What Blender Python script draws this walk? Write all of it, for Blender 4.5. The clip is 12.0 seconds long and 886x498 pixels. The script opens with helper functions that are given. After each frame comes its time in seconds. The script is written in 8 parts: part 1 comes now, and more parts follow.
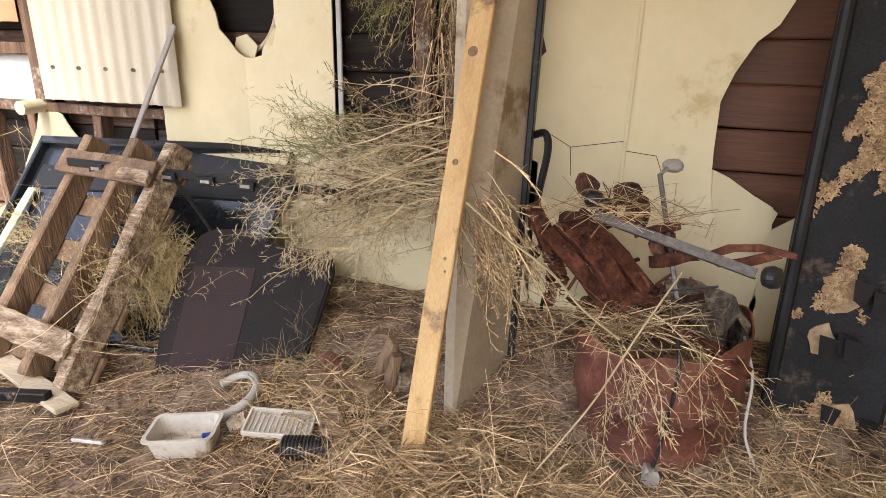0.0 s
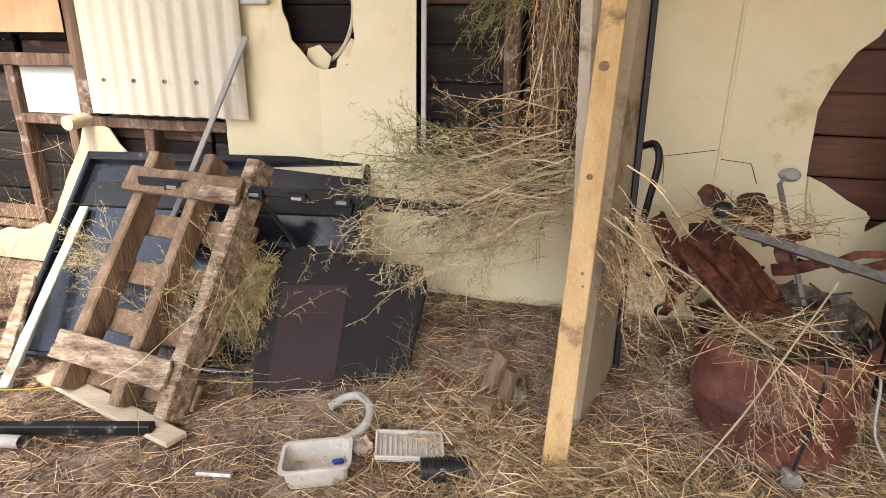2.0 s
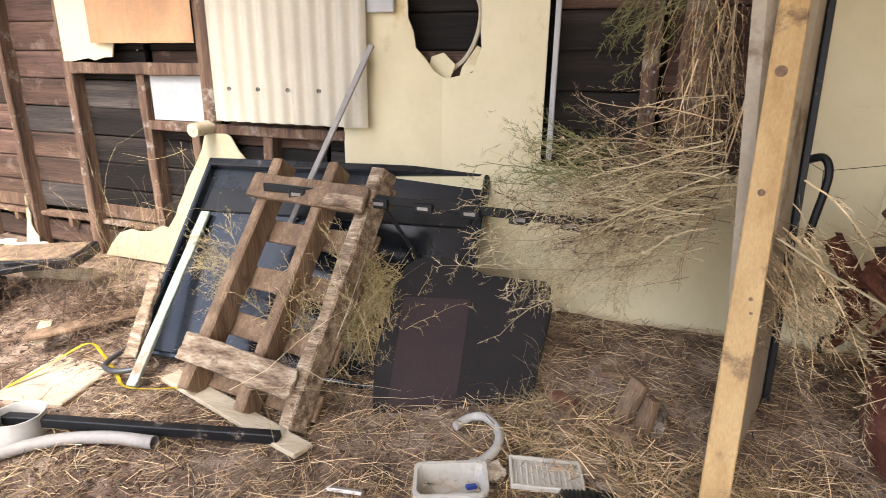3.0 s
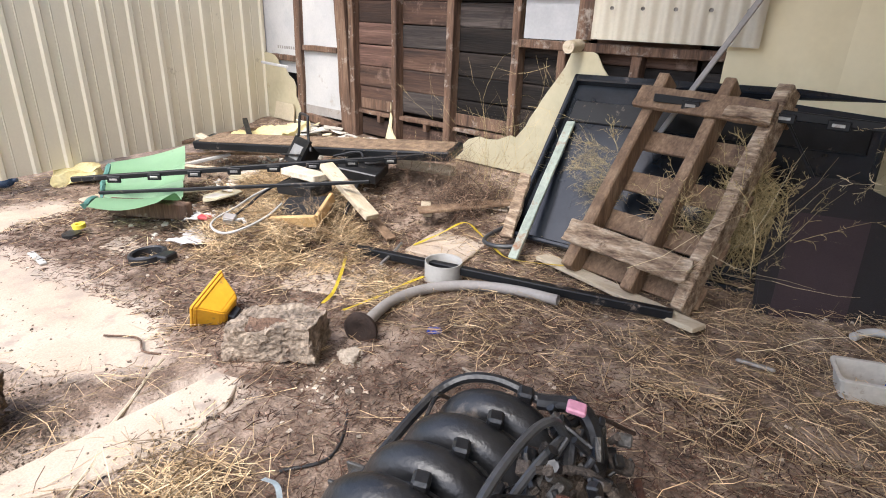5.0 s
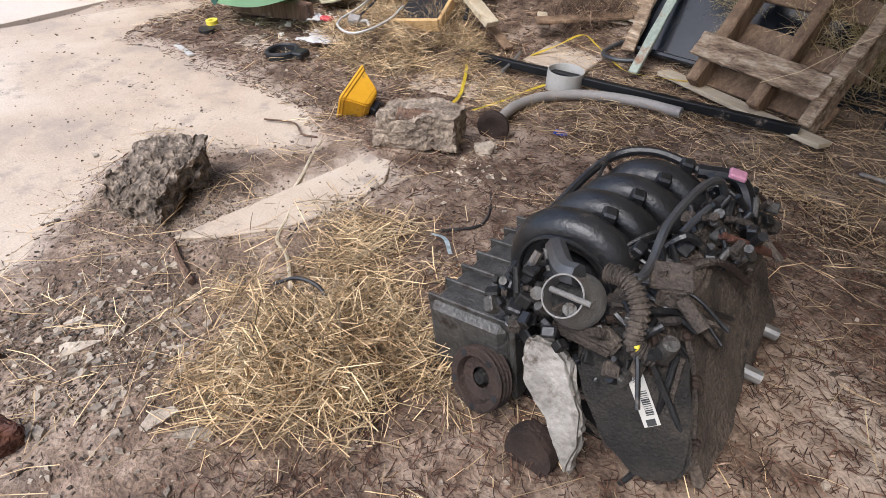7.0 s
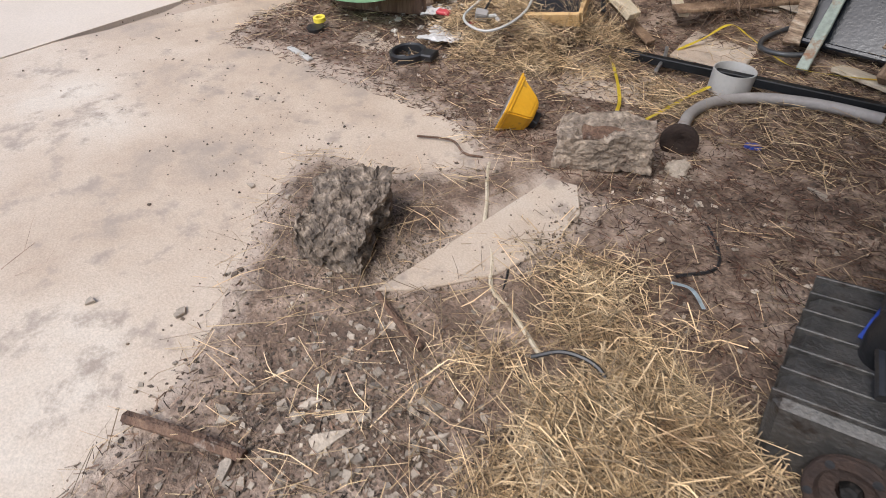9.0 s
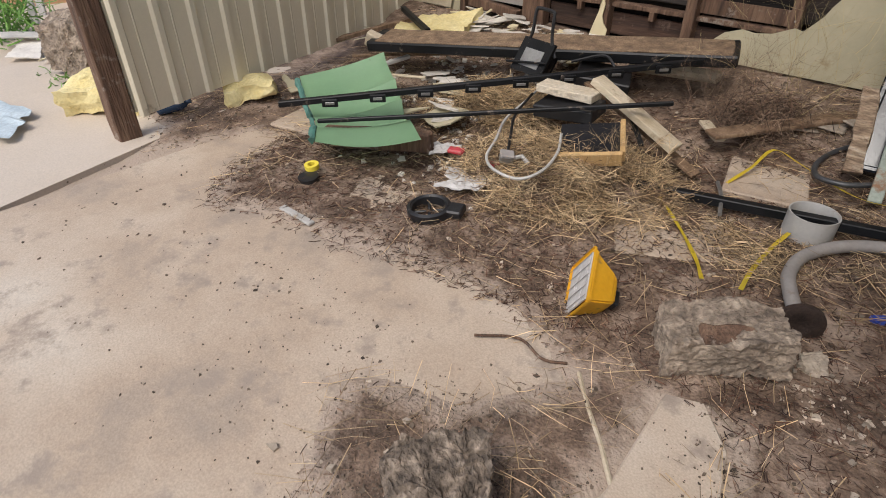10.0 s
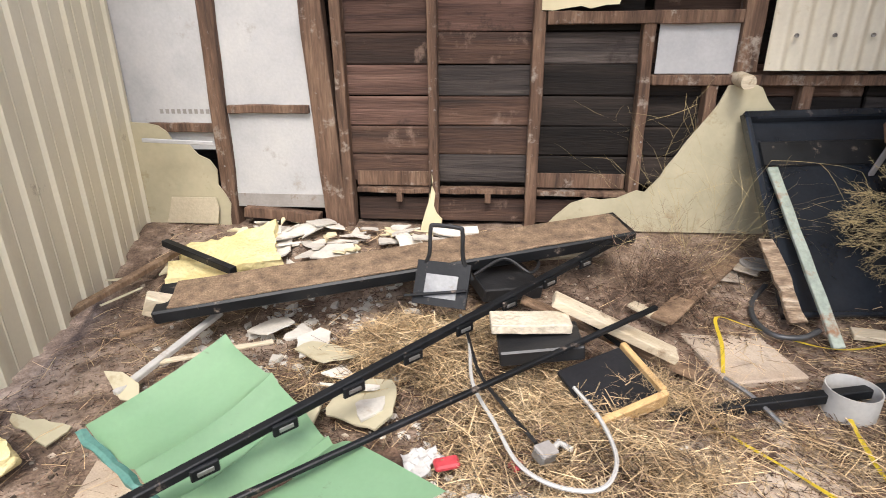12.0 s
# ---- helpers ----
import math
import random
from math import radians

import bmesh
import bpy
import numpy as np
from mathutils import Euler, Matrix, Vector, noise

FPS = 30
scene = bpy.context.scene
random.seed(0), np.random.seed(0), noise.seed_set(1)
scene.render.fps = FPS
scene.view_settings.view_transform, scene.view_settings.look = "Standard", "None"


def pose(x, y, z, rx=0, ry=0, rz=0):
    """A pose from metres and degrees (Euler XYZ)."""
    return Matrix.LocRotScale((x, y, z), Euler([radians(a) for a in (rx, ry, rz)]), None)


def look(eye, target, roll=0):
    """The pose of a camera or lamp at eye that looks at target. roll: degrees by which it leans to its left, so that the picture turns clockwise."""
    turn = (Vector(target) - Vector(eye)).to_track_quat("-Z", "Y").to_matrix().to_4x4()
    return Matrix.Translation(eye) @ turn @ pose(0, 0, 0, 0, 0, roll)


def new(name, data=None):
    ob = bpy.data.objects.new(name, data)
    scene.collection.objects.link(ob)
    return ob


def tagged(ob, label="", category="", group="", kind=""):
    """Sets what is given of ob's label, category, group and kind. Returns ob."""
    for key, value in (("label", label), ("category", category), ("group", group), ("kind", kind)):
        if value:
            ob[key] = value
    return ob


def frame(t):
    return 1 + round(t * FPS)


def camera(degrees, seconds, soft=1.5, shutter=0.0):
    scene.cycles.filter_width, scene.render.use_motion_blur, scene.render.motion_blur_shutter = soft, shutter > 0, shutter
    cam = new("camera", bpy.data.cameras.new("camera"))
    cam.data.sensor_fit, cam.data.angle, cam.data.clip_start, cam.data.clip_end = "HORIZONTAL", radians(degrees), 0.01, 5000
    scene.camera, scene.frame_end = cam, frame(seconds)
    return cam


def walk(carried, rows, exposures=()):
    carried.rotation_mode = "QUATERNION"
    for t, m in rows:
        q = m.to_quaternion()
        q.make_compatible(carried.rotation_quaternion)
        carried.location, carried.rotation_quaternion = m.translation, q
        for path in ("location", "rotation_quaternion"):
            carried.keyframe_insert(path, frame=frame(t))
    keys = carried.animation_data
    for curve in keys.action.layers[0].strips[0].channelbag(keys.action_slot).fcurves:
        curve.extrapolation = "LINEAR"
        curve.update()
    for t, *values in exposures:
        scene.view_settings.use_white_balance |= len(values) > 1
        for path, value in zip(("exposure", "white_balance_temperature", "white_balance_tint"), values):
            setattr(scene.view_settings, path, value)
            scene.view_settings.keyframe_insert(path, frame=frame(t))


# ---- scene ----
cam = camera(76.1, 12.0, soft=0.5, shutter=0.1)
PATH = [
    (0, (0.197, 0.251, 1.198), (-0.374, 2.062, 0.569), 1.5),
    (0.5, (0.115, 0.28, 1.202), (-0.398, 2.099, 0.548), 1.2),
    (1, (0.001, 0.2, 1.218), (-0.473, 2.025, 0.552), 1.2),
    (1.5, (-0.123, 0.125, 1.23), (-0.561, 1.96, 0.566), 1.0),
    (2, (-0.272, 0.145, 1.235), (-0.721, 1.988, 0.602), 1.0),
    (2.5, (-0.395, 0.212, 1.216), (-0.9, 2.053, 0.618), 0.9),
    (3, (-0.514, 0.157, 1.215), (-1.173, 1.948, 0.616), 0.8),
    (3.5, (-0.635, -0.014, 1.245), (-1.574, 1.651, 0.657), 0.8),
    (3.7, (-0.673, -0.108, 1.234), (-1.696, 1.514, 0.665), 0.9),
    (5.3, (-1.007, -0.579, 1.056), (-2.206, 0.749, 0.162), 1.4),
    (5.5, (-0.992, -0.659, 1.064), (-2.159, 0.61, 0.049), 1.3),
    (6, (-0.973, -0.808, 1.072), (-2.137, 0.365, -0.055), 1.4),
    (6.5, (-0.997, -0.815, 1.039), (-2.152, 0.297, -0.155), 1.6),
    (6.7, (-0.998, -0.814, 1.025), (-2.141, 0.283, -0.195), 2.3),
    (8.3, (-1.259, -0.865, 1.043), (-2.33, 0.102, -0.342), 1.3),
    (8.5, (-1.347, -0.958, 1.066), (-2.423, 0.0, -0.321), 1.0),
    (9, (-1.579, -1.049, 1.046), (-2.689, -0.055, -0.288), 0.7),
    (9.5, (-1.975, -0.945, 1.075), (-3.133, 0.097, -0.179), 0.5),
    (10, (-2.255, -0.868, 1.109), (-3.339, 0.357, -0.042), 0.3),
    (10.5, (-2.512, -0.843, 1.132), (-3.311, 0.649, 0.067), 0.2),
    (11, (-2.785, -0.618, 1.178), (-3.268, 1.062, 0.208), -0.1),
    (11.5, (-3.091, -0.448, 1.183), (-3.34, 1.35, 0.343), -0.3),
    (12, (-3.552, -0.407, 1.194), (-3.724, 1.441, 0.45), -0.5),
]
EXPOSURES = [(0, 2.35, 6550, 10), (2.5, 2.22, 6500, 10), (3.5, 2.05, 6100, 10), (5.5, 1.22, 5950, 10), (6.5, 0.97, 5850, 10), (8.5, 0.85, 5850, 10), (9.0, 0.6, 5950, 10), (9.5, 0.35, 6100, 10), (10.5, 0.2, 6400, 10), (11.0, 0.72, 6300, 10), (12, 1.12, 6200, 10)]
walk(cam, [(t, look(eye, target, roll)) for t, eye, target, roll in PATH], EXPOSURES)

# ---- light: bright overcast day, shed open behind and to the left ----
world = bpy.data.worlds.new("sky")
scene.world = world
world.use_nodes = True
wn = world.node_tree.nodes
sky = wn.new("ShaderNodeTexSky")
sky.sky_type = "NISHITA"
sky.sun_disc = False
sky.sun_elevation = radians(55)
sky.sun_rotation = radians(175)
sky.air_density, sky.dust_density = 1.0, 4.0
wn["Background"].inputs["Strength"].default_value = 0.15
world.node_tree.links.new(sky.outputs["Color"], wn["Background"].inputs["Color"])
sun_data = bpy.data.lights.new("sun", "SUN")
sun_data.energy, sun_data.angle, sun_data.color = 1.15, radians(20), (1.0, 0.96, 0.9)
sun = new("sun", sun_data)
sun.matrix_world = look((0.4, -5.0, 7.15), (0, 0, 0))
scene.view_settings.exposure = 0.0


# ---- materials ----
def surface(name, colours, scale=6.0, rough=0.8, metal=0.0, bump=0.25, bscale=70.0, grain=0.25, stain=None,
            stain_scale=3.0, stain_amount=0.5, stretch=(1, 1, 1), island=0.0, each=0.0, spec=0.5, rough_var=0.15):
    """A worn surface: broad colour drift, fine grain, optional stains, fine relief."""
    m = bpy.data.materials.new(name)
    m.use_nodes = True
    nt = m.node_tree
    n, link = nt.nodes, nt.links.new
    b = n["Principled BSDF"]
    tc = n.new("ShaderNodeTexCoord")
    mp = n.new("ShaderNodeMapping")
    mp.inputs["Scale"].default_value = stretch
    info = n.new("ShaderNodeObjectInfo")
    shift = n.new("ShaderNodeVectorMath")
    shift.operation = "MULTIPLY_ADD"
    link(info.outputs["Random"], shift.inputs[0])
    shift.inputs[1].default_value = (37, 21, 13)
    link(tc.outputs["Object"], shift.inputs[2])
    link(shift.outputs[0], mp.inputs["Vector"])
    broad = n.new("ShaderNodeTexNoise")
    broad.inputs["Scale"].default_value, broad.inputs["Detail"].default_value = scale, 6
    broad.inputs["Roughness"].default_value = 0.62
    link(mp.outputs[0], broad.inputs["Vector"])
    ramp = n.new("ShaderNodeValToRGB")
    el = ramp.color_ramp.elements
    k = len(colours)
    while len(el) < k:
        el.new(0.5)
    for i, c in enumerate(colours):
        el[i].position = 0.3 + 0.4 * i / max(1, k - 1)
        el[i].color = (*c, 1)
    link(broad.outputs["Fac"], ramp.inputs["Fac"])
    col = ramp.outputs["Color"]
    fine = n.new("ShaderNodeTexNoise")
    fine.inputs["Scale"].default_value, fine.inputs["Detail"].default_value = bscale, 5
    link(mp.outputs[0], fine.inputs["Vector"])

    def mult(c, fac_socket, lo, hi):
        r = n.new("ShaderNodeMapRange")
        r.inputs["To Min"].default_value, r.inputs["To Max"].default_value = lo, hi
        link(fac_socket, r.inputs["Value"])
        x = n.new("ShaderNodeMix")
        x.data_type, x.blend_type = "RGBA", "MULTIPLY"
        x.inputs["Factor"].default_value = 1
        link(c, x.inputs["A"])
        link(r.outputs[0], x.inputs["B"])
        return x.outputs["Result"]

    if grain:
        col = mult(col, fine.outputs["Fac"], 1 - grain * 1.6, 1 + grain * 1.6)
    if island:
        geo = n.new("ShaderNodeNewGeometry")
        col = mult(col, geo.outputs["Random Per Island"], 1 - island, 1 + island)
    if each:
        col = mult(col, info.outputs["Random"], 1 - each, 1 + each)
    if stain:
        st = n.new("ShaderNodeTexNoise")
        st.inputs["Scale"].default_value, st.inputs["Detail"].default_value = stain_scale, 9
        st.inputs["Roughness"].default_value = 0.7
        link(shift.outputs[0], st.inputs["Vector"])
        r = n.new("ShaderNodeMapRange")
        r.inputs["From Min"].default_value, r.inputs["From Max"].default_value = 0.68 - 0.3 * stain_amount, 0.74 - 0.2 * stain_amount
        link(st.outputs["Fac"], r.inputs["Value"])
        x = n.new("ShaderNodeMix")
        x.data_type = "RGBA"
        link(r.outputs[0], x.inputs["Factor"])
        link(col, x.inputs["A"])
        x.inputs["B"].default_value = (*stain, 1)
        col = x.outputs["Result"]
    link(col, b.inputs["Base Color"])
    rr = n.new("ShaderNodeMapRange")
    rr.inputs["To Min"].default_value, rr.inputs["To Max"].default_value = max(0.05, rough - rough_var), min(1, rough + rough_var)
    link(broad.outputs["Fac"], rr.inputs["Value"])
    link(rr.outputs[0], b.inputs["Roughness"])
    b.inputs["Metallic"].default_value = metal
    b.inputs["Specular IOR Level"].default_value = spec
    if bump:
        bp = n.new("ShaderNodeBump")
        bp.inputs["Strength"].default_value, bp.inputs["Distance"].default_value = bump, 0.01
        link(fine.outputs["Fac"], bp.inputs["Height"])
        link(bp.outputs[0], b.inputs["Normal"])
    return m


M = {}
M["dirt"] = surface("dirt", [(0.115, 0.07, 0.043), (0.2, 0.125, 0.08), (0.3, 0.195, 0.125)], 3.5, 0.95, bump=1.0, bscale=90, grain=0.45, stain=(0.33, 0.2, 0.13), stain_scale=2.2, stain_amount=0.5)
def dirt_material():
    """Dirt that thins out to dust over the slab, by the sheet's cover layer."""
    m = surface("dirt_over_slab", [(0.055, 0.035, 0.024), (0.18, 0.122, 0.084), (0.4, 0.3, 0.225)], 9, 0.95, bump=0.8, bscale=110, grain=0.5, stain=(0.38, 0.29, 0.22), stain_scale=2.6, stain_amount=0.48)
    nt = m.node_tree
    n, link = nt.nodes, nt.links.new
    b = n["Principled BSDF"]
    old = b.inputs["Base Color"].links[0].from_socket
    at = n.new("ShaderNodeAttribute")
    at.attribute_name = "cover"
    ns = n.new("ShaderNodeTexNoise")
    ns.inputs["Scale"].default_value, ns.inputs["Detail"].default_value, ns.inputs["Roughness"].default_value = 14, 10, 0.75
    tc = n.new("ShaderNodeTexCoord")
    link(tc.outputs["Object"], ns.inputs["Vector"])
    add = n.new("ShaderNodeMath")
    add.operation = "MULTIPLY_ADD"
    link(ns.outputs["Fac"], add.inputs[0])
    add.inputs[1].default_value = 1.6
    link(at.outputs["Fac"], add.inputs[2])
    mr = n.new("ShaderNodeMapRange")
    mr.inputs["From Min"].default_value, mr.inputs["From Max"].default_value = 1.05, 1.45
    link(add.outputs[0], mr.inputs["Value"])
    mix = n.new("ShaderNodeMix")
    mix.data_type = "RGBA"
    link(mr.outputs[0], mix.inputs["Factor"])
    mix.inputs["A"].default_value = (0.42, 0.335, 0.26, 1)
    link(old, mix.inputs["B"])
    link(mix.outputs["Result"], b.inputs["Base Color"])
    return m


M["dirt_over_slab"] = dirt_material()
M["concrete"] = surface("concrete", [(0.29, 0.245, 0.2), (0.44, 0.345, 0.255), (0.51, 0.42, 0.325), (0.57, 0.5, 0.41)], 1.5, 0.85, bump=0.15, bscale=190, grain=0.2, stain=(0.33, 0.27, 0.215), stain_scale=7, stain_amount=0.46)
M["outer_concrete"] = surface("outer_concrete", [(0.5, 0.42, 0.33), (0.58, 0.5, 0.41)], 1.2, 0.85, bump=0.2, bscale=120, grain=0.1)
M["cream"] = surface("cream_sheet", [(0.62, 0.53, 0.32), (0.7, 0.61, 0.39), (0.74, 0.66, 0.45)], 1.6, 0.6, bump=0.06, bscale=30, grain=0.03, stain=(0.52, 0.41, 0.2), stain_scale=2.6, stain_amount=0.22)
M["cream_dull"] = surface("dull_cream", [(0.4, 0.36, 0.24), (0.48, 0.43, 0.29), (0.55, 0.49, 0.34)], 2.2, 0.75, bump=0.1, bscale=30, grain=0.06, stain=(0.33, 0.26, 0.15), stain_scale=4, stain_amount=0.3)
M["cream_edge"] = surface("cream_reverse", [(0.5, 0.43, 0.3), (0.6, 0.53, 0.38)], 5, 0.85, grain=0.1)
M["white_sheet"] = surface("white_sheet", [(0.38, 0.38, 0.38), (0.46, 0.455, 0.45), (0.53, 0.52, 0.5)], 3, 0.8, bump=0.1, grain=0.06, stain=(0.36, 0.33, 0.3), stain_scale=5, stain_amount=0.25)
M["cladding"] = surface("cream_cladding", [(0.7, 0.64, 0.48), (0.76, 0.7, 0.54)], 1.5, 0.45, bump=0.03, grain=0.03, stain=(0.4, 0.34, 0.24), stain_scale=5, stain_amount=0.1)
M["corrugated"] = surface("cream_corrugated", [(0.52, 0.47, 0.37), (0.6, 0.55, 0.44)], 2, 0.5, bump=0.05, grain=0.05, stain=(0.42, 0.33, 0.2), stain_scale=5, stain_amount=0.15)
M["orange_sheet"] = surface("tan_sheet", [(0.42, 0.23, 0.11), (0.55, 0.33, 0.17)], 3, 0.6, grain=0.08)
M["board"] = surface("brown_board", [(0.022, 0.013, 0.009), (0.07, 0.038, 0.025), (0.13, 0.075, 0.05)], 3.0, 0.85, bump=0.6, bscale=30, grain=0.4, stretch=(0.3, 3, 6), each=0.35, stain=(0.2, 0.135, 0.1), stain_scale=5.5, stain_amount=0.36)
M["board_rosy"] = surface("rosy_board", [(0.035, 0.019, 0.014), (0.1, 0.054, 0.039), (0.17, 0.102, 0.076)], 3.0, 0.85, bump=0.6, bscale=30, grain=0.4, stretch=(0.3, 3, 6), each=0.25, stain=(0.035, 0.022, 0.016), stain_scale=4.5, stain_amount=0.36)
M["board_grey"] = surface("grey_board", [(0.016, 0.013, 0.0115), (0.048, 0.038, 0.033), (0.11, 0.09, 0.077)], 4.0, 0.9, bump=0.6, bscale=30, grain=0.4, stretch=(0.3, 3, 6), each=0.3, stain=(0.03, 0.02, 0.016), stain_scale=4, stain_amount=0.36)
M["board_dark"] = surface("dark_board", [(0.007, 0.006, 0.0055), (0.017, 0.0135, 0.0115), (0.042, 0.032, 0.026)], 2.2, 0.85, bump=0.5, bscale=26, grain=0.3, stretch=(0.35, 3, 5), each=0.35, spec=0.25)
M["board_red"] = surface("red_board", [(0.085, 0.034, 0.019), (0.15, 0.06, 0.032)], 2.2, 0.6, bump=0.3, bscale=26, grain=0.25, stretch=(0.35, 3, 5), each=0.2)
M["stud"] = surface("old_stud", [(0.05, 0.028, 0.018), (0.13, 0.075, 0.047), (0.22, 0.14, 0.09)], 5, 0.85, bump=0.9, bscale=30, grain=0.4, stretch=(4, 4, 0.4), stain=(0.32, 0.27, 0.22), stain_scale=9, stain_amount=0.35)
M["timber"] = surface("weathered_timber", [(0.11, 0.066, 0.037), (0.205, 0.13, 0.076), (0.31, 0.215, 0.135)], 5, 0.8, bump=0.6, bscale=40, grain=0.3, stretch=(3, 3, 0.35), stain=(0.1, 0.06, 0.04), stain_scale=4, stain_amount=0.3)
M["rotten"] = surface("rotten_timber", [(0.09, 0.05, 0.03), (0.32, 0.23, 0.15), (0.56, 0.46, 0.34)], 14, 0.9, bump=1.0, bscale=60, grain=0.5, stretch=(0.6, 2.5, 2.5), stain=(0.1, 0.06, 0.035), stain_scale=12, stain_amount=0.4)
M["pine"] = surface("yellow_pine", [(0.42, 0.25, 0.09), (0.54, 0.35, 0.15), (0.6, 0.42, 0.2)], 3, 0.65, bump=0.25, bscale=45, grain=0.15, stretch=(5, 5, 0.35), stain=(0.2, 0.12, 0.06), stain_scale=5.5, stain_amount=0.32)
M["pale_wood"] = surface("pale_wood", [(0.4, 0.32, 0.21), (0.54, 0.46, 0.33), (0.6, 0.52, 0.39)], 4, 0.75, bump=0.3, bscale=50, grain=0.18, stretch=(0.5, 3, 3), stain=(0.25, 0.18, 0.11), stain_scale=6, stain_amount=0.3)
M["straw"] = surface("straw", [(0.25, 0.165, 0.085), (0.45, 0.325, 0.18), (0.64, 0.5, 0.31)], 9, 0.7, bump=0, grain=0.0, island=0.8)
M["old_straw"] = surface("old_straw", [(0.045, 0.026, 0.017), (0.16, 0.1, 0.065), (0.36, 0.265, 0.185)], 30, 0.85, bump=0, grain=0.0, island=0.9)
M["bark"] = surface("bark", [(0.022, 0.011, 0.007), (0.075, 0.036, 0.022), (0.17, 0.09, 0.055)], 30, 0.9, bump=0, grain=0.0, island=0.7)
M["weed"] = surface("dry_weed", [(0.3, 0.22, 0.1), (0.42, 0.33, 0.16), (0.52, 0.42, 0.22)], 3, 0.75, bump=0, grain=0.0, island=0.4)
M["pale_weed"] = surface("pale_weed", [(0.36, 0.28, 0.15), (0.52, 0.42, 0.25), (0.66, 0.56, 0.37)], 3, 0.75, bump=0, grain=0.0, island=0.45)
M["green_weed"] = surface("green_weed", [(0.16, 0.16, 0.06), (0.27, 0.26, 0.11)], 3, 0.7, bump=0, grain=0.0, island=0.35)
M["black_vinyl"] = surface("black_vinyl", [(0.007, 0.007, 0.008), (0.016, 0.016, 0.018)], 4, 0.45, bump=0.15, bscale=80, grain=0.2, stain=(0.1, 0.085, 0.07), stain_scale=5, stain_amount=0.12, spec=0.3)
M["caked_vinyl"] = surface("caked_vinyl", [(0.009, 0.0095, 0.011), (0.022, 0.022, 0.025)], 4, 0.68, bump=0.4, bscale=110, grain=0.35, stain=(0.1, 0.075, 0.055), stain_scale=7, stain_amount=0.3, spec=0.25)
M["black_metal"] = surface("black_metal", [(0.005, 0.0055, 0.006), (0.012, 0.013, 0.015)], 5, 0.45, 0.0, bump=0.1, grain=0.15, spec=0.3, stain=(0.19, 0.15, 0.12), stain_scale=12, stain_amount=0.25)
M["tray_black"] = surface("tray_black", [(0.009, 0.011, 0.014), (0.02, 0.024, 0.031)], 3, 0.2, bump=0.06, grain=0.12, stain=(0.11, 0.1, 0.095), stain_scale=6, stain_amount=0.2)
M["black_plastic"] = surface("black_plastic", [(0.01, 0.01, 0.011), (0.022, 0.022, 0.023)], 6, 0.45, bump=0.1, grain=0.15, stain=(0.14, 0.12, 0.1), stain_scale=8, stain_amount=0.2)
M["carpet"] = surface("dark_carpet", [(0.012, 0.01, 0.01), (0.022, 0.017, 0.017)], 5, 0.95, bump=0.6, bscale=400, grain=0.25, stain=(0.07, 0.055, 0.045), stain_scale=8, stain_amount=0.15)
M["carpet_patch"] = surface("brown_carpet", [(0.034, 0.02, 0.022), (0.048, 0.03, 0.03)], 5, 0.95, bump=0.6, bscale=400, grain=0.35)
M["rust"] = surface("rusty_red", [(0.05, 0.02, 0.014), (0.15, 0.05, 0.034), (0.27, 0.13, 0.085)], 5, 0.6, 0.1, bump=0.3, bscale=70, grain=0.35, stain=(0.13, 0.06, 0.035), stain_scale=4, stain_amount=0.5)
M["rust_red"] = surface("red_rust", [(0.045, 0.016, 0.01), (0.15, 0.05, 0.028), (0.28, 0.11, 0.06)], 20, 0.85, 0.1, bump=0.8, bscale=90, grain=0.35)
M["dark_steel"] = surface("tarnished_steel", [(0.08, 0.075, 0.07), (0.2, 0.19, 0.18)], 14, 0.5, 0.6, bump=0.3, grain=0.25, stain=(0.1, 0.055, 0.035), stain_scale=12, stain_amount=0.45)
M["shard_white"] = surface("chalky_sheet", [(0.5, 0.46, 0.4), (0.62, 0.58, 0.51), (0.7, 0.66, 0.58)], 6, 0.85, bump=0.2, grain=0.1, each=0.15, stain=(0.4, 0.34, 0.27), stain_scale=7, stain_amount=0.3)
M["rust_dark"] = surface("dark_rust", [(0.03, 0.014, 0.01), (0.075, 0.03, 0.02), (0.15, 0.06, 0.032)], 14, 0.85, 0.1, bump=0.8, bscale=90, grain=0.35)
M["steel"] = surface("dull_steel", [(0.25, 0.245, 0.235), (0.42, 0.41, 0.39)], 8, 0.42, 0.75, bump=0.15, grain=0.15, stain=(0.16, 0.11, 0.075), stain_scale=9, stain_amount=0.3)
M["alu"] = surface("cast_aluminium", [(0.035, 0.033, 0.03), (0.13, 0.123, 0.112)], 12, 0.5, 0.5, bump=0.4, bscale=120, grain=0.3, stain=(0.04, 0.031, 0.025), stain_scale=12, stain_amount=0.45)
M["green"] = surface("green_sheet", [(0.3, 0.5, 0.29), (0.36, 0.56, 0.34)], 2, 0.5, bump=0.03, grain=0.03, stain=(0.2, 0.22, 0.14), stain_scale=4, stain_amount=0.12)
M["green_edge"] = surface("teal_edge", [(0.05, 0.16, 0.13), (0.1, 0.22, 0.18)], 8, 0.6)
M["teal_paint"] = surface("teal_paint", [(0.24, 0.28, 0.23), (0.4, 0.44, 0.37)], 9, 0.75, bump=0.4, grain=0.2, stain=(0.28, 0.15, 0.08), stain_scale=8, stain_amount=0.4)
M["yellow_plastic"] = surface("yellow_plastic", [(0.68, 0.34, 0.015), (0.76, 0.41, 0.025)], 6, 0.45, bump=0.05, grain=0.08, stain=(0.4, 0.22, 0.05), stain_scale=12, stain_amount=0.2)
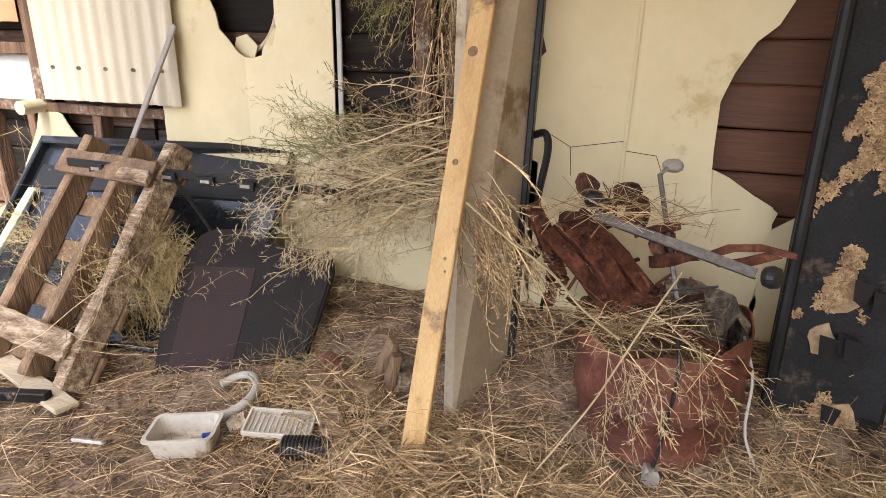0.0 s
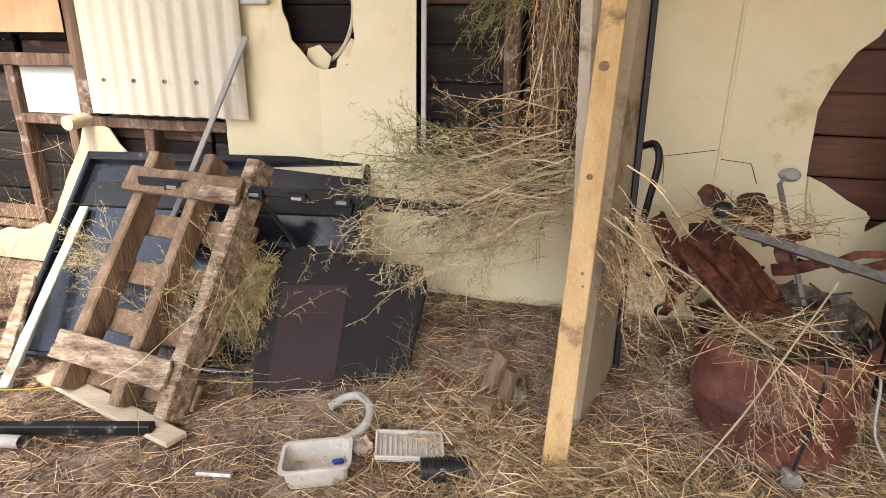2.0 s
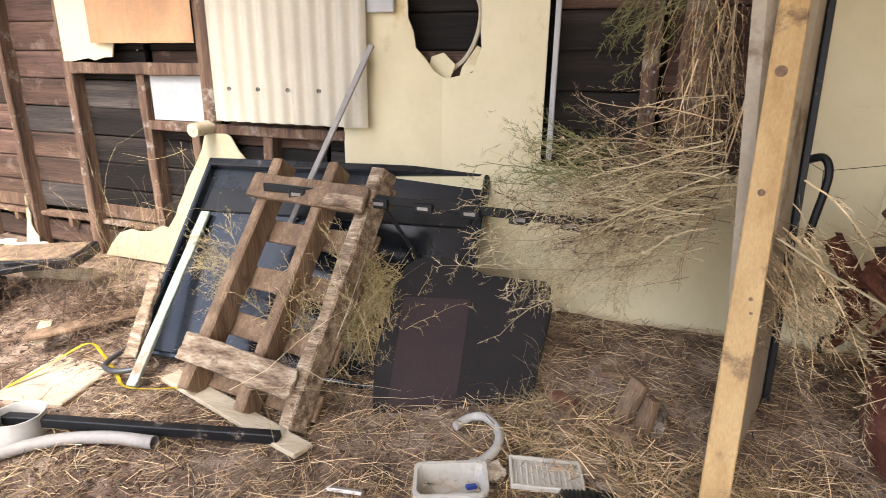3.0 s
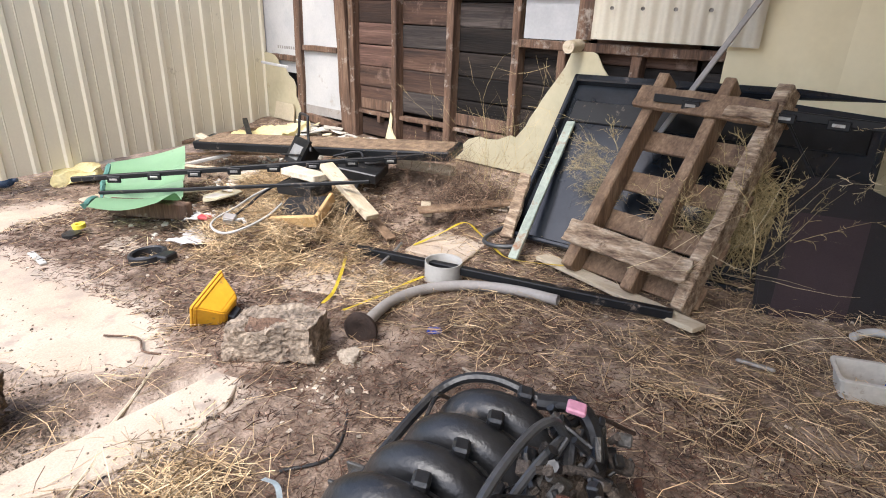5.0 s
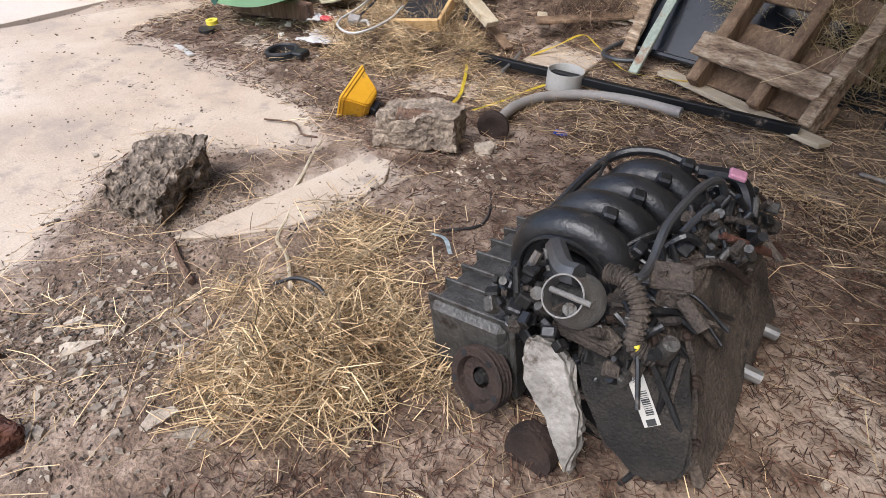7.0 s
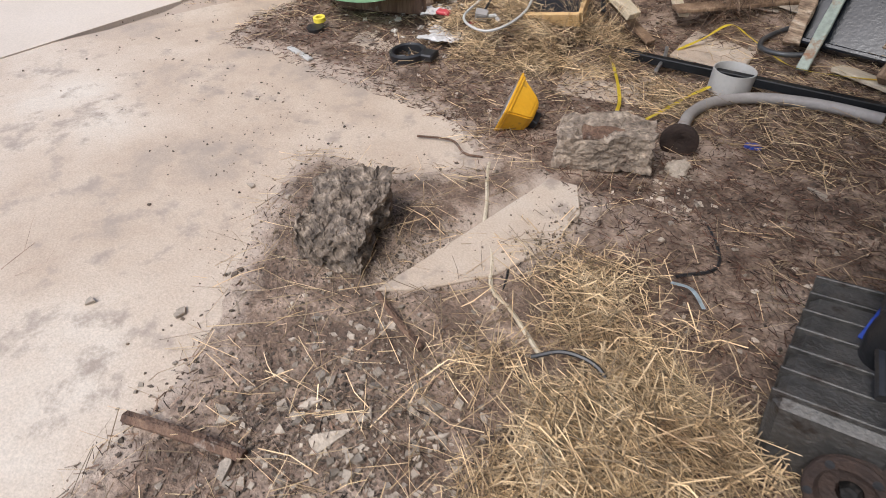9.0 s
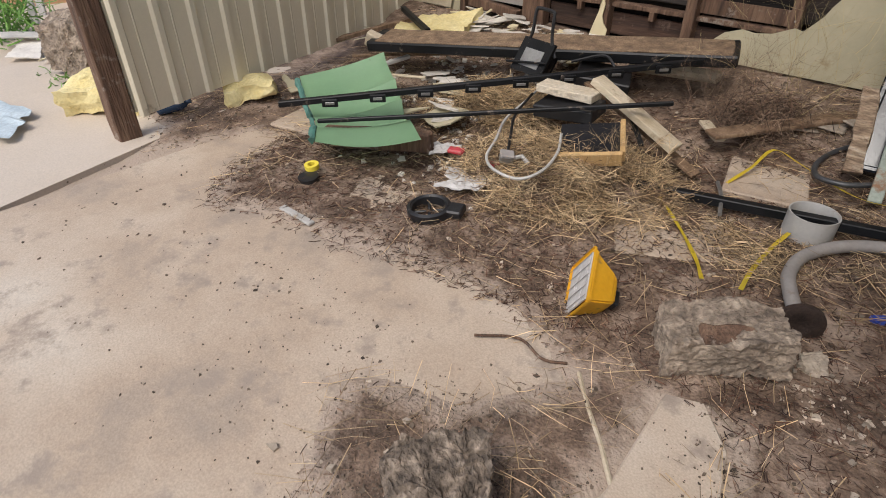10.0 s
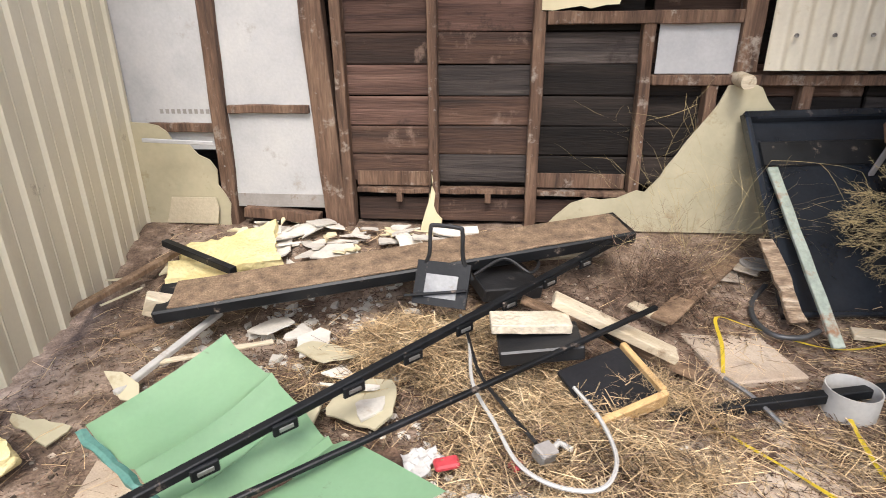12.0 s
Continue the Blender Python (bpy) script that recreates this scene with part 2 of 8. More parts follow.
M["yellow_tape"] = surface("yellow_tape", [(0.75, 0.58, 0.04), (0.8, 0.66, 0.07)], 6, 0.5, bump=0, grain=0.05)
M["insulation"] = surface("yellow_wool", [(0.7, 0.57, 0.24), (0.8, 0.7, 0.38)], 9, 0.95, bump=1.0, bscale=60, grain=0.15)
M["pvc"] = surface("white_pvc", [(0.4, 0.385, 0.355), (0.5, 0.485, 0.45)], 6, 0.5, bump=0.08, grain=0.08, stain=(0.35, 0.28, 0.2), stain_scale=9, stain_amount=0.3)
M["dirty_plastic"] = surface("dirty_plastic", [(0.45, 0.42, 0.36), (0.58, 0.55, 0.49)], 8, 0.55, bump=0.1, grain=0.12, stain=(0.25, 0.18, 0.12), stain_scale=10, stain_amount=0.35)
M["grey_hose"] = surface("grey_hose", [(0.24, 0.22, 0.2), (0.34, 0.315, 0.29)], 8, 0.6, bump=0.1, grain=0.1, stain=(0.2, 0.14, 0.09), stain_scale=9, stain_amount=0.3)
M["rubble"] = surface("rubble", [(0.04, 0.031, 0.023), (0.15, 0.117, 0.087), (0.36, 0.29, 0.22)], 26, 0.95, bump=1.0, bscale=70, grain=0.5)
M["rubble_pale"] = surface("pale_rubble", [(0.1, 0.077, 0.057), (0.26, 0.205, 0.152), (0.42, 0.345, 0.26)], 20, 0.95, bump=1.0, bscale=70, grain=0.5, stain=(0.22, 0.13, 0.09), stain_scale=9, stain_amount=0.25)
M["tan_board"] = surface("tan_board", [(0.2, 0.13, 0.07), (0.36, 0.25, 0.145), (0.45, 0.34, 0.21)], 14, 0.85, bump=0.5, bscale=60, grain=0.3)
M["chip"] = surface("stone_chip", [(0.28, 0.23, 0.175), (0.46, 0.39, 0.305)], 8, 0.9, bump=0.5, bscale=90, grain=0.25, each=0.3, island=0.4)
M["dark_chip"] = surface("dark_chip", [(0.07, 0.051, 0.037), (0.21, 0.16, 0.115)], 8, 0.9, bump=0.5, bscale=90, grain=0.25, island=0.6)
M["grey_door"] = surface("stained_door", [(0.3, 0.24, 0.165), (0.4, 0.33, 0.24), (0.47, 0.41, 0.32)], 2, 0.75, bump=0.15, grain=0.12, stain=(0.2, 0.14, 0.08), stain_scale=3, stain_amount=0.35)
M["blue"] = surface("blue_plastic", [(0.02, 0.05, 0.3), (0.03, 0.08, 0.4)], 6, 0.5, bump=0)
M["red"] = surface("red_plastic", [(0.4, 0.03, 0.04), (0.5, 0.06, 0.07)], 6, 0.5, bump=0)
M["pink"] = surface("pink_plastic", [(0.5, 0.22, 0.3), (0.55, 0.27, 0.35)], 6, 0.5, bump=0)
M["ink"] = surface("black_ink", [(0.02, 0.02, 0.02), (0.03, 0.03, 0.03)], 6, 0.6, bump=0)
M["paper"] = surface("label_paper", [(0.4, 0.38, 0.34), (0.5, 0.48, 0.43)], 8, 0.6, bump=0, grain=0.06)
M["film"] = surface("clear_film", [(0.5, 0.48, 0.45), (0.66, 0.64, 0.61)], 14, 0.25, bump=0.5, bscale=40, grain=0.1)
M["blue_white"] = surface("pale_blue_sheet", [(0.42, 0.5, 0.53), (0.55, 0.62, 0.64)], 4, 0.5, bump=0.1)
M["roof"] = surface("shade_roof", [(0.5, 0.46, 0.38), (0.58, 0.54, 0.46)], 2, 0.7)


# ---- building helpers ----
def mesh_ob(name, bm, material, parent=None, label="", smooth=False):
    me = bpy.data.meshes.new(name)
    bmesh.ops.recalc_face_normals(bm, faces=bm.faces[:])
    bm.to_mesh(me)
    bm.free()
    me.materials.append(material)
    if smooth:
        me.shade_smooth()
        me.set_sharp_from_angle(angle=radians(38))
    ob = new(name, me)
    if parent:
        ob.parent = parent
    if label:
        ob["label"] = label
    return ob


def part(name, bm, material, parent, label="", smooth=False):
    return mesh_ob(name, bm, material, parent, label, smooth)


def thing(name, label, category, group="", kind="", at=None):
    e = new(name)
    e.empty_display_size = 0.05
    if at is not None:
        e.matrix_world = at if isinstance(at, Matrix) else Matrix.Translation(at)
    return tagged(e, label, category, group, kind)


def box(bm, sx, sy, sz, m=None, bevel=0.0):
    """A block sx by sy by sz about the origin of m."""
    r = bmesh.ops.create_cube(bm, size=1, matrix=(m or Matrix()) @ Matrix.Diagonal((sx, sy, sz, 1)))
    if bevel:
        edges = list({e for v in r["verts"] for e in v.link_edges})
        bmesh.ops.bevel(bm, geom=edges, offset=bevel, segments=1, affect="EDGES")
    return bm


def along(p0, p1, up=(0, 0, 1)):
    """A frame at p0 whose z runs towards p1, whose y is as near up as may be."""
    z = (Vector(p1) - Vector(p0)).normalized()
    x = Vector(up).cross(z)
    if x.length < 1e-4:
        x = Vector((1, 0, 0)).cross(z)
    x.normalize()
    y = z.cross(x)
    m = Matrix((x, y, z)).transposed().to_4x4()
    m.translation = p0
    return m


def beam(bm, p0, p1, w, d, up=(0, 0, 1), bevel=0.004, bow=0.0):
    """A bar of section w (across) by d (along up) from p0 to p1."""
    length = (Vector(p1) - Vector(p0)).length
    m = along(p0, p1, up) @ Matrix.Translation((0, 0, length / 2))
    return box(bm, w, d, length, m, bevel)


def tube(bm, pts, r, n=8, r_end=None, closed=True):
    """A round tube along pts."""
    pts = [Vector(p) for p in pts]
    k = len(pts)
    rings = []
    side = None
    for i, p in enumerate(pts):
        t = (pts[min(i + 1, k - 1)] - pts[max(i - 1, 0)]).normalized()
        if side is None:
            side = t.orthogonal().normalized()
        side = (side - t * side.dot(t)).normalized()
        other = t.cross(side)
        rad = r if r_end is None else r + (r_end - r) * i / (k - 1)
        rings.append([bm.verts.new(p + (side * math.cos(a) + other * math.sin(a)) * rad) for a in (2 * math.pi * j / n for j in range(n))])
    for a, b in zip(rings, rings[1:]):
        for j in range(n):
            bm.faces.new((a[j], a[(j + 1) % n], b[(j + 1) % n], b[j]))
    if closed:
        bm.faces.new(rings[0][::-1])
        bm.faces.new(rings[-1])
    return bm


def smooth_path(pts, steps=6):
    """A Catmull-Rom curve through pts."""
    p = [Vector(q) for q in pts]
    p = [2 * p[0] - p[1]] + p + [2 * p[-1] - p[-2]]
    out = []
    for i in range(1, len(p) - 2):
        for s in range(steps):
            t = s / steps
            a, b, c, d = p[i - 1], p[i], p[i + 1], p[i + 2]
            out.append(0.5 * ((2 * b) + (c - a) * t + (2 * a - 5 * b + 4 * c - d) * t * t + (3 * b - a - 3 * c + d) * t ** 3))
    return out + [p[-2]]


def prism(bm, pts, m, depth):
    """The outline pts (in m's x and y) made depth thick along m's z."""
    front = [bm.verts.new(m @ Vector((x, y, 0))) for x, y in pts]
    back = [bm.verts.new(m @ Vector((x, y, depth))) for x, y in pts]
    bm.faces.new(front)
    bm.faces.new(back[::-1])
    for i in range(len(pts)):
        j = (i + 1) % len(pts)
        bm.faces.new((front[i], back[i], back[j], front[j]))
    return bm


WALL = 2.32
UPRIGHT = Matrix(((1, 0, 0, 0), (0, 0, 1, 0), (0, 1, 0, 0), (0, 0, 0, 1)))


def wall_prism(bm, pts, y, thick):
    """An outline in x and z, its face at y, going back by thick."""
    return prism(bm, pts, Matrix.Translation((0, y, 0)) @ UPRIGHT, thick)


def lathe(bm, profile, n=24, m=None, sweep=2 * math.pi, start=0.0):
    """A profile of (radius, height) turned about m's z."""
    m = m or Matrix()
    full = abs(sweep - 2 * math.pi) < 1e-6
    cols = n if full else n + 1
    rings = [[bm.verts.new(m @ Vector((r * math.cos(start + sweep * j / n), r * math.sin(start + sweep * j / n), h))) for j in range(cols)] for r, h in profile]
    for a, b in zip(rings, rings[1:]):
        for j in range(n if full else n):
            jj = (j + 1) % cols
            bm.faces.new((a[j], a[jj], b[jj], b[j]))
    return bm


def rough_up(bm, amount, scale, seed=0.0):
    """Unevenness: moves each corner by noise."""
    for v in bm.verts:
        q = v.co * scale + Vector((seed, seed * 0.7, -seed))
        v.co += noise.noise_vector(q) * amount
    return bm


def smoothstep(a, b, x):
    t = np.clip((x - a) / (b - a), 0, 1)
    return t * t * (3 - 2 * t)


def earth(x, y):
    """Height of the lie of the land."""
    x, y = np.asarray(x, float), np.asarray(y, float)
    right = smoothstep(-2.7, -0.9, x) * (0.45 + 0.55 * smoothstep(-0.6, 1.1, y))
    return 0.088 * right + 0.19 * smoothstep(1.4, 2.32, y)


def ez(x, y):
    return float(earth(x, y))


rng = random.Random(7)


def blades(name, count, sampler, length, width, material, label="", category="", lift=0.35, curl=0.25, parent=None, kind="stuff"):
    """Loose stalks: each a bent ribbon. sampler gives a place and, if it likes, a heading."""
    verts, faces = [], []
    for _ in range(count):
        got = sampler()
        p, d = (got if isinstance(got, tuple) else (got, None))
        if d is None:
            a = rng.uniform(0, 2 * math.pi)
            d = Vector((math.cos(a), math.sin(a), rng.gauss(0, lift)))
        d = d.normalized()
        ln = rng.uniform(*length)
        side = d.cross(Vector((rng.gauss(0, 1), rng.gauss(0, 1), rng.gauss(0, 1)))).normalized() * rng.uniform(*width) * 0.5
        bend = d.orthogonal().normalized()
        bend.rotate(Matrix.Rotation(rng.uniform(0, 6.28), 3, d))
        bend *= ln * rng.gauss(0, curl)
        pts = [p - d * ln * 0.5, p + bend * 0.5, p + d * ln * 0.5]
        base = len(verts)
        for q in pts:
            verts.extend((q - side, q + side))
        faces.extend(((base, base + 1, base + 3, base + 2), (base + 2, base + 3, base + 5, base + 4)))
    me = bpy.data.meshes.new(name)
    me.from_pydata(verts, [], faces)
    me.materials.append(material)
    ob = new(name, me)
    if parent:
        ob.parent = parent
    return tagged(ob, label, category, "", kind)


def sprig(verts, faces, p, d, ln, w, depth, droop=0.15, wander=0.35, kids=3):
    """A branching dry stem, drawn as ribbons."""
    steps = 4
    d = d.normalized()
    side = d.orthogonal().normalized()
    side.rotate(Matrix.Rotation(rng.uniform(0, 6.28), 3, d))
    base = len(verts)
    q = p.copy()
    marks = []
    for i in range(steps + 1):
        ww = 0.6 * w * (1 - 0.6 * i / steps)
        verts.extend((q - side * ww, q + side * ww))
        if i:
            b = base + 2 * (i - 1)
            faces.append((b, b + 1, b + 3, b + 2))
            marks.append((q.copy(), d.copy()))
        d = (d + Vector((rng.gauss(0, wander), rng.gauss(0, wander), rng.gauss(0, wander) - droop)) * 0.4).normalized()
        q = q + d * ln / steps
    if depth:
        for _ in range(kids):
            m, dd = rng.choice(marks)
            away = Vector((rng.gauss(0, 1), rng.gauss(0, 1), rng.gauss(0, 1))).normalized()
            sprig(verts, faces, m, dd + away * 0.8, ln * rng.uniform(0.4, 0.7), w * 0.65, depth - 1, droop, wander, kids)


def stalks_object(name, verts, faces, material, label, category):
    me = bpy.data.meshes.new(name)
    me.from_pydata(verts, [], faces)
    me.materials.append(material)
    return tagged(new(name, me), label, category, "", "stuff")


# ---- ground and slabs ----
def inside_distance(px, py, poly):
    """Signed distance to an outline: positive inside."""
    best = np.full(px.shape, 1e9)
    odd = np.zeros(px.shape, bool)
    k = len(poly)
    for i in range(k):
        (ax, ay), (bx, by) = poly[i], poly[(i + 1) % k]
        dx, dy = bx - ax, by - ay
        t = np.clip(((px - ax) * dx + (py - ay) * dy) / (dx * dx + dy * dy), 0, 1)
        best = np.minimum(best, np.hypot(px - ax - t * dx, py - ay - t * dy))
        with np.errstate(divide="ignore", invalid="ignore"):
            cross = ((ay > py) != (by > py)) & (px < dx * (py - ay) / (dy if dy else 1e-9) + ax)
        odd ^= cross
    return np.where(odd, best, -best)


BARE = [(-9, -6), (-9, 0.2), (-5.0, 0.15), (-4.8, -0.02), (-4.62, 0.4), (-4.5, 0.44), (-4.35, 0.1), (-4.15, -0.07), (-3.92, 0.02), (-3.6, 0.08),
        (-3.36, 0.17), (-3.1, 0.2), (-2.85, 0.14), (-2.68, 0.08), (-2.85, -0.12), (-3.1, -0.27), (-3.0, -0.5), (-2.77, -0.74), (-2.52, -1.0), (-2.3, -1.5), (-2.0, -6)]
BARE_PATCH = [(-2.44, -0.48), (-2.47, 0.14), (-2.32, 0.16), (-2.26, -0.1)]


SWEPT = [(-1.2, 0.5), (-1.02, 0.5), (-0.55, 0.1), (-0.62, 0.0), (-1.08, 0.2)]


def rolls(x, y, scale, seed, octaves=3):
    """Smooth lumps for arrays of places."""
    out = np.zeros(x.shape)
    r = np.random.RandomState(seed)
    amp = 1.0
    for _ in range(octaves):
        for _ in range(5):
            a, p = r.uniform(0, 6.28), r.uniform(0, 6.28)
            f = scale * r.uniform(0.7, 1.4)
            out += amp * np.sin(f * (x * np.cos(a) + y * np.sin(a)) + p) / 5
        scale, amp = scale * 2.1, amp * 0.55
    return out


def dirt_height(x, y):
    d = np.maximum(inside_distance(x, y, BARE), inside_distance(x, y, BARE_PATCH) - 0.02)
    d = d + 0.035 * rolls(x, y, 9, 3, 4)
    cover = 1 - smoothstep(-0.1, 0.1, d)
    h = earth(x, y) + 0.012 * rolls(x, y, 6, 5, 4) + 0.0015 * rolls(x, y, 47, 9, 3)
    return -0.02 + cover * (h + 0.032)


def sheet(name, xs, ys, fn, material):
    gx, gy = np.meshgrid(xs, ys)
    gz = fn(gx, gy)
    nx, ny = len(xs), len(ys)
    co = np.stack([gx.ravel(), gy.ravel(), gz.ravel()], 1)
    idx = np.arange(nx * ny).reshape(ny, nx)
    quads = np.stack([idx[:-1, :-1].ravel(), idx[:-1, 1:].ravel(), idx[1:, 1:].ravel(), idx[1:, :-1].ravel()], 1)
    me = bpy.data.meshes.new(name)
    me.from_pydata(co.tolist(), [], quads.tolist())
    me.materials.append(material)
    me.shade_smooth()
    return new(name, me)


def dirt_cover(x, y):
    d = np.maximum(inside_distance(x, y, BARE), inside_distance(x, y, BARE_PATCH) - 0.02)
    d = np.maximum(d, inside_distance(x, y, SWEPT) - 0.12)
    return 1 - smoothstep(-0.22, 0.06, d + 0.03 * rolls(x, y, 9, 3, 4))


dirt = sheet("ground_dirt", np.arange(-5.6, 1.9, 0.02), np.arange(-3.2, 2.46, 0.02), dirt_height, M["dirt_over_slab"])
co = np.empty(len(dirt.data.vertices) * 3)
dirt.data.vertices.foreach_get("co", co)
dirt.data.attributes.new("cover", "FLOAT", "POINT").data.foreach_set("value", dirt_cover(co[0::3], co[1::3]).astype(np.float32))
tagged(dirt, "brown trampled dirt with bark and leaf litter over concrete", "dirt floor", kind="structure")
bm = bmesh.new()
box(bm, 7.0, 7.4, 0.12, pose(-1.19, -1.25, -0.06))
slab = mesh_ob("floor", bm, M["concrete"])
tagged(slab, "pinkish beige concrete slab, dusty and stained", "concrete floor", kind="structure")
bm = bmesh.new()
prism(bm, [(-2.43, -0.51), (-2.465, 0.2), (-2.38, 0.23), (-2.29, 0.13), (-2.25, -0.04), (-2.27, -0.24), (-2.35, -0.42)], pose(0, 0, 0.02), -0.09)
bmesh.ops.bevel(bm, geom=bm.edges[:], offset=0.004, segments=1, affect="EDGES")
rough_up(bm, 0.006, 9)
tagged(mesh_ob("slab_fragment", bm, M["concrete"]), "broken wedge of dusty concrete slab bedded in dirt", "concrete", kind="structure")
bm = bmesh.new()
prism(bm, [(-4.78, -6), (-4.64, -0.9), (-4.9, 0.2), (-5.35, 2.2), (-12, 2.2), (-12, -6)], pose(0, 0, 0.006), -0.12)
tagged(mesh_ob("pavement", bm, M["outer_concrete"]), "pale sunlit concrete apron outside the shed", "pavement", kind="structure")
bm = bmesh.new()
box(bm, 600, 600, 0.2, pose(0, 0, -0.24))
tagged(mesh_ob("ground", bm, M["dirt"]), "bare brown earth around the shed", "ground", kind="structure")

# ---- back wall: boards, studs, rails, torn sheets ----
wall = thing("wall_back", "timber framed wall with torn cream lining sheets over dark boards", "wall", kind="structure")
bm = bmesh.new()
box(bm, 7.4, 0.03, 2.7, pose(-1.75, 2.52, 1.2))
part("backing", bm, M["board_dark"], wall, "dark outer face of the wall")
bm = bmesh.new()
box(bm, 7.4, 0.1, 0.42, pose(-1.75, 2.45, -0.02))
part("plinth", bm, M["dirt"], wall, "earth banked against the wall foot")

BAYS = [(-4.27, -3.87, "board"), (-3.83, -3.39, "board"), (-3.345, -2.905, "board_dark"), (-2.86, -2.46, "board_dark"), (-2.42, -1.9, "board_dark"),
        (-1.88, -1.1, "board_dark"), (-0.9, -0.57, "board_dark"), (-0.51, -0.1, "board"), (0.2, 1.6, "board_red")]
PITCH = 0.143


def plank_mesh(w):
    """One lining board, w wide, with eased edges."""
    bm = bmesh.new()
    h = PITCH - 0.004
    prof = [(0, 0), (0, h), (0.012, h), (0.018, h - 0.008), (0.018, 0.006), (0.014, 0)]
    a = [bm.verts.new((-w / 2, -y, z)) for y, z in prof]
    b = [bm.verts.new((w / 2, -y, z)) for y, z in prof]
    bm.faces.new(a)
    bm.faces.new(b[::-1])
    for i in range(6):
        bm.faces.new((a[i], b[i], b[(i + 1) % 6], a[(i + 1) % 6]))
    me = bpy.data.meshes.new("plank")
    bmesh.ops.recalc_face_normals(bm, faces=bm.faces[:])
    bm.to_mesh(me)
    bm.free()
    return me


MIXED = {"board": ("board", "board_rosy", "board", "board_grey", "board_rosy"), "board_dark": ("board_dark", "board_dark", "board", "board_grey", "board_dark"), "board_red": ("board_red",)}
for x0, x1, kind in BAYS:
    meshes = {}
    for r in range(15):
        k = rng.choice(MIXED[kind])
        if k not in meshes:
            meshes[k] = plank_mesh(x1 - x0)
            meshes[k].materials.append(M[k])
        ob = new("plank", meshes[k])
        ob.parent = wall
        ob.location = ((x0 + x1) / 2, 2.408 + rng.uniform(-0.004, 0.004), 0.437 + r * PITCH + rng.uniform(-0.002, 0.002))
        ob.rotation_euler = (0, rng.gauss(0, 0.004), 0)

# studs: x at the top and foot, width
def stud(x_top, x_foot, w, z0=0.2, z1=2.4, y=WALL, depth=0.075, material="stud"):
    bm = bmesh.new()
    n = 14
    rings = []
    for i in range(n + 1):
        f = i / n
        x = x_foot + (x_top - x_foot) * (z0 + (z1 - z0) * f - 0.25) / 1.05
        rings.append([bm.verts.new((x + sx * w / 2, y + dy, z0 + (z1 - z0) * f)) for sx, dy in ((-1, 0.004), (-0.85, 0), (0.85, 0), (1, 0.004), (1, depth), (-1, depth))])
    for a, b in zip(rings, rings[1:]):
        for j in range(6):
            bm.faces.new((a[j], a[(j + 1) % 6], b[(j + 1) % 6], b[j]))
    bm.faces.new(rings[0])
    bm.faces.new(rings[-1][::-1])
    rough_up(bm, 0.006, 7, x_top)
    return part("stud", bm, M[material], wall)


stud(-4.905, -4.925, 0.075)
stud(-4.41, -4.36, 0.11)
stud(-4.295, -4.29, 0.05, y=WALL + 0.01)
stud(-3.85, -3.85, 0.046)
stud(-3.365, -3.367, 0.055)
stud(-2.887, -2.873, 0.05, z1=1.2)
stud(-2.46, -2.45, 0.085, z0=0.98, y=WALL - 0.02)
stud(-2.58, -2.58, 0.05, z0=0.25, z1=0.93)
stud(-2.17, -2.17, 0.05, z0=0.25, z1=0.93)
stud(-0.56, -0.54, 0.055, y=WALL + 0.02)
stud(-0.42, -0.42, 0.1, y=WALL + 0.05)


nail = bpy.data.meshes.new("nail")
bm = bmesh.new()
lathe(bm, [(0.0, -0.003), (0.004, -0.0025), (0.005, 0.0)], 7, pose(0, 0, 0, -90, 0, 0))
bmesh.ops.transform(bm, matrix=pose(0, 0, 0, 180, 0, 0), verts=bm.verts[:])
bm.to_mesh(nail)
bm.free()
nail.materials.append(M["grey_hose"])
for x in (-4.91, -4.4, -3.85, -3.366, -2.88, -0.55):
    for k in range(15):
        ob = new("nail", nail)
        ob.parent = wall
        ob.location = (x + rng.uniform(-0.012, 0.012), WALL - 0.001, 0.45 + k * 0.071 + rng.uniform(-0.01, 0.01))


def rail(x0, x1, z0, z1, y=WALL, depth=0.07, tilt=0.0, material="stud"):
    bm = bmesh.new()
    box(bm, x1 - x0, depth, z1 - z0, pose((x0 + x1) / 2, y + depth / 2, (z0 + z1) / 2, 0, tilt, 0), 0.004)
    bmesh.ops.subdivide_edges(bm, edges=[e for e in bm.edges if abs(e.verts[0].co.x - e.verts[1].co.x) > 0.1], cuts=8)
    rough_up(bm, 0.005, 9, x0)
    return part("rail", bm, M[material], wall)


rail(-4.87, -4.46, 0.785, 0.825, y=WALL + 0.005)
rail(-5.3, -4.95, 0.69, 0.735)
rail(-4.25, -3.875, 0.385, 0.41, y=WALL + 0.03)
rail(-3.825, -3.395, 0.385, 0.41, y=WALL + 0.03)
rail(-3.335, -2.9, 0.38, 0.405, y=WALL + 0.03)
rail(-3.335, -2.5, 1.18, 1.235, y=WALL - 0.01)
rail(-2.855, -1.76, 0.92, 0.965, y=WALL - 0.008)
rail(-4.85, -4.45, 0.235, 0.29, tilt=5, y=WALL - 0.01)
rail(-5.25, -3.95, 1.35, 1.4)
for xa, xb in ((-4.25, -3.87), (-3.83, -3.39), (-3.34, -2.9)):
    bm = bmesh.new()
    box(bm, xb - xa, 0.02, 0.12, pose((xa + xb) / 2, 2.4, 0.29), 0.003)
    part("plank", bm, M["board"], wall)
    bm = bmesh.new()
    box(bm, 0.03, 0.05, 0.05, pose((xa + xb) / 2 + 0.03, 2.37, 0.365), 0.003)
    part("packer", bm, M["stud"], wall)
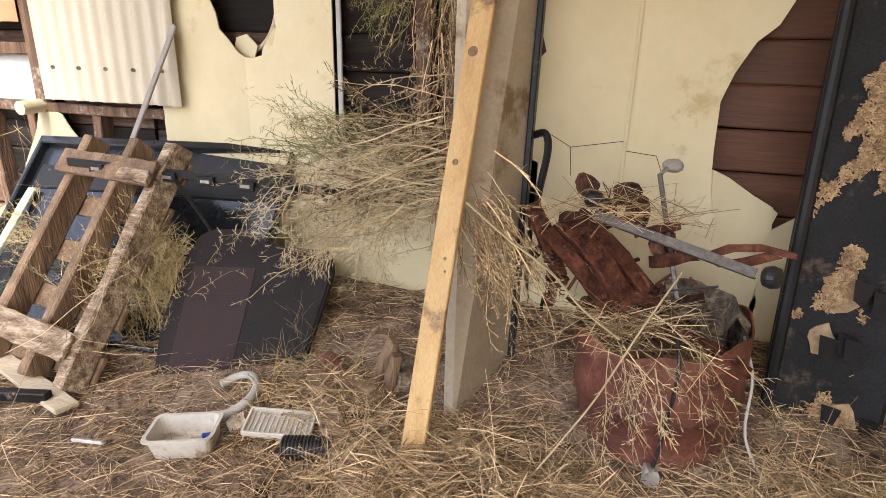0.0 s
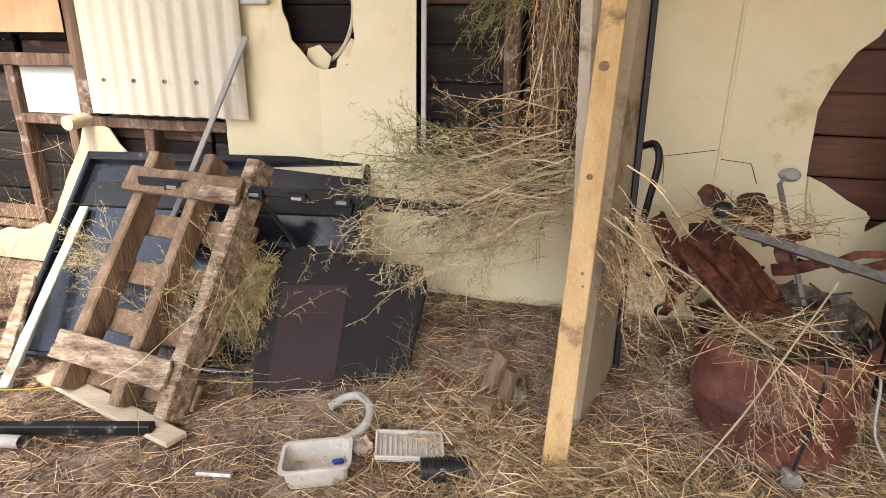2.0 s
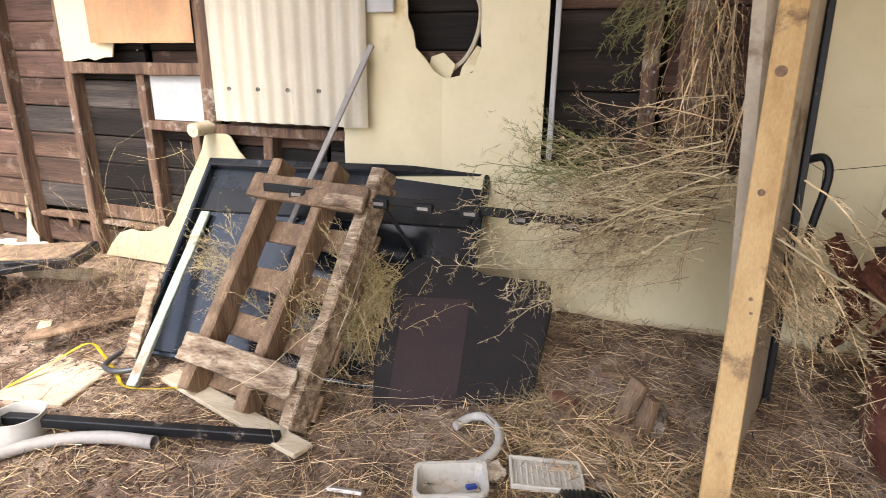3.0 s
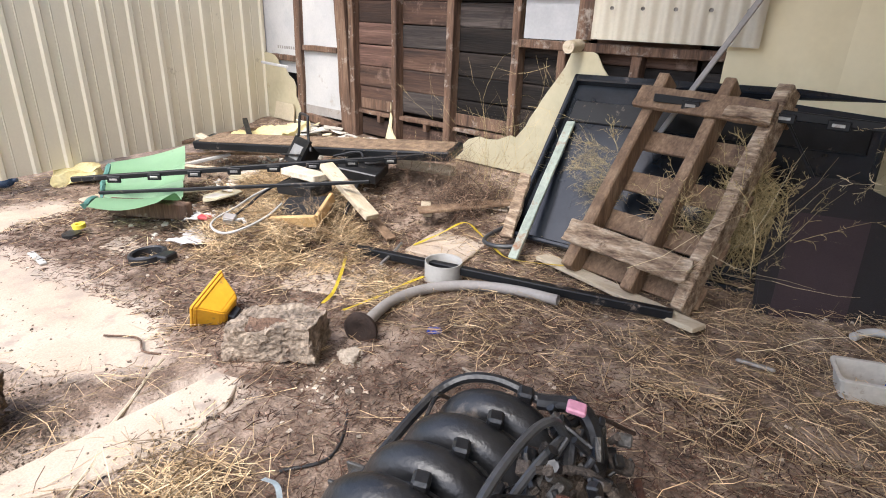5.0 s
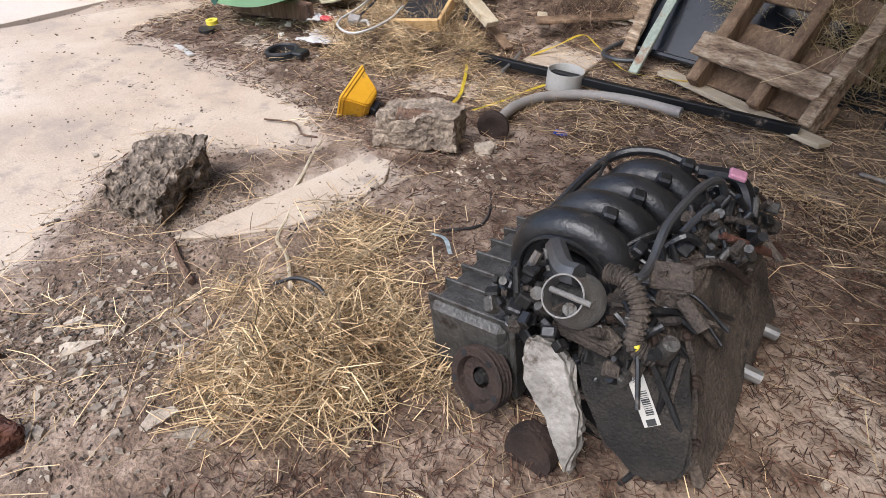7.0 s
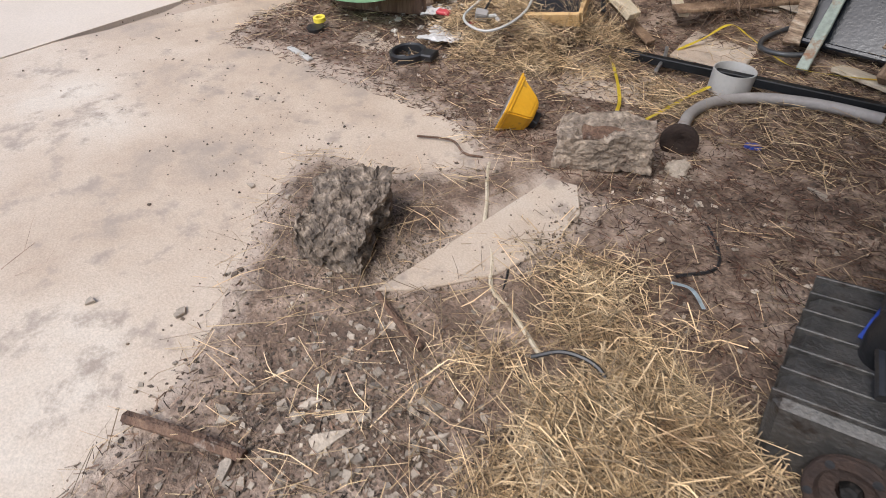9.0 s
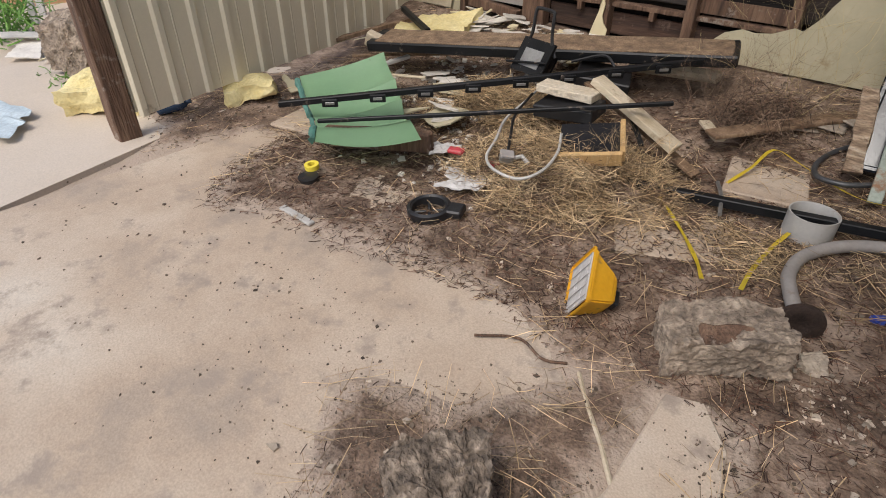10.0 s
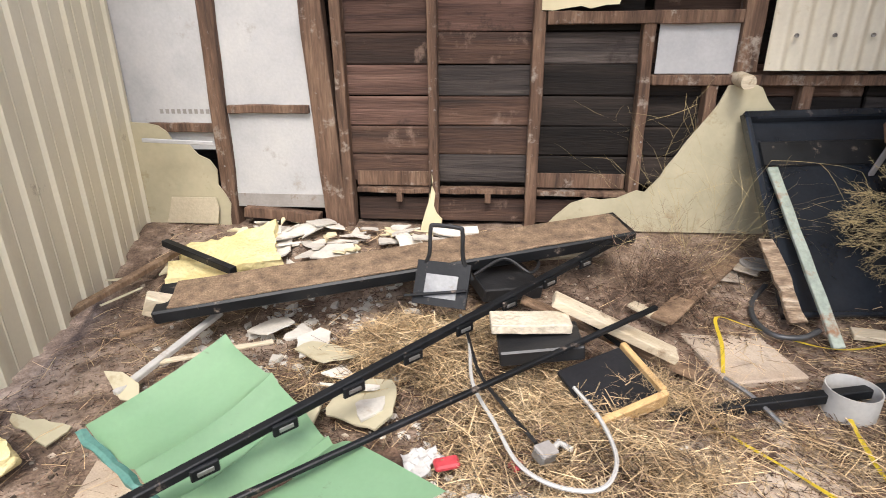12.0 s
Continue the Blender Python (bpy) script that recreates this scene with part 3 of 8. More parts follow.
for xa, xb in ((-4.25, -3.88), (-3.34, -2.91)):
    bm = bmesh.new()
    box(bm, xb - xa, 0.006, 0.075, pose((xa + xb) / 2, 2.384, 0.455), 0.002)
    part("strip", bm, M["stud"], wall, "thin whitish strip at the foot of the boards")


def torn(name, pts, y=WALL - 0.006, thick=0.007, material="cream", label="", jag=0.006, step=0.05, parent=None):
    """A lining sheet with a broken outline."""
    out = []
    r = random.Random(len(pts) * 13 + int(abs(pts[0][0]) * 100))
    for i, (x, z) in enumerate(pts):
        x2, z2 = pts[(i + 1) % len(pts)]
        ln = math.hypot(x2 - x, z2 - z)
        straight = abs(x2 - x) < 1e-6 or abs(z2 - z) < 1e-6
        k = 1 if straight else max(1, int(ln / step))
        for j in range(k):
            f = j / k
            off = 0 if j == 0 else r.gauss(0, jag)
            out.append((x + (x2 - x) * f + off, z + (z2 - z) * f + off))
    bm = bmesh.new()
    wall_prism(bm, out, y, thick)
    return part(name, bm, M[material], parent or wall, label)


TOP = 2.4
# main cream sheet round the oval hole, in two halves
OVAL_L = [(-1.32, 1.195), (-1.356, 1.215), (-1.433, 1.301), (-1.465, 1.41), (-1.472, 1.55), (-1.44, 1.68), (-1.32, 1.76)]
OVAL_R = [(-1.32, 1.76), (-1.22, 1.7), (-1.18, 1.58), (-1.168, 1.42), (-1.165, 1.302), (-1.197, 1.213), (-1.285, 1.192), (-1.32, 1.195)]
torn("lining_sheet", [(-1.765, 0.26), (-1.32, 0.26)] + OVAL_L + [(-1.32, TOP), (-1.765, TOP)], jag=0.003)
torn("lining_sheet", [(-1.32, 0.26), (-0.918, 0.26), (-0.918, TOP), (-1.32, TOP)] + OVAL_R, jag=0.003)
torn("lining_sheet", [(-0.918, 0.26), (-0.1, 0.26), (-0.1, 0.86), (-0.3, 0.9), (-0.6, 0.86), (-0.918, 0.88)])
# right cream sheets with the broken hole
torn("lining_sheet", [(-0.1, 0.27), (0.192, 0.27), (0.192, TOP), (-0.12, TOP), (-0.128, 1.4), (-0.1, 1.24), (-0.15, 1.185), (-0.12, 1.03), (-0.14, 0.96), (-0.14, 0.76)])
torn("lining_sheet", [(0.196, 0.27), (0.69, 0.27), (0.682, 0.684), (0.7, 0.75), (0.679, 0.766), (0.613, 0.804), (0.536, 0.854), (0.48, 0.878), (0.473, 1.008), (0.47, 1.098), (0.497, 1.185), (0.544, 1.279), (0.597, 1.328), (0.629, 1.4), (0.64, 1.6), (0.55, 1.9), (0.6, TOP), (0.196, TOP)])
torn("lining_sheet", [(0.69, 0.27), (1.6, 0.27), (1.6, TOP), (0.9, TOP), (0.86, 1.6), (0.95, 1.2), (0.9, 0.85), (0.682, 0.684)])
torn("loose_flap", [(0.515, 0.63), (0.6, 0.6), (0.69, 0.68), (0.68, 0.77), (0.613, 0.806), (0.536, 0.856), (0.482, 0.88), (0.5, 0.75)], y=WALL - 0.02, label="curled flap of broken cream sheet")
# broken bits caught in the oval hole
torn("hole_scrap", [(-1.4, 1.2), (-1.3, 1.19), (-1.28, 1.24), (-1.33, 1.285), (-1.38, 1.27)], y=WALL + 0.03, label="broken cream scrap in the hole")
torn("hole_scrap", [(-1.26, 1.19), (-1.2, 1.22), (-1.17, 1.3), (-1.19, 1.31), (-1.25, 1.23)], y=WALL + 0.02, label="broken cream scrap in the hole")
bm = bmesh.new()
tube(bm, smooth_path([(-1.34, WALL + 0.05, 1.2), (-1.25, WALL + 0.05, 1.26), (-1.2, WALL + 0.05, 1.35), (-1.19, WALL + 0.05, 1.45), (-1.23, WALL + 0.05, 1.52)]), 0.009, 6)
part("hole_strip", bm, M["cream_edge"], wall, "curved strip hanging in the hole")
# cover strips
bm = bmesh.new()
box(bm, 0.02, 0.012, 1.5, pose(-0.885, WALL - 0.014, 1.65), 0.003)
part("cover_strip", bm, M["white_sheet"], wall, "white joint cover strip")
bm = bmesh.new()
box(bm, 0.012, 0.004, 2.1, pose(0.194, WALL - 0.0115, 1.33), 0.001)
part("cover_strip", bm, M["cream"], wall)
# dark cracks opened in the right sheet
for a, b in (((0.011, 0.921), (0.19, 0.953)), ((0.19, 0.953), (0.192, 0.87)), ((0.011, 0.921), (0.02, 0.82)), ((-0.06, 0.96), (0.011, 0.921)), ((0.2, 0.92), (0.3, 0.91)), ((0.3, 0.91), (0.33, 0.84))):
    bm = bmesh.new()
    beam(bm, (a[0], WALL - 0.0065, a[1]), (b[0], WALL - 0.0065, b[1]), 0.002, 0.003, up=(0, 1, 0), bevel=0)
    part("crack", bm, M["board_dark"], wall)
# left remnants
torn("lining_sheet", [(-2.515, 0.924), (-2.37, 0.912), (-2.285, 0.8), (-2.2, 0.5), (-2.2, 0.22), (-2.64, 0.22), (-3.3, 0.22), (-3.25, 0.285), (-3.17, 0.36), (-3.09, 0.388), (-2.95, 0.39), (-2.824, 0.422), (-2.76, 0.5), (-2.692, 0.617), (-2.6, 0.76), (-2.549, 0.838)], jag=0.012, material="cream_dull")
torn("lining_sheet", [(-3.856, 0.505), (-3.87, 0.4), (-3.919, 0.2), (-3.817, 0.2), (-3.84, 0.4)], y=WALL - 0.02)
torn("lining_sheet", [(-5.38, 0.2), (-4.93, 0.2), (-4.914, 0.323), (-4.962, 0.504), (-5.05, 0.58), (-5.102, 0.647), (-5.293, 0.736), (-5.38, 0.74)], jag=0.012, material="cream_dull")
torn("loose_flap", [(-5.27, 0.22), (-4.99, 0.22), (-4.98, 0.36), (-5.05, 0.36), (-5.22, 0.36)], y=WALL - 0.03, material="cream_edge", label="brown reverse of a broken sheet")
torn("lining_sheet", [(-3.36, 1.24), (-3.03, 1.26), (-2.98, 1.4), (-2.98, TOP), (-3.36, TOP)], y=WALL - 0.008)
torn("panel", [(-5.4, 0.6), (-4.95, 0.6), (-4.95, TOP), (-5.4, TOP)], y=WALL + 0.03, material="white_sheet", label="greyish white wall panel")
torn("panel", [(-4.9, 0.36), (-4.4, 0.36), (-4.4, TOP), (-4.9, TOP)], y=WALL + 0.032, material="white_sheet", label="greyish white wall panel")
torn("panel", [(-4.9, 0.3), (-4.4, 0.3), (-4.4, 0.37), (-4.9, 0.37)], y=WALL + 0.03, material="grey_hose", label="grey band under the panel")
torn("panel", [(-2.84, 0.97), (-2.5, 0.97), (-2.5, 1.18), (-2.84, 1.18)], y=WALL + 0.02, material="white_sheet", label="dirty white wall panel")
torn("panel", [(-5.3, 1.41), (-3.93, 1.4), (-3.88, 1.6), (-3.93, TOP), (-5.3, TOP)], y=WALL - 0.02, material="white_sheet", label="white lining panel")
bm = bmesh.new()
box(bm, 0.12, 0.02, 1.0, pose(-1.575, WALL - 0.02, 1.93), 0.004)
box(bm, 0.05, 0.012, 0.9, pose(-1.6, WALL - 0.03, 1.93), 0.004)
part("cover_board", bm, M["white_sheet"], wall, "white painted board")
bm = bmesh.new()
box(bm, 0.36, 0.012, 0.02, pose(-5.085, WALL - 0.11, 0.665, 0, 2, 0), 0.003)
part("trim_strip", bm, M["white_sheet"], wall, "loose white plastic trim")
# stencil on the old panel, mostly faded
bm = bmesh.new()
for i in range(9):
    box(bm, 0.018, 0.002, 0.022, pose(-5.22 + i * 0.03, WALL + 0.029, 0.79))
part("stencil", bm, M["grey_hose"], wall, "faded stencilled lettering")


def wave_sheet(name, x0, x1, z0, z1, y, pitch, amp, material, parent, label, steps=8):
    bm = bmesh.new()
    n = int((x1 - x0) / pitch * steps)
    cols = []
    for i in range(n + 1):
        x = x0 + (x1 - x0) * i / n
        yy = y + amp * math.sin(2 * math.pi * (x - x0) / pitch)
        cols.append([bm.verts.new((x, yy, z0)), bm.verts.new((x, yy, z1)), bm.verts.new((x, yy + 0.002, z0)), bm.verts.new((x, yy + 0.002, z1))])
    for a, b in zip(cols, cols[1:]):
        bm.faces.new((a[0], b[0], b[1], a[1]))
        bm.faces.new((a[3], b[3], b[2], a[2]))
        bm.faces.new((a[2], b[2], b[0], a[0]))
    return part(name, bm, material, parent, label, smooth=True)


corr = thing("corrugated_sheet", "cream corrugated sheet fixed over the wall opening", "corrugated sheet")
wave_sheet("sheet", -2.4, -1.63, 0.987, TOP, WALL - 0.05, 0.0762, 0.011, M["corrugated"], corr, "")
for i in range(5):
    bm = bmesh.new()
    lathe(bm, [(0.0, -0.006), (0.008, -0.005), (0.009, 0), (0.009, 0.004)], 8, pose(-2.3 + i * 0.152, WALL - 0.064, 1.13, 90, 0, 0))
    part("screw", bm, M["grey_hose"], corr)
tan = thing("tan_sheet", "tan ribbed sheet hung high on the wall", "ribbed sheet")
wave_sheet("sheet", -3.12, -2.5, 1.322, TOP, WALL - 0.04, 0.15, 0.012, M["orange_sheet"], tan, "")

# ---- side wall of ribbed cladding ----
side = thing("wall_side", "cream ribbed steel cladding wall, open at its foot", "wall", kind="structure")
A, B = Vector((-4.94, 0.06)), Vector((-5.41, 2.4))
run = (B - A)
length = run.length
ang = math.degrees(math.atan2(run.y, run.x))
bm = bmesh.new()
prof = []
s = 0.0
while s < length:
    prof += [(s, 0), (s + 0.012, 0.015), (s + 0.04, 0.015), (s + 0.052, 0), (s + 0.1, 0), (s + 0.104, 0.003), (s + 0.112, 0)]
    s += 0.19
m = Matrix.Translation((A.x, A.y, 0)) @ pose(0, 0, 0, 0, 0, ang)
cols = [[bm.verts.new(m @ Vector((u, -v, z))) for z in (0.1, TOP)] for u, v in prof]
for a, b in zip(cols, cols[1:]):
    bm.faces.new((a[0], b[0], b[1], a[1]))
part("cladding_sheet", bm, M["cladding"], side)
bm = bmesh.new()
box(bm, length, 0.02, TOP, m @ Matrix.Translation((length / 2, 0.03, 0.12 + TOP / 2)))
part("cladding_back", bm, M["cladding"], side)
bm = bmesh.new()
beam(bm, (-4.99, 0.0, -0.02), (-4.99, 0.0, TOP), 0.075, 0.1, up=(0, 1, 0), bevel=0.006)
bmesh.ops.subdivide_edges(bm, edges=[e for e in bm.edges if abs(e.verts[0].co.z - e.verts[1].co.z) > 0.5], cuts=20)
rough_up(bm, 0.008, 8)
part("post", bm, M["stud"], side, "rusty brown timber corner post")

# unseen shade roof over the right bay, eave along the wall; unseen end wall
bm = bmesh.new()
box(bm, 4.0, 3.8, 0.05, pose(-0.1, 0.6, 2.62))
# eave strip, added to keep light off the upper back wall
box(bm, 2.2, 1.2, 0.05, pose(-3.2, 1.9, 2.62))
tagged(mesh_ob("ceiling", bm, M["roof"]), "unseen roof and eave added to shade part of the bay", "ceiling", kind="structure")
bm = bmesh.new()
box(bm, 0.08, 5.6, 2.7, pose(1.75, -0.4, 1.3))
tagged(mesh_ob("wall_right", bm, M["cream"]), "plain cream end wall", "wall", kind="structure")


def slab_from(corners, thick, bm=None):
    """A flat board from four corners (bottom left, bottom right, top right, top left), thick away from the viewer."""
    bm = bm or bmesh.new()
    c = [Vector(p) for p in corners]
    nrm = (c[1] - c[0]).cross(c[3] - c[0]).normalized()
    if nrm.y < 0:
        nrm = -nrm
    f = [bm.verts.new(p) for p in c]
    b = [bm.verts.new(p + nrm * thick) for p in c]
    bm.faces.new(f)
    bm.faces.new(b[::-1])
    for i in range(4):
        j = (i + 1) % 4
        bm.faces.new((f[i], b[i], b[j], f[j]))
    return bm


def chop(bm, cuts):
    bmesh.ops.subdivide_edges(bm, edges=bm.edges[:], cuts=cuts, use_grid_fill=True)
    return bm


def leaning(bl, br, tl):
    """A frame on a leaning plane: x from bl to br, y up the plane, z out towards the viewer."""
    o = Vector(bl)
    x = (Vector(br) - o).normalized()
    y = Vector(tl) - o
    y = (y - x * y.dot(x)).normalized()
    z = x.cross(y)
    m = Matrix((x, y, z)).transposed().to_4x4()
    m.translation = o
    return m


# ---- black tray panel leaning on the wall ----
def black_panel():
    e = thing("steel_tray", "large black painted steel tray panel leaning on the wall", "panel")
    L = leaning((-2.4, 1.67, 0.1), (-1.1, 1.75, 0.13), (-2.47, 2.27, 0.8))
    w, h = 1.34, 0.93
    bm = bmesh.new()
    box(bm, w, h, 0.008, L @ pose(w / 2, h / 2, -0.02))
    part("sheet", bm, M["tray_black"], e)
    for cx, cy, sx, sy in ((w / 2, 0.012, w, 0.024), (w / 2, h - 0.02, w, 0.04), (0.012, h / 2, 0.024, h), (w - 0.012, h / 2, 0.024, h)):
        bm = bmesh.new()
        box(bm, sx, sy, 0.05, L @ pose(cx, cy, 0), 0.006)
        part("rim", bm, M["tray_black"], e)
    bm = bmesh.new()
    box(bm, w - 0.1, 0.12, 0.012, L @ pose(w / 2, h - 0.2, -0.012), 0.004)
    part("stiffener", bm, M["black_metal"], e)
    return e


black_panel()


# ---- pallet ----
def pallet():
    e = thing("pallet", "broken weathered timber pallet leaning on the black panel", "pallet")
    L = leaning((-1.985, 1.5, 0.12), (-1.5, 1.43, 0.13), (-2.045, 2.06, 0.83))
    h = 0.94
    for i, (x, wd) in enumerate(((0.0, 0.052), (0.245, 0.048), (0.485, 0.056))):
        bm = bmesh.new()
        box(bm, wd, h, 0.095, L @ pose(x + (0.035 if i == 1 else 0.0), h / 2, -0.03), 0.006)
        chop(bm, 4)
        rough_up(bm, 0.006 + (0.008 if i == 2 else 0), 14, i)
        part("stringer", bm, M["rotten" if i == 2 else "timber"], e, "split and rotted stringer" if i == 2 else "")
    for y, wd, x0, x1, mat in ((0.8, 0.1, -0.06, 0.5, "timber"), (0.14, 0.1, -0.06, 0.48, "rotten")):
        bm = bmesh.new()
        box(bm, x1 - x0, wd, 0.02, L @ pose((x0 + x1) / 2, y, 0.03, 0, 0, -1.5), 0.003)
        chop(bm, 9)
        rough_up(bm, 0.005, 14, y * 9)
        rough_up(bm, 0.007 if mat == "rotten" else 0.003, 60, y * 5)
        part("deck_board", bm, M[mat], e, "crumbling pale deck board" if mat == "rotten" else "")
    bm = bmesh.new()
    box(bm, 0.17, 0.045, 0.024, L @ pose(0.42, 0.775, 0.043, 0, 0, -2), 0.003)
    chop(bm, 4)
    rough_up(bm, 0.01, 30)
    part("splinter", bm, M["rotten"], e, "rotten splintered wood")
    for k in range(5):
        bm = bmesh.new()
        box(bm, 0.56, 0.09, 0.018, L @ pose(0.245, 0.08 + k * 0.195, -0.088, 0, 0, rng.gauss(0, 0.8)), 0.003)
        chop(bm, 3)
        rough_up(bm, 0.004, 14, k)
        part("slat", bm, M["timber"], e)
    return e


pallet()


# ---- boot mat ----
def boot_mat():
    e = thing("boot_mat", "dark carpeted car boot board propped against the wall", "car boot board")
    L = leaning((-1.29, 1.6, 0.1), (-0.86, 1.722, 0.1), (-1.36, 1.94, 0.58))
    out = [(0.0, 0.0), (0.27, 0.0), (0.44, 0.01), (0.53, 0.1), (0.6, 0.42), (0.59, 0.5), (0.56, 0.515), (0.36, 0.515), (0.325, 0.54), (0.25, 0.585), (0.12, 0.58), (0.07, 0.55), (0.02, 0.42), (-0.01, 0.2)]
    bm = bmesh.new()
    prism(bm, out, L, -0.045)
    bmesh.ops.bevel(bm, geom=bm.edges[:], offset=0.008, segments=2, affect="EDGES")
    part("board", bm, M["carpet"], e)
    bm = bmesh.new()
    prism(bm, [(0.045, 0.015), (0.27, 0.015), (0.31, 0.43), (0.075, 0.43)], L @ Matrix.Translation((0, 0, 0.003)), -0.012)
    part("panel", bm, M["carpet_patch"], e, "worn brownish woven panel")
    return e


boot_mat()


# ---- pine plank ----
def pine_plank():
    e = thing("pine_plank", "yellow pine plank with knots leaning on the wall", "plank")
    foot, head = Vector((-0.272, 1.485, 0.13)), Vector((-0.117 + 0.008, 2.18, 2.2))
    L = leaning(foot + Vector((-0.046, 0, 0)), foot + Vector((0.046, -0.01, 0)), head)
    bm = bmesh.new()
    box(bm, 0.07, 2.2, 0.02, L @ pose(0.046, 1.1, -0.01), 0.003)
    part("board", bm, M["pine"], e)
    for x, y, r in ((0.04, 1.16, 0.018), (0.055, 0.58, 0.006), (0.06, 0.545, 0.005), (0.04, 0.85, 0.011), (0.05, 1.42, 0.01)):
        bm = bmesh.new()
        lathe(bm, [(0, 0.0012), (r * 0.7, 0.001), (r, -0.001)], 10, L @ pose(x, y, 0.0))
        part("knot", bm, M["timber"], e)
    return e


pine_plank()


# ---- stained door leaf behind the plank ----
def door_leaf():
    e = thing("door_leaf", "grey stained door leaf with a black edge standing on end", "door leaf")
    c = [(-0.21, 1.68, 0.08), (-0.1, 1.98, 0.1), (-0.11, 2.25, 2.2), (-0.33, 2.1, 2.2)]
    bm = slab_from(c, 0.035)
    part("leaf", bm, M["grey_door"], e)
    bm = bmesh.new()
    beam(bm, (-0.094, 1.975, 0.12), (-0.104, 2.245, 2.2), 0.02, 0.045, up=(0, 1, 0), bevel=0.003)
    part("edge_strip", bm, M["black_metal"], e, "black edge strip")
    bm = bmesh.new()
    tube(bm, smooth_path([(-0.09, 2.1, 0.98), (-0.05, 2.08, 0.99), (-0.035, 2.06, 0.94), (-0.05, 2.05, 0.82), (-0.06, 2.05, 0.74)]), 0.012, 8)
    part("strap", bm, M["black_vinyl"], e, "hanging black strap")
    return e


door_leaf()


# ---- black padded slab ----
def padded_slab():
    e = thing("padded_panel", "torn black vinyl padded panel caked with chaff standing on end", "padded panel")
    c = [Vector((0.68, 1.96, 0.11)), Vector((0.97, 1.93, 0.11)), Vector((0.8, 2.2, 2.2)), Vector((0.52, 2.22, 2.2))]
    L = leaning(c[0], c[1], c[3])
    w, h = 0.31, 2.1
    bm = bmesh.new()
    box(bm, w, h, 0.07, L @ pose(w / 2, h / 2, -0.035), 0.015)
    bmesh.ops.subdivide_edges(bm, edges=bm.edges[:], cuts=6, use_grid_fill=True)
    rough_up(bm, 0.006, 9)
    part("cover", bm, M["caked_vinyl"], e, "black vinyl caked with chaff", smooth=True)
    bm = bmesh.new()
    tube(bm, [L @ Vector((0.012, 0.0, 0.004)), L @ Vector((0.012, h, 0.004))], 0.018, 10)
    part("edge_roll", bm, M["black_vinyl"], e)
    verts, faces = [], []
    r9 = random.Random(5)
    while len(faces) < 7500:
        u, v = r9.uniform(0.03, w - 0.01), r9.uniform(0.02, 1.35)
        n = noise.noise(Vector((u * 7, v * 5.0, 1.7))) + 0.55 * noise.noise(Vector((u * 22, v * 18, 0.3)))
        lean = 0.32 * math.exp(-((v - 0.98) / 0.16) ** 2) + 0.2 * math.exp(-((v - 0.64) / 0.13) ** 2) - 0.25
        if n + lean < r9.uniform(0.0, 0.16):
            continue
        c, a, ln, wd = Vector((u, v, 0.006 + r9.uniform(0, 0.008))), r9.uniform(0, 6.28), r9.uniform(0.004, 0.016), r9.uniform(0.001, 0.003)
        d, q = Vector((math.cos(a), math.sin(a), r9.gauss(0, 0.3))) * ln * 0.5, Vector((-math.sin(a), math.cos(a), r9.gauss(0, 0.3))) * wd
        b = len(verts)
        verts.extend(L @ (c + o) for o in (-d - q, d - q, d + q, -d + q))
        faces.append((b, b + 1, b + 2, b + 3))
    stalks_object("chaff_crust", verts, faces, M["chaff_flake"], "tan chaff caked in patches on the black vinyl", "chaff")
    for k, (cx, cy, s) in enumerate(((0.14, 0.5, 0.055), (0.2, 0.12, 0.05), (0.11, 0.36, 0.04), (0.26, 0.5, 0.03))):
        bm = bmesh.new()
        r2 = random.Random(k + 40)
        pts = [(cx + s * math.cos(a) * r2.uniform(0.6, 1.3), cy + s * 1.2 * math.sin(a) * r2.uniform(0.7, 1.3)) for a in (i * 0.628 for i in range(10))]
        prism(bm, pts, L @ Matrix.Translation((0, 0, 0.007)), -0.006)
        part("torn_foam", bm, M["tan_board"], e, "exposed tan board under the torn vinyl")
        for q in range(3):
            bm = bmesh.new()
            x, y = cx + r2.uniform(-1, 1) * s * 1.2, cy + s * r2.uniform(0.6, 1.2)
            prism(bm, [(x, y), (x + 0.05, y - 0.01), (x + 0.035, y - 0.08), (x + 0.008, y - 0.06)], L @ pose(0, 0, 0.016 + 0.006 * q, 6, 5, 0), 0.003)
            part("torn_flap", bm, M["black_vinyl"], e)
    return e


M["chaff"] = surface("chaff", [(0.11, 0.072, 0.045), (0.23, 0.155, 0.095), (0.34, 0.24, 0.15)], 18, 0.95, bump=1.0, bscale=150, grain=0.5)
M["chaff_flake"] = surface("chaff_flake", [(0.2, 0.125, 0.065), (0.36, 0.24, 0.13), (0.48, 0.34, 0.2)], 30, 0.9, bump=0, grain=0.0, island=0.45)
padded_slab()


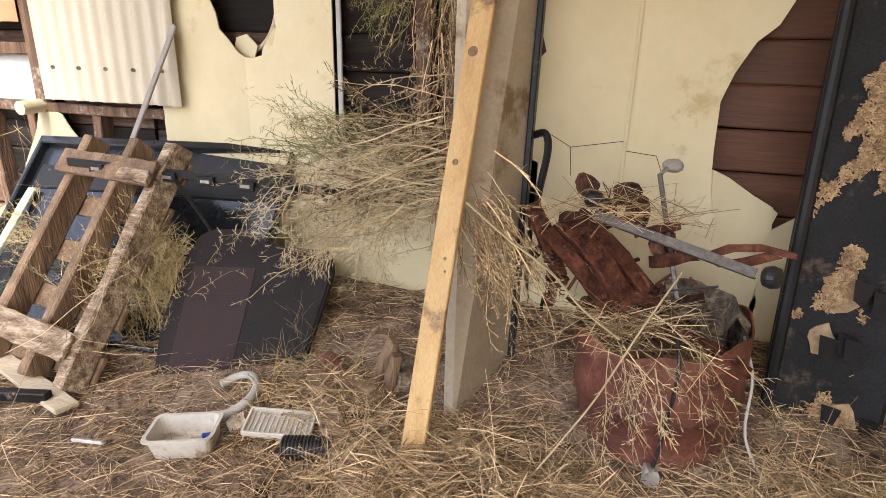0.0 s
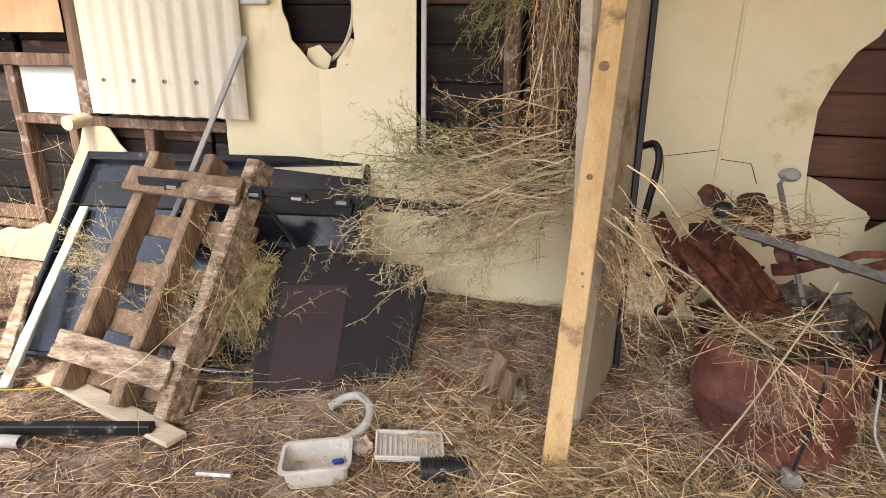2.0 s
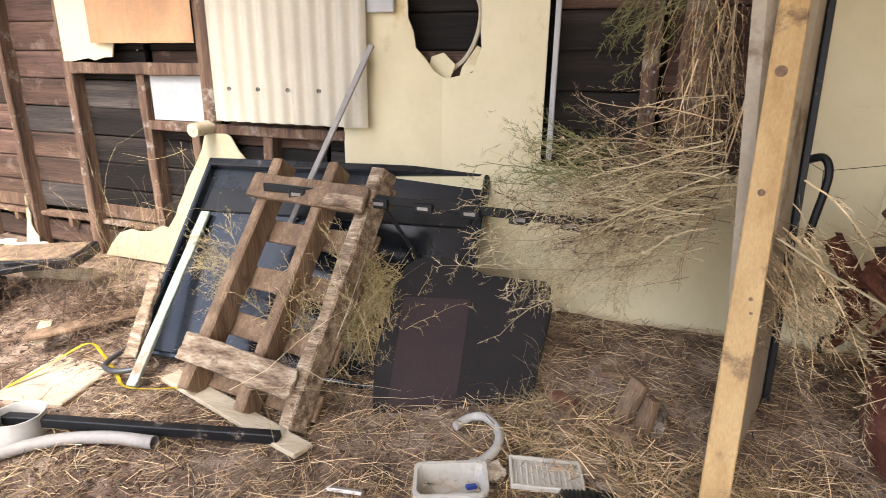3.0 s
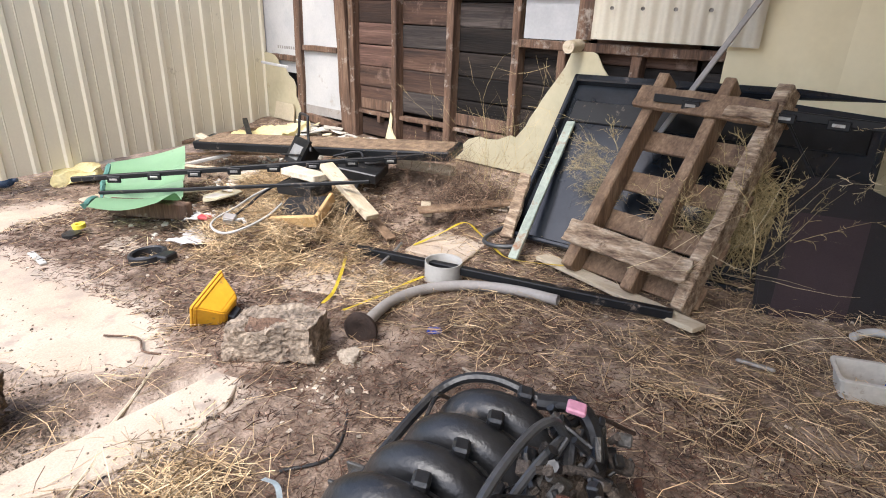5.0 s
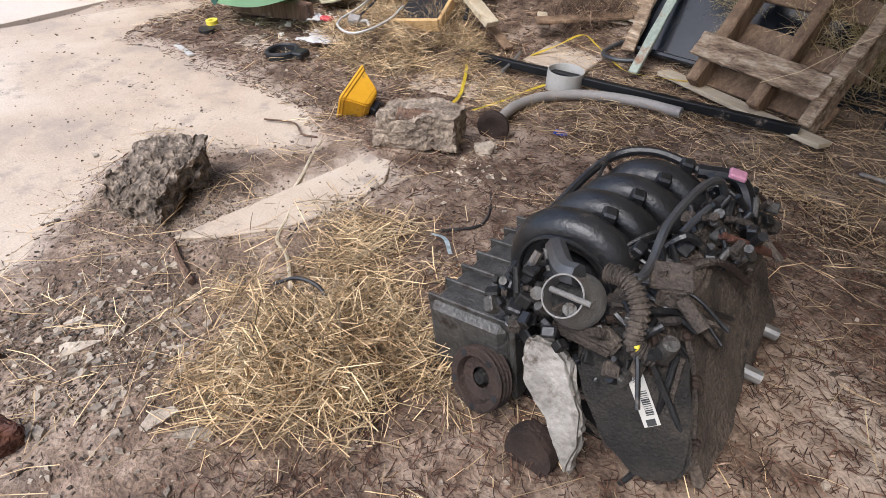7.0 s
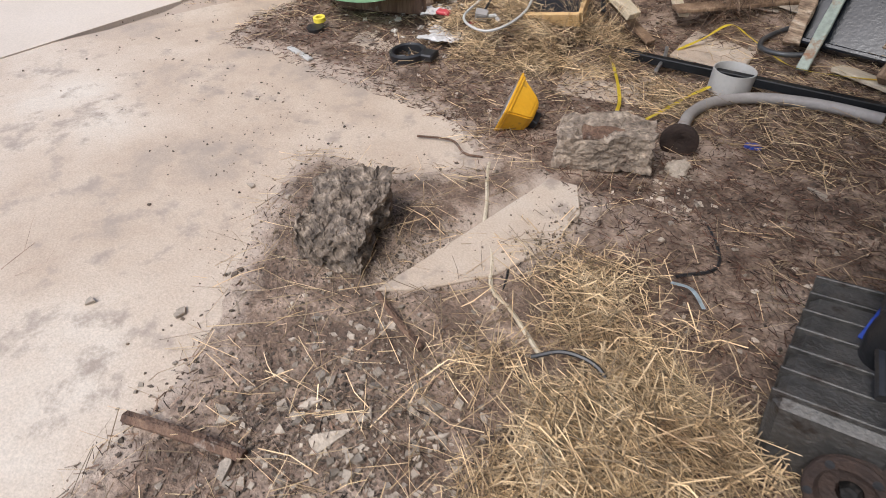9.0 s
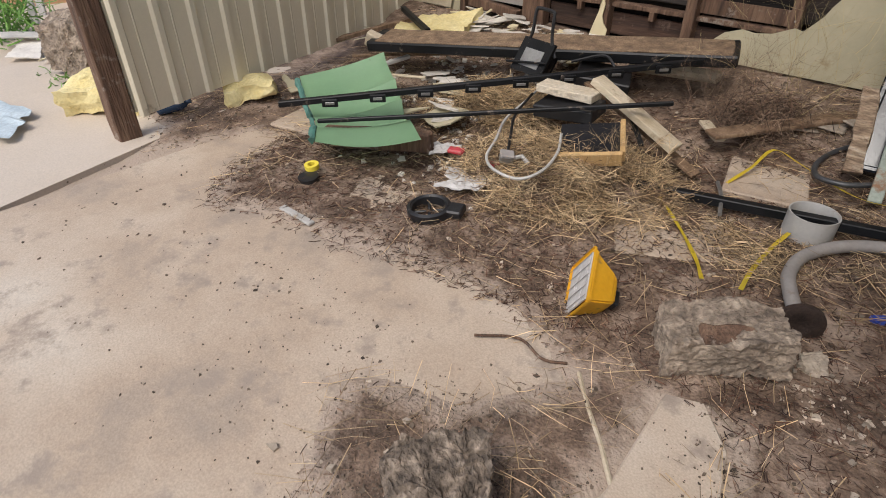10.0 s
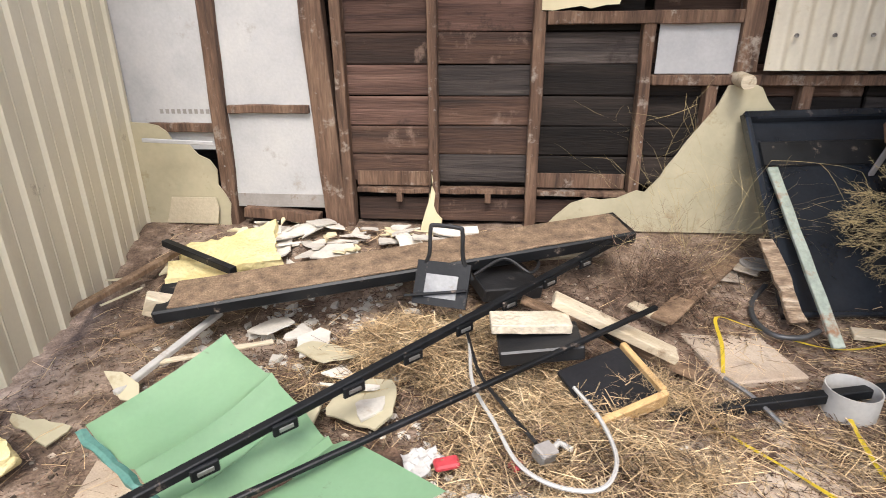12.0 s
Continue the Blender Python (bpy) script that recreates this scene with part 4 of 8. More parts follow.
# ---- drum ----
def drum():
    e = thing("drum", "rusty red steel drum with its top cut off, full of scrap", "drum", at=pose(0.375, 1.885, 0.115, 0, -3, 0))
    prof = [(0.0, 0.0), (0.222, 0.0), (0.23, 0.006), (0.23, 0.02), (0.224, 0.03), (0.23, 0.16), (0.238, 0.175), (0.238, 0.19), (0.232, 0.205), (0.244, 0.395), (0.238, 0.395), (0.226, 0.205), (0.218, 0.03), (0.0, 0.03)]
    bm = bmesh.new()
    lathe(bm, prof, 40)
    for v in bm.verts:
        if v.co.z > 0.3:
            a = math.atan2(v.co.y, v.co.x)
            v.co.z += 0.02 * math.sin(a * 1.0 + 0.6) + 0.012 * math.sin(a * 7)
    rough_up(bm, 0.01, 5)
    part("shell", bm, M["rust"], e, smooth=True)
    # cement lump lining the back
    bm = bmesh.new()
    lathe(bm, [(0.17, 0.02), (0.175, 0.38), (0.2, 0.45), (0.23, 0.4), (0.215, 0.02)], 18, sweep=1.9, start=-0.4)
    rough_up(bm, 0.02, 15)
    part("cement_lining", bm, M["rubble"], e, "crumbling cement stuck inside")
    bm = bmesh.new()
    lathe(bm, [(0.0, 0.3), (0.13, 0.31), (0.222, 0.28)], 18)
    rough_up(bm, 0.05, 9)
    part("fill", bm, M["dirt"], e, "dirt and rubbish in the drum")
    return e


drum()


# ---- engine ----
def engine():
    at = pose(-1.365, 0.035, 0.02, 0, 0, 11) @ Matrix.Diagonal((0.95, 0.95, 0.95, 1))
    e = thing("engine", "grimy car engine with black plastic intake lying on the dirt", "car engine", at=at)

    def p(name, bm, mat, label="", smooth=False, under=None):
        return part(name, bm, M[mat], under or e, label, smooth)

    # block
    bm = bmesh.new()
    box(bm, 0.26, 0.5, 0.26, pose(0.02, 0.04, 0.15), 0.012)
    p("block", bm, "engine_black")
    # sump with cooling ribs
    bm = bmesh.new()
    box(bm, 0.19, 0.4, 0.18, pose(-0.21, -0.07, 0.15, 0, -10, 0), 0.014)
    sump = p("sump", bm, "alu", "ribbed cast aluminium sump")
    for k in range(7):
        bm = bmesh.new()
        box(bm, 0.2, 0.008, 0.18, pose(-0.213, -0.25 + k * 0.06, 0.16, 0, -10, 0), 0.002)
        p("rib", bm, "alu", under=sump)
    bm = bmesh.new()
    box(bm, 0.014, 0.46, 0.22, pose(-0.105, -0.03, 0.18, 0, -10, 0), 0.003)
    p("flange", bm, "alu")
    # cylinder head and dusty cover
    bm = bmesh.new()
    prism(bm, [(0.0, 0.0), (0.24, 0.0), (0.26, 0.05), (0.235, 0.14), (0.14, 0.345), (0.1, 0.36), (0.0, 0.3)], pose(0, -0.21, 0.03) @ Matrix(((1, 0, 0, 0), (0, 0, 1, 0), (0, 1, 0, 0), (0, 0, 0, 1))), 0.52)
    bmesh.ops.bevel(bm, geom=bm.edges[:], offset=0.01, segments=2, affect="EDGES")
    bmesh.ops.subdivide_edges(bm, edges=[x for x in bm.edges if x.calc_length() > 0.05], cuts=12, use_grid_fill=True)
    rough_up(bm, 0.012, 16, 2.0)
    p("cylinder_head", bm, "engine_mud", "dust caked cylinder head", True)
    bm = bmesh.new()
    box(bm, 0.022, 0.56, 0.2, pose(0.235, 0.06, 0.17, 0, -30, 0), 0.006)
    bmesh.ops.subdivide_edges(bm, edges=[x for x in bm.edges if x.calc_length() > 0.05], cuts=10, use_grid_fill=True)
    rough_up(bm, 0.012, 20, 5.0)
    p("head_flange", bm, "engine_mud", "", True)
    for y in (-0.02, 0.14):
        bm = bmesh.new()
        tube(bm, [(0.2, y + 0.1, 0.12), (0.31, y + 0.12, 0.1)], 0.016, 10)
        p("stud_bolt", bm, "steel")
    # timing cover with label
    C = pose(0.11, -0.225, 0.215, 62, 0, 10)
    outline = [(-0.102, 0.051), (-0.103, 0.09), (-0.075, 0.118), (-0.044, 0.132), (0.022, 0.15), (0.055, 0.14), (0.075, 0.108), (0.108, 0.031), (0.136, -0.071), (0.125, -0.105), (0.065, -0.125), (0.01, -0.1), (-0.035, -0.062), (-0.085, 0.007)]
    bm = bmesh.new()
    prism(bm, outline, C @ pose(0, 0, -0.03), 0.072)
    bmesh.ops.bevel(bm, geom=[x for x in bm.edges if len(x.link_faces) == 2 and x.calc_length() > 0.01], offset=0.009, segments=3, affect="EDGES")
    bmesh.ops.triangulate(bm, faces=bm.faces[:])
    bmesh.ops.subdivide_edges(bm, edges=[x for x in bm.edges if x.calc_length() > 0.03], cuts=3)
    rough_up(bm, 0.005, 24, 4.0)
    cover = p("timing_cover", bm, "engine_cover", "black plastic timing cover", True)
    bm = bmesh.new()
    prism(bm, [(x * 1.07 + 0.001, y * 1.07) for x, y in outline], C @ pose(0, 0, -0.035), 0.03)
    bmesh.ops.bevel(bm, geom=bm.edges[:], offset=0.004, segments=1, affect="EDGES")
    rough_up(bm, 0.005, 24, 6.0)
    p("cover_flange", bm, "engine_dust", under=cover)
    for x, y in ((-0.095, 0.1), (-0.03, 0.142), (0.06, 0.146), (0.1, 0.07), (0.135, -0.04), (0.1, -0.125), (0.0, -0.1), (-0.07, -0.03)):
        bm = bmesh.new()
        lathe(bm, [(0, 0.012), (0.006, 0.012), (0.007, 0.006), (0.011, 0.004), (0.012, -0.01)], 8, C @ pose(x, y, 0.0))
        p("cover_bolt", bm, "engine_rust", under=cover)
    bm = bmesh.new()
    box(bm, 0.028, 0.094, 0.001, C @ pose(0.029, 0.021, 0.0465, 0, 0, 36.5), 0)
    lab = p("sticker", bm, "paper", "white barcode sticker", under=cover)
    S = C @ pose(0.029, 0.021, 0.0473, 0, 0, 36.5)
    for k in range(12):
        bm = bmesh.new()
        box(bm, 0.014, rng.choice((0.0012, 0.002, 0.003)), 0.0006, S @ pose(0.003, -0.026 + k * 0.0038, 0))
        p("bar", bm, "ink", under=cover)
    txt = bpy.data.curves.new("lettering", "FONT")
    txt.body, txt.size, txt.extrude = "AFS", 0.015, 0.0003
    txt.materials.append(M["ink"])
    t = new("lettering", txt)
    t.parent = cover
    t.matrix_local = S @ pose(-0.006, 0.047, 0.0005, 0, 0, -90)
    bm = bmesh.new()
    box(bm, 0.016, 0.012, 0.0006, S @ pose(0, -0.04, 0))
    p("mark", bm, "ink", under=cover)
    # engine mount
    bm = bmesh.new()
    prism(bm, [(-0.043, 0.04), (-0.032, 0.085), (-0.006, 0.088), (0.041, 0.075), (0.066, 0.008), (0.112, -0.04), (0.104, -0.085), (0.122, -0.14), (0.108, -0.15), (0.06, -0.094), (0.05, -0.049), (0.007, -0.047), (-0.021, -0.002)], pose(-0.035, -0.27, 0.2, 70, 0, 2), 0.036)
    bmesh.ops.bevel(bm, geom=bm.edges[:], offset=0.009, segments=2, affect="EDGES")
    bmesh.ops.triangulate(bm, faces=bm.faces[:])
    bmesh.ops.subdivide_edges(bm, edges=[x for x in bm.edges if x.calc_length() > 0.02], cuts=3)
    rough_up(bm, 0.009, 28, 7.0)
    p("mount", bm, "mount_alu", "pale cast aluminium mount", True)
    for x in (-0.075, -0.015):
        bm = bmesh.new()
        tube(bm, [(x, -0.27, 0.38), (x + 0.01, -0.3, 0.42)], 0.012, 8)
        p("mount_bolt", bm, "alu")
    # pulley
    P = pose(-0.13, -0.27, 0.13, 72, 0, -14) @ pose(-0.014, -0.01, 0)
    bm = bmesh.new()
    lathe(bm, [(0.022, 0.03), (0.045, 0.034), (0.05, 0.05), (0.066, 0.05), (0.07, 0.046)] + [(0.07 - 0.006 * (k % 2), 0.044 - 0.005 * k) for k in range(8)] + [(0.06, 0.0), (0.0, 0.0)], 36, P)
    pul = p("pulley", bm, "engine_rust", "rusty crank pulley", True)
    bm = bmesh.new()
    lathe(bm, [(0.0, 0.036), (0.014, 0.036), (0.02, 0.02)], 6, P)
    p("hub_bolt", bm, "engine_black", under=pul)
    for k in range(5):
        bm = bmesh.new()
        a = k * 1.2566
        lathe(bm, [(0, 0.051), (0.008, 0.0505), (0.009, 0.046)], 8, P @ pose(0.058 * math.cos(a), 0.058 * math.sin(a), 0))
        p("slot", bm, "black_plastic", under=pul)
    bm = bmesh.new()
    lathe(bm, [(0.0, 0.04), (0.03, 0.04), (0.05, 0.045), (0.055, 0.02), (0.05, 0.0), (0, 0)], 24, pose(0.0, -0.31, 0.06, 80, 0, 0))
    p("pulley", bm, "engine_rust", "", True)
    # intake runners
    for k in range(4):
        y = -0.075 + k * 0.098
        dx = 0.018 * k
        pts = smooth_path([(-0.175 + dx, y, 0.22), (-0.19 + dx, y, 0.31), (-0.165 + dx, y, 0.372), (-0.11 + dx, y + 0.005, 0.397), (-0.045 + dx, y + 0.01, 0.385), (0.0 + dx, y + 0.012, 0.335), (0.02 + dx, y + 0.015, 0.27)], 5)
        bm = bmesh.new()
        tube(bm, pts, 0.042, 16)
        rn = p("intake_runner", bm, "engine_plastic", "curved black plastic intake runner", True)
        for off in (0.046, -0.046):
            bm = bmesh.new()
            tube(bm, [q + Vector((0, off, 0.002)) for q in pts[3:-4]], 0.0045, 6)
            p("seam", bm, "engine_plastic", under=rn)
        bm = bmesh.new()
        tube(bm, [pts[-6] + Vector((0.0, 0, 0.03)), pts[-6] + Vector((0.012, 0.004, 0.066))], 0.011, 10)
        inj = p("injector", bm, "engine_dust", "dusty injector with a black plug", under=rn)
        bm = bmesh.new()
        box(bm, 0.024, 0.03, 0.022, pose(*(pts[-6] + Vector((0.018, 0.006, 0.07))), 12, 20, 10 * k), 0.004)
        p("plug", bm, "engine_plastic", under=rn)
    bm = bmesh.new()
    box(bm, 0.11, 0.4, 0.14, pose(-0.09, 0.07, 0.26), 0.03)
    p("plenum", bm, "engine_plastic", "", True)
    bm = bmesh.new()
    tube(bm, [(0.055, -0.12, 0.37), (0.1, 0.27, 0.37)], 0.013, 10)
    p("fuel_rail", bm, "alu_light", "dirty metal fuel rail", True)
    for k in range(4):
        bm = bmesh.new()
        box(bm, 0.03, 0.03, 0.03, pose(-0.06 + 0.018 * k, -0.03 + k * 0.098, 0.43, 10, 8, 20), 0.005)
        p("clip", bm, "engine_plastic")
    # throttle body
    T = pose(-0.01, -0.27, 0.385, 50, 0, -8) @ pose(-0.011, 0.021, 0)
    bm = bmesh.new()
    lathe(bm, [(0.034, -0.02), (0.034, 0.05), (0.037, 0.05), (0.039, 0.02), (0.047, 0.0), (0.05, -0.03)], 30, T)
    th = p("throttle_body", bm, "alu_light", "dirty cast throttle body", True)
    bm = bmesh.new()
    lathe(bm, [(0.0, 0.012), (0.034, 0.01)], 24, T)
    p("butterfly", bm, "engine_black", under=th)
    bm = bmesh.new()
    tube(bm, [T @ Vector((-0.024, 0, 0.05)), T @ Vector((0.05, 0.012, 0.054))], 0.005, 8)
    p("spindle", bm, "alu_light", under=th)
    bm = bmesh.new()
    prism(bm, [(-0.06, -0.02), (0.05, -0.02), (0.06, 0.015), (0.02, 0.035), (-0.045, 0.032), (-0.065, 0.005)], pose(0.02, -0.25, 0.325, 12, 6, 8), 0.024)
    bmesh.ops.bevel(bm, geom=bm.edges[:], offset=0.006, segments=2, affect="EDGES")
    p("throttle_base", bm, "engine_dust", "", True)
    # ribbed hoses and pipes
    hose = smooth_path([(0.01, -0.2, 0.44), (0.05, -0.21, 0.45), (0.085, -0.23, 0.42), (0.1, -0.255, 0.37), (0.14, -0.25, 0.36)], 8)
    bm = bmesh.new()
    fine = [a.lerp(b, f) for a, b in zip(hose, hose[1:]) for f in (0.0, 0.34, 0.67)]
    tube(bm, fine, 0.014, 10)
    bm.verts.ensure_lookup_table()
    for k, q in enumerate(fine):
        for v in bm.verts[10 * k:10 * k + 10]:
            v.co = q + (v.co - q) * (1.0, 1.25, 1.2, 0.92)[k % 4]
    p("ribbed_hose", bm, "engine_dust", "ribbed dusty breather hose")
    for pts, r, mat in (
            ([(0.02, -0.18, 0.44), (0.06, -0.2, 0.455), (0.06, -0.13, 0.44), (0.05, -0.04, 0.47), (0.06, 0.1, 0.48), (0.08, 0.17, 0.47), (0.1, 0.2, 0.42)], 0.0085, "grey_pipe"),
            ([(0.05, -0.02, 0.37), (0.07, 0.08, 0.41), (0.09, 0.16, 0.43), (0.1, 0.22, 0.42)], 0.008, "grey_pipe"),
            ([(-0.18, -0.2, 0.27), (-0.21, -0.05, 0.3), (-0.21, 0.1, 0.34), (-0.17, 0.24, 0.4), (-0.08, 0.28, 0.43), (0.06, 0.27, 0.42)], 0.011, "engine_plastic"),
            ([(-0.12, -0.26, 0.32), (-0.15, -0.12, 0.33), (-0.16, 0.05, 0.33)], 0.009, "engine_plastic"),
            ([(-0.1, -0.17, 0.42), (-0.05, -0.24, 0.44), (-0.02, -0.25, 0.45)], 0.02, "grey_pipe"),
            ([(0.02, 0.26, 0.43), (0.1, 0.28, 0.43), (0.15, 0.24, 0.39), (0.16, 0.18, 0.37)], 0.016, "engine_plastic"),
            ([(0.16, -0.2, 0.34), (0.17, -0.24, 0.26), (0.18, -0.26, 0.1), (0.16, -0.28, 0.02)], 0.006, "engine_plastic"),
            ([(0.17, -0.2, 0.34), (0.185, -0.24, 0.24), (0.19, -0.25, 0.12)], 0.005, "engine_dust"),
            ([(0.13, 0.05, 0.43), (0.2, 0.1, 0.4), (0.24, 0.2, 0.34), (0.22, 0.3, 0.3)], 0.008, "rust_dark"),
            ([(0.08, 0.1, 0.42), (0.16, 0.14, 0.42), (0.24, 0.12, 0.38)], 0.007, "engine_dust")):
        bm = bmesh.new()
        tube(bm, smooth_path(pts, 6), r, 8)
        p("pipe", bm, mat, "", True)
    # crank case front: brackets, bosses and bolts
    r6 = random.Random(11)
    bm = bmesh.new()
    prism(bm, [(-0.12, 0.0), (0.05, -0.01), (0.07, 0.09), (0.0, 0.14), (-0.1, 0.12)], pose(-0.03, -0.2, 0.2, 50, 0, -6), 0.03)
    bmesh.ops.bevel(bm, geom=bm.edges[:], offset=0.008, segments=2, affect="EDGES")
    br = p("front_bracket", bm, "engine_black", "", True)
    for k in range(9):
        bm = bmesh.new()
        q = Vector((r6.uniform(-0.15, 0.03), r6.uniform(-0.26, -0.18), r6.uniform(0.22, 0.33)))
        lathe(bm, [(0.004, 0.008), (0.005, 0.008), (0.009, 0.007), (0.011, 0.0)], 10, pose(*q, 45, 0, r6.uniform(-30, 30)))
        p("bolt", bm, "steel", under=br)
    for k in range(6):
        bm = bmesh.new()
        y = -0.22 + k * 0.075
        lathe(bm, [(0.006, 0.012), (0.012, 0.012), (0.015, 0.0)], 10, pose(-0.125, y, 0.275, 0, -30, 0))
        p("flange_boss", bm, "alu", under=sump)
    # loom of thin cables over the head
    for k in range(36):
        y0 = r6.uniform(-0.24, 0.2)
        a = Vector((r6.uniform(0.02, 0.12), y0, r6.uniform(0.36, 0.4)))
        b = Vector((r6.uniform(0.1, 0.22), y0 + r6.uniform(-0.05, 0.22), r6.uniform(0.2, 0.38)))
        bm = bmesh.new()
        tube(bm, smooth_path([a, a.lerp(b, 0.4) + Vector((r6.uniform(-0.03, 0.03), r6.uniform(-0.03, 0.03), r6.uniform(0.01, 0.05))), b], 6), r6.uniform(0.003, 0.008), 6)
        p("cable", bm, r6.choice(("engine_plastic", "engine_dust", "engine_rust")))
    # raised ribs and dirt ledges on the head
    for k in range(5):
        bm = bmesh.new()
        beam(bm, (0.13 + 0.02 * k, -0.22, 0.36 - 0.05 * k), (0.13 + 0.02 * k, 0.29, 0.36 - 0.05 * k), 0.014, 0.012, bevel=0.003)
        bmesh.ops.subdivide_edges(bm, edges=[x for x in bm.edges if x.calc_length() > 0.1], cuts=9)
        rough_up(bm, 0.007, 25, k)
        p("head_rib", bm, "engine_dust")
    # blue strap
    bm = bmesh.new()
    beam(bm, (-0.22, -0.04, 0.24), (-0.17, 0.2, 0.35), 0.018, 0.003, bevel=0)
    p("strap", bm, "blue", "blue strap")
    # valve unit and connectors
    r2 = random.Random(3)
    bm = bmesh.new()
    box(bm, 0.07, 0.06, 0.012, pose(0.1, -0.14, 0.44, 8, -6, 20), 0.003)
    box(bm, 0.05, 0.04, 0.05, pose(0.11, -0.145, 0.415, 8, -6, 20), 0.006)
    tube(bm, [(0.085, -0.15, 0.44), (0.084, -0.152, 0.458)], 0.008, 10)
    tube(bm, [(0.115, -0.125, 0.44), (0.115, -0.127, 0.455)], 0.006, 10)
    tube(bm, [(0.13, -0.16, 0.42), (0.18, -0.18, 0.395)], 0.013, 10)
    p("valve_unit", bm, "engine_dust", "dirty metal control valve")
    bm = bmesh.new()
    lathe(bm, [(0, 0.05), (0.014, 0.05), (0.016, 0.04), (0.018, 0.0)], 12, pose(0.14, -0.225, 0.35, 20, 10, 0))
    p("sensor", bm, "alu")
    bm = bmesh.new()
    box(bm, 0.008, 0.012, 0.02, pose(0.105, -0.262, 0.372, 10, 0, 10), 0.002)
    p("tag", bm, "yellow_tape", "small yellow clip")
    bm = bmesh.new()
    box(bm, 0.035, 0.03, 0.012, pose(0.1, 0.24, 0.46, 5, 8, 12), 0.003)
    p("cap", bm, "pink", "faded pink connector")
    for k in range(240):
        zone = r2.random()
        if zone < 0.4:
            q = (r2.uniform(0.05, 0.2), r2.uniform(0.02, 0.3), r2.uniform(0.34, 0.43))
        elif zone < 0.7:
            q = (r2.uniform(-0.16, 0.0), r2.uniform(-0.3, -0.18), r2.uniform(0.3, 0.38))
        else:
            q = (r2.uniform(-0.15, 0.12), r2.uniform(-0.26, -0.2), r2.uniform(0.24, 0.4))
        bm = bmesh.new()
        s = r2.uniform(0.008, 0.03)
        if k % 3:
            box(bm, s, s * r2.uniform(0.6, 1.4), s * r2.uniform(0.5, 1.2), pose(*q, r2.uniform(0, 90), r2.uniform(0, 90), r2.uniform(0, 90)), s * 0.12)
        else:
            tube(bm, [q, (q[0] + r2.uniform(-0.03, 0.03), q[1] + r2.uniform(-0.03, 0.03), q[2] + 0.03)], s * 0.4, 8)
        p("fitting", bm, r2.choice(("engine_plastic", "engine_plastic", "engine_dust", "alu", "engine_black")))
    for k in range(9):
        a = Vector((r2.uniform(-0.16, 0.2), r2.uniform(-0.25, 0.3), 0.38))
        b = a + Vector((r2.uniform(-0.15, 0.15), r2.uniform(-0.2, 0.2), r2.uniform(-0.1, 0.05)))
        bm = bmesh.new()
        tube(bm, smooth_path([a, (a + b) / 2 + Vector((0, 0, 0.04)), b], 6), 0.0045, 6)
        p("cable", bm, "engine_plastic")
    return e


M["engine_cover"] = surface("engine_cover", [(0.008, 0.0075, 0.007), (0.017, 0.015, 0.013), (0.036, 0.031, 0.026)], 7, 0.75, bump=0.6, bscale=160, grain=0.4, stain=(0.05, 0.04, 0.031), stain_scale=7, stain_amount=0.38, spec=0.3)
M["engine_mud"] = surface("engine_mud", [(0.03, 0.022, 0.016), (0.085, 0.064, 0.048), (0.17, 0.13, 0.098)], 9, 0.95, bump=1.0, bscale=110, grain=0.5, stain=(0.022, 0.017, 0.014), stain_scale=9, stain_amount=0.42)
M["mount_alu"] = surface("mount_alu", [(0.16, 0.145, 0.125), (0.38, 0.35, 0.31)], 12, 0.7, bump=0.6, bscale=90, grain=0.3, stain=(0.07, 0.05, 0.035), stain_scale=13, stain_amount=0.52)
M["engine_rust"] = surface("engine_rust", [(0.016, 0.011, 0.009), (0.05, 0.03, 0.021)], 14, 0.8, 0.2, bump=0.5, bscale=120, grain=0.35)
M["engine_black"] = surface("engine_black", [(0.006, 0.0056, 0.0052), (0.015, 0.0138, 0.0125)], 9, 0.6, bump=0.4, bscale=90, grain=0.25, stain=(0.06, 0.048, 0.038), stain_scale=7, stain_amount=0.3, spec=0.3)
M["engine_plastic"] = surface("engine_plastic", [(0.008, 0.0082, 0.009), (0.022, 0.022, 0.023)], 9, 0.36, spec=0.5, bump=0.15, bscale=120, grain=0.25, stain=(0.13, 0.108, 0.088), stain_scale=10, stain_amount=0.32)
M["engine_dust"] = surface("engine_dust", [(0.02, 0.016, 0.013), (0.055, 0.043, 0.034), (0.12, 0.094, 0.073)], 9, 0.95, bump=0.9, bscale=120, grain=0.4)
M["alu_light"] = surface("alu_light", [(0.1, 0.094, 0.085), (0.21, 0.198, 0.18)], 10, 0.6, 0.2, bump=0.3, bscale=120, grain=0.15, stain=(0.15, 0.11, 0.08), stain_scale=11, stain_amount=0.35)
M["grey_pipe"] = surface("grey_pipe", [(0.045, 0.046, 0.048), (0.09, 0.091, 0.093)], 10, 0.4, 0.3, bump=0.1, grain=0.15)
engine()


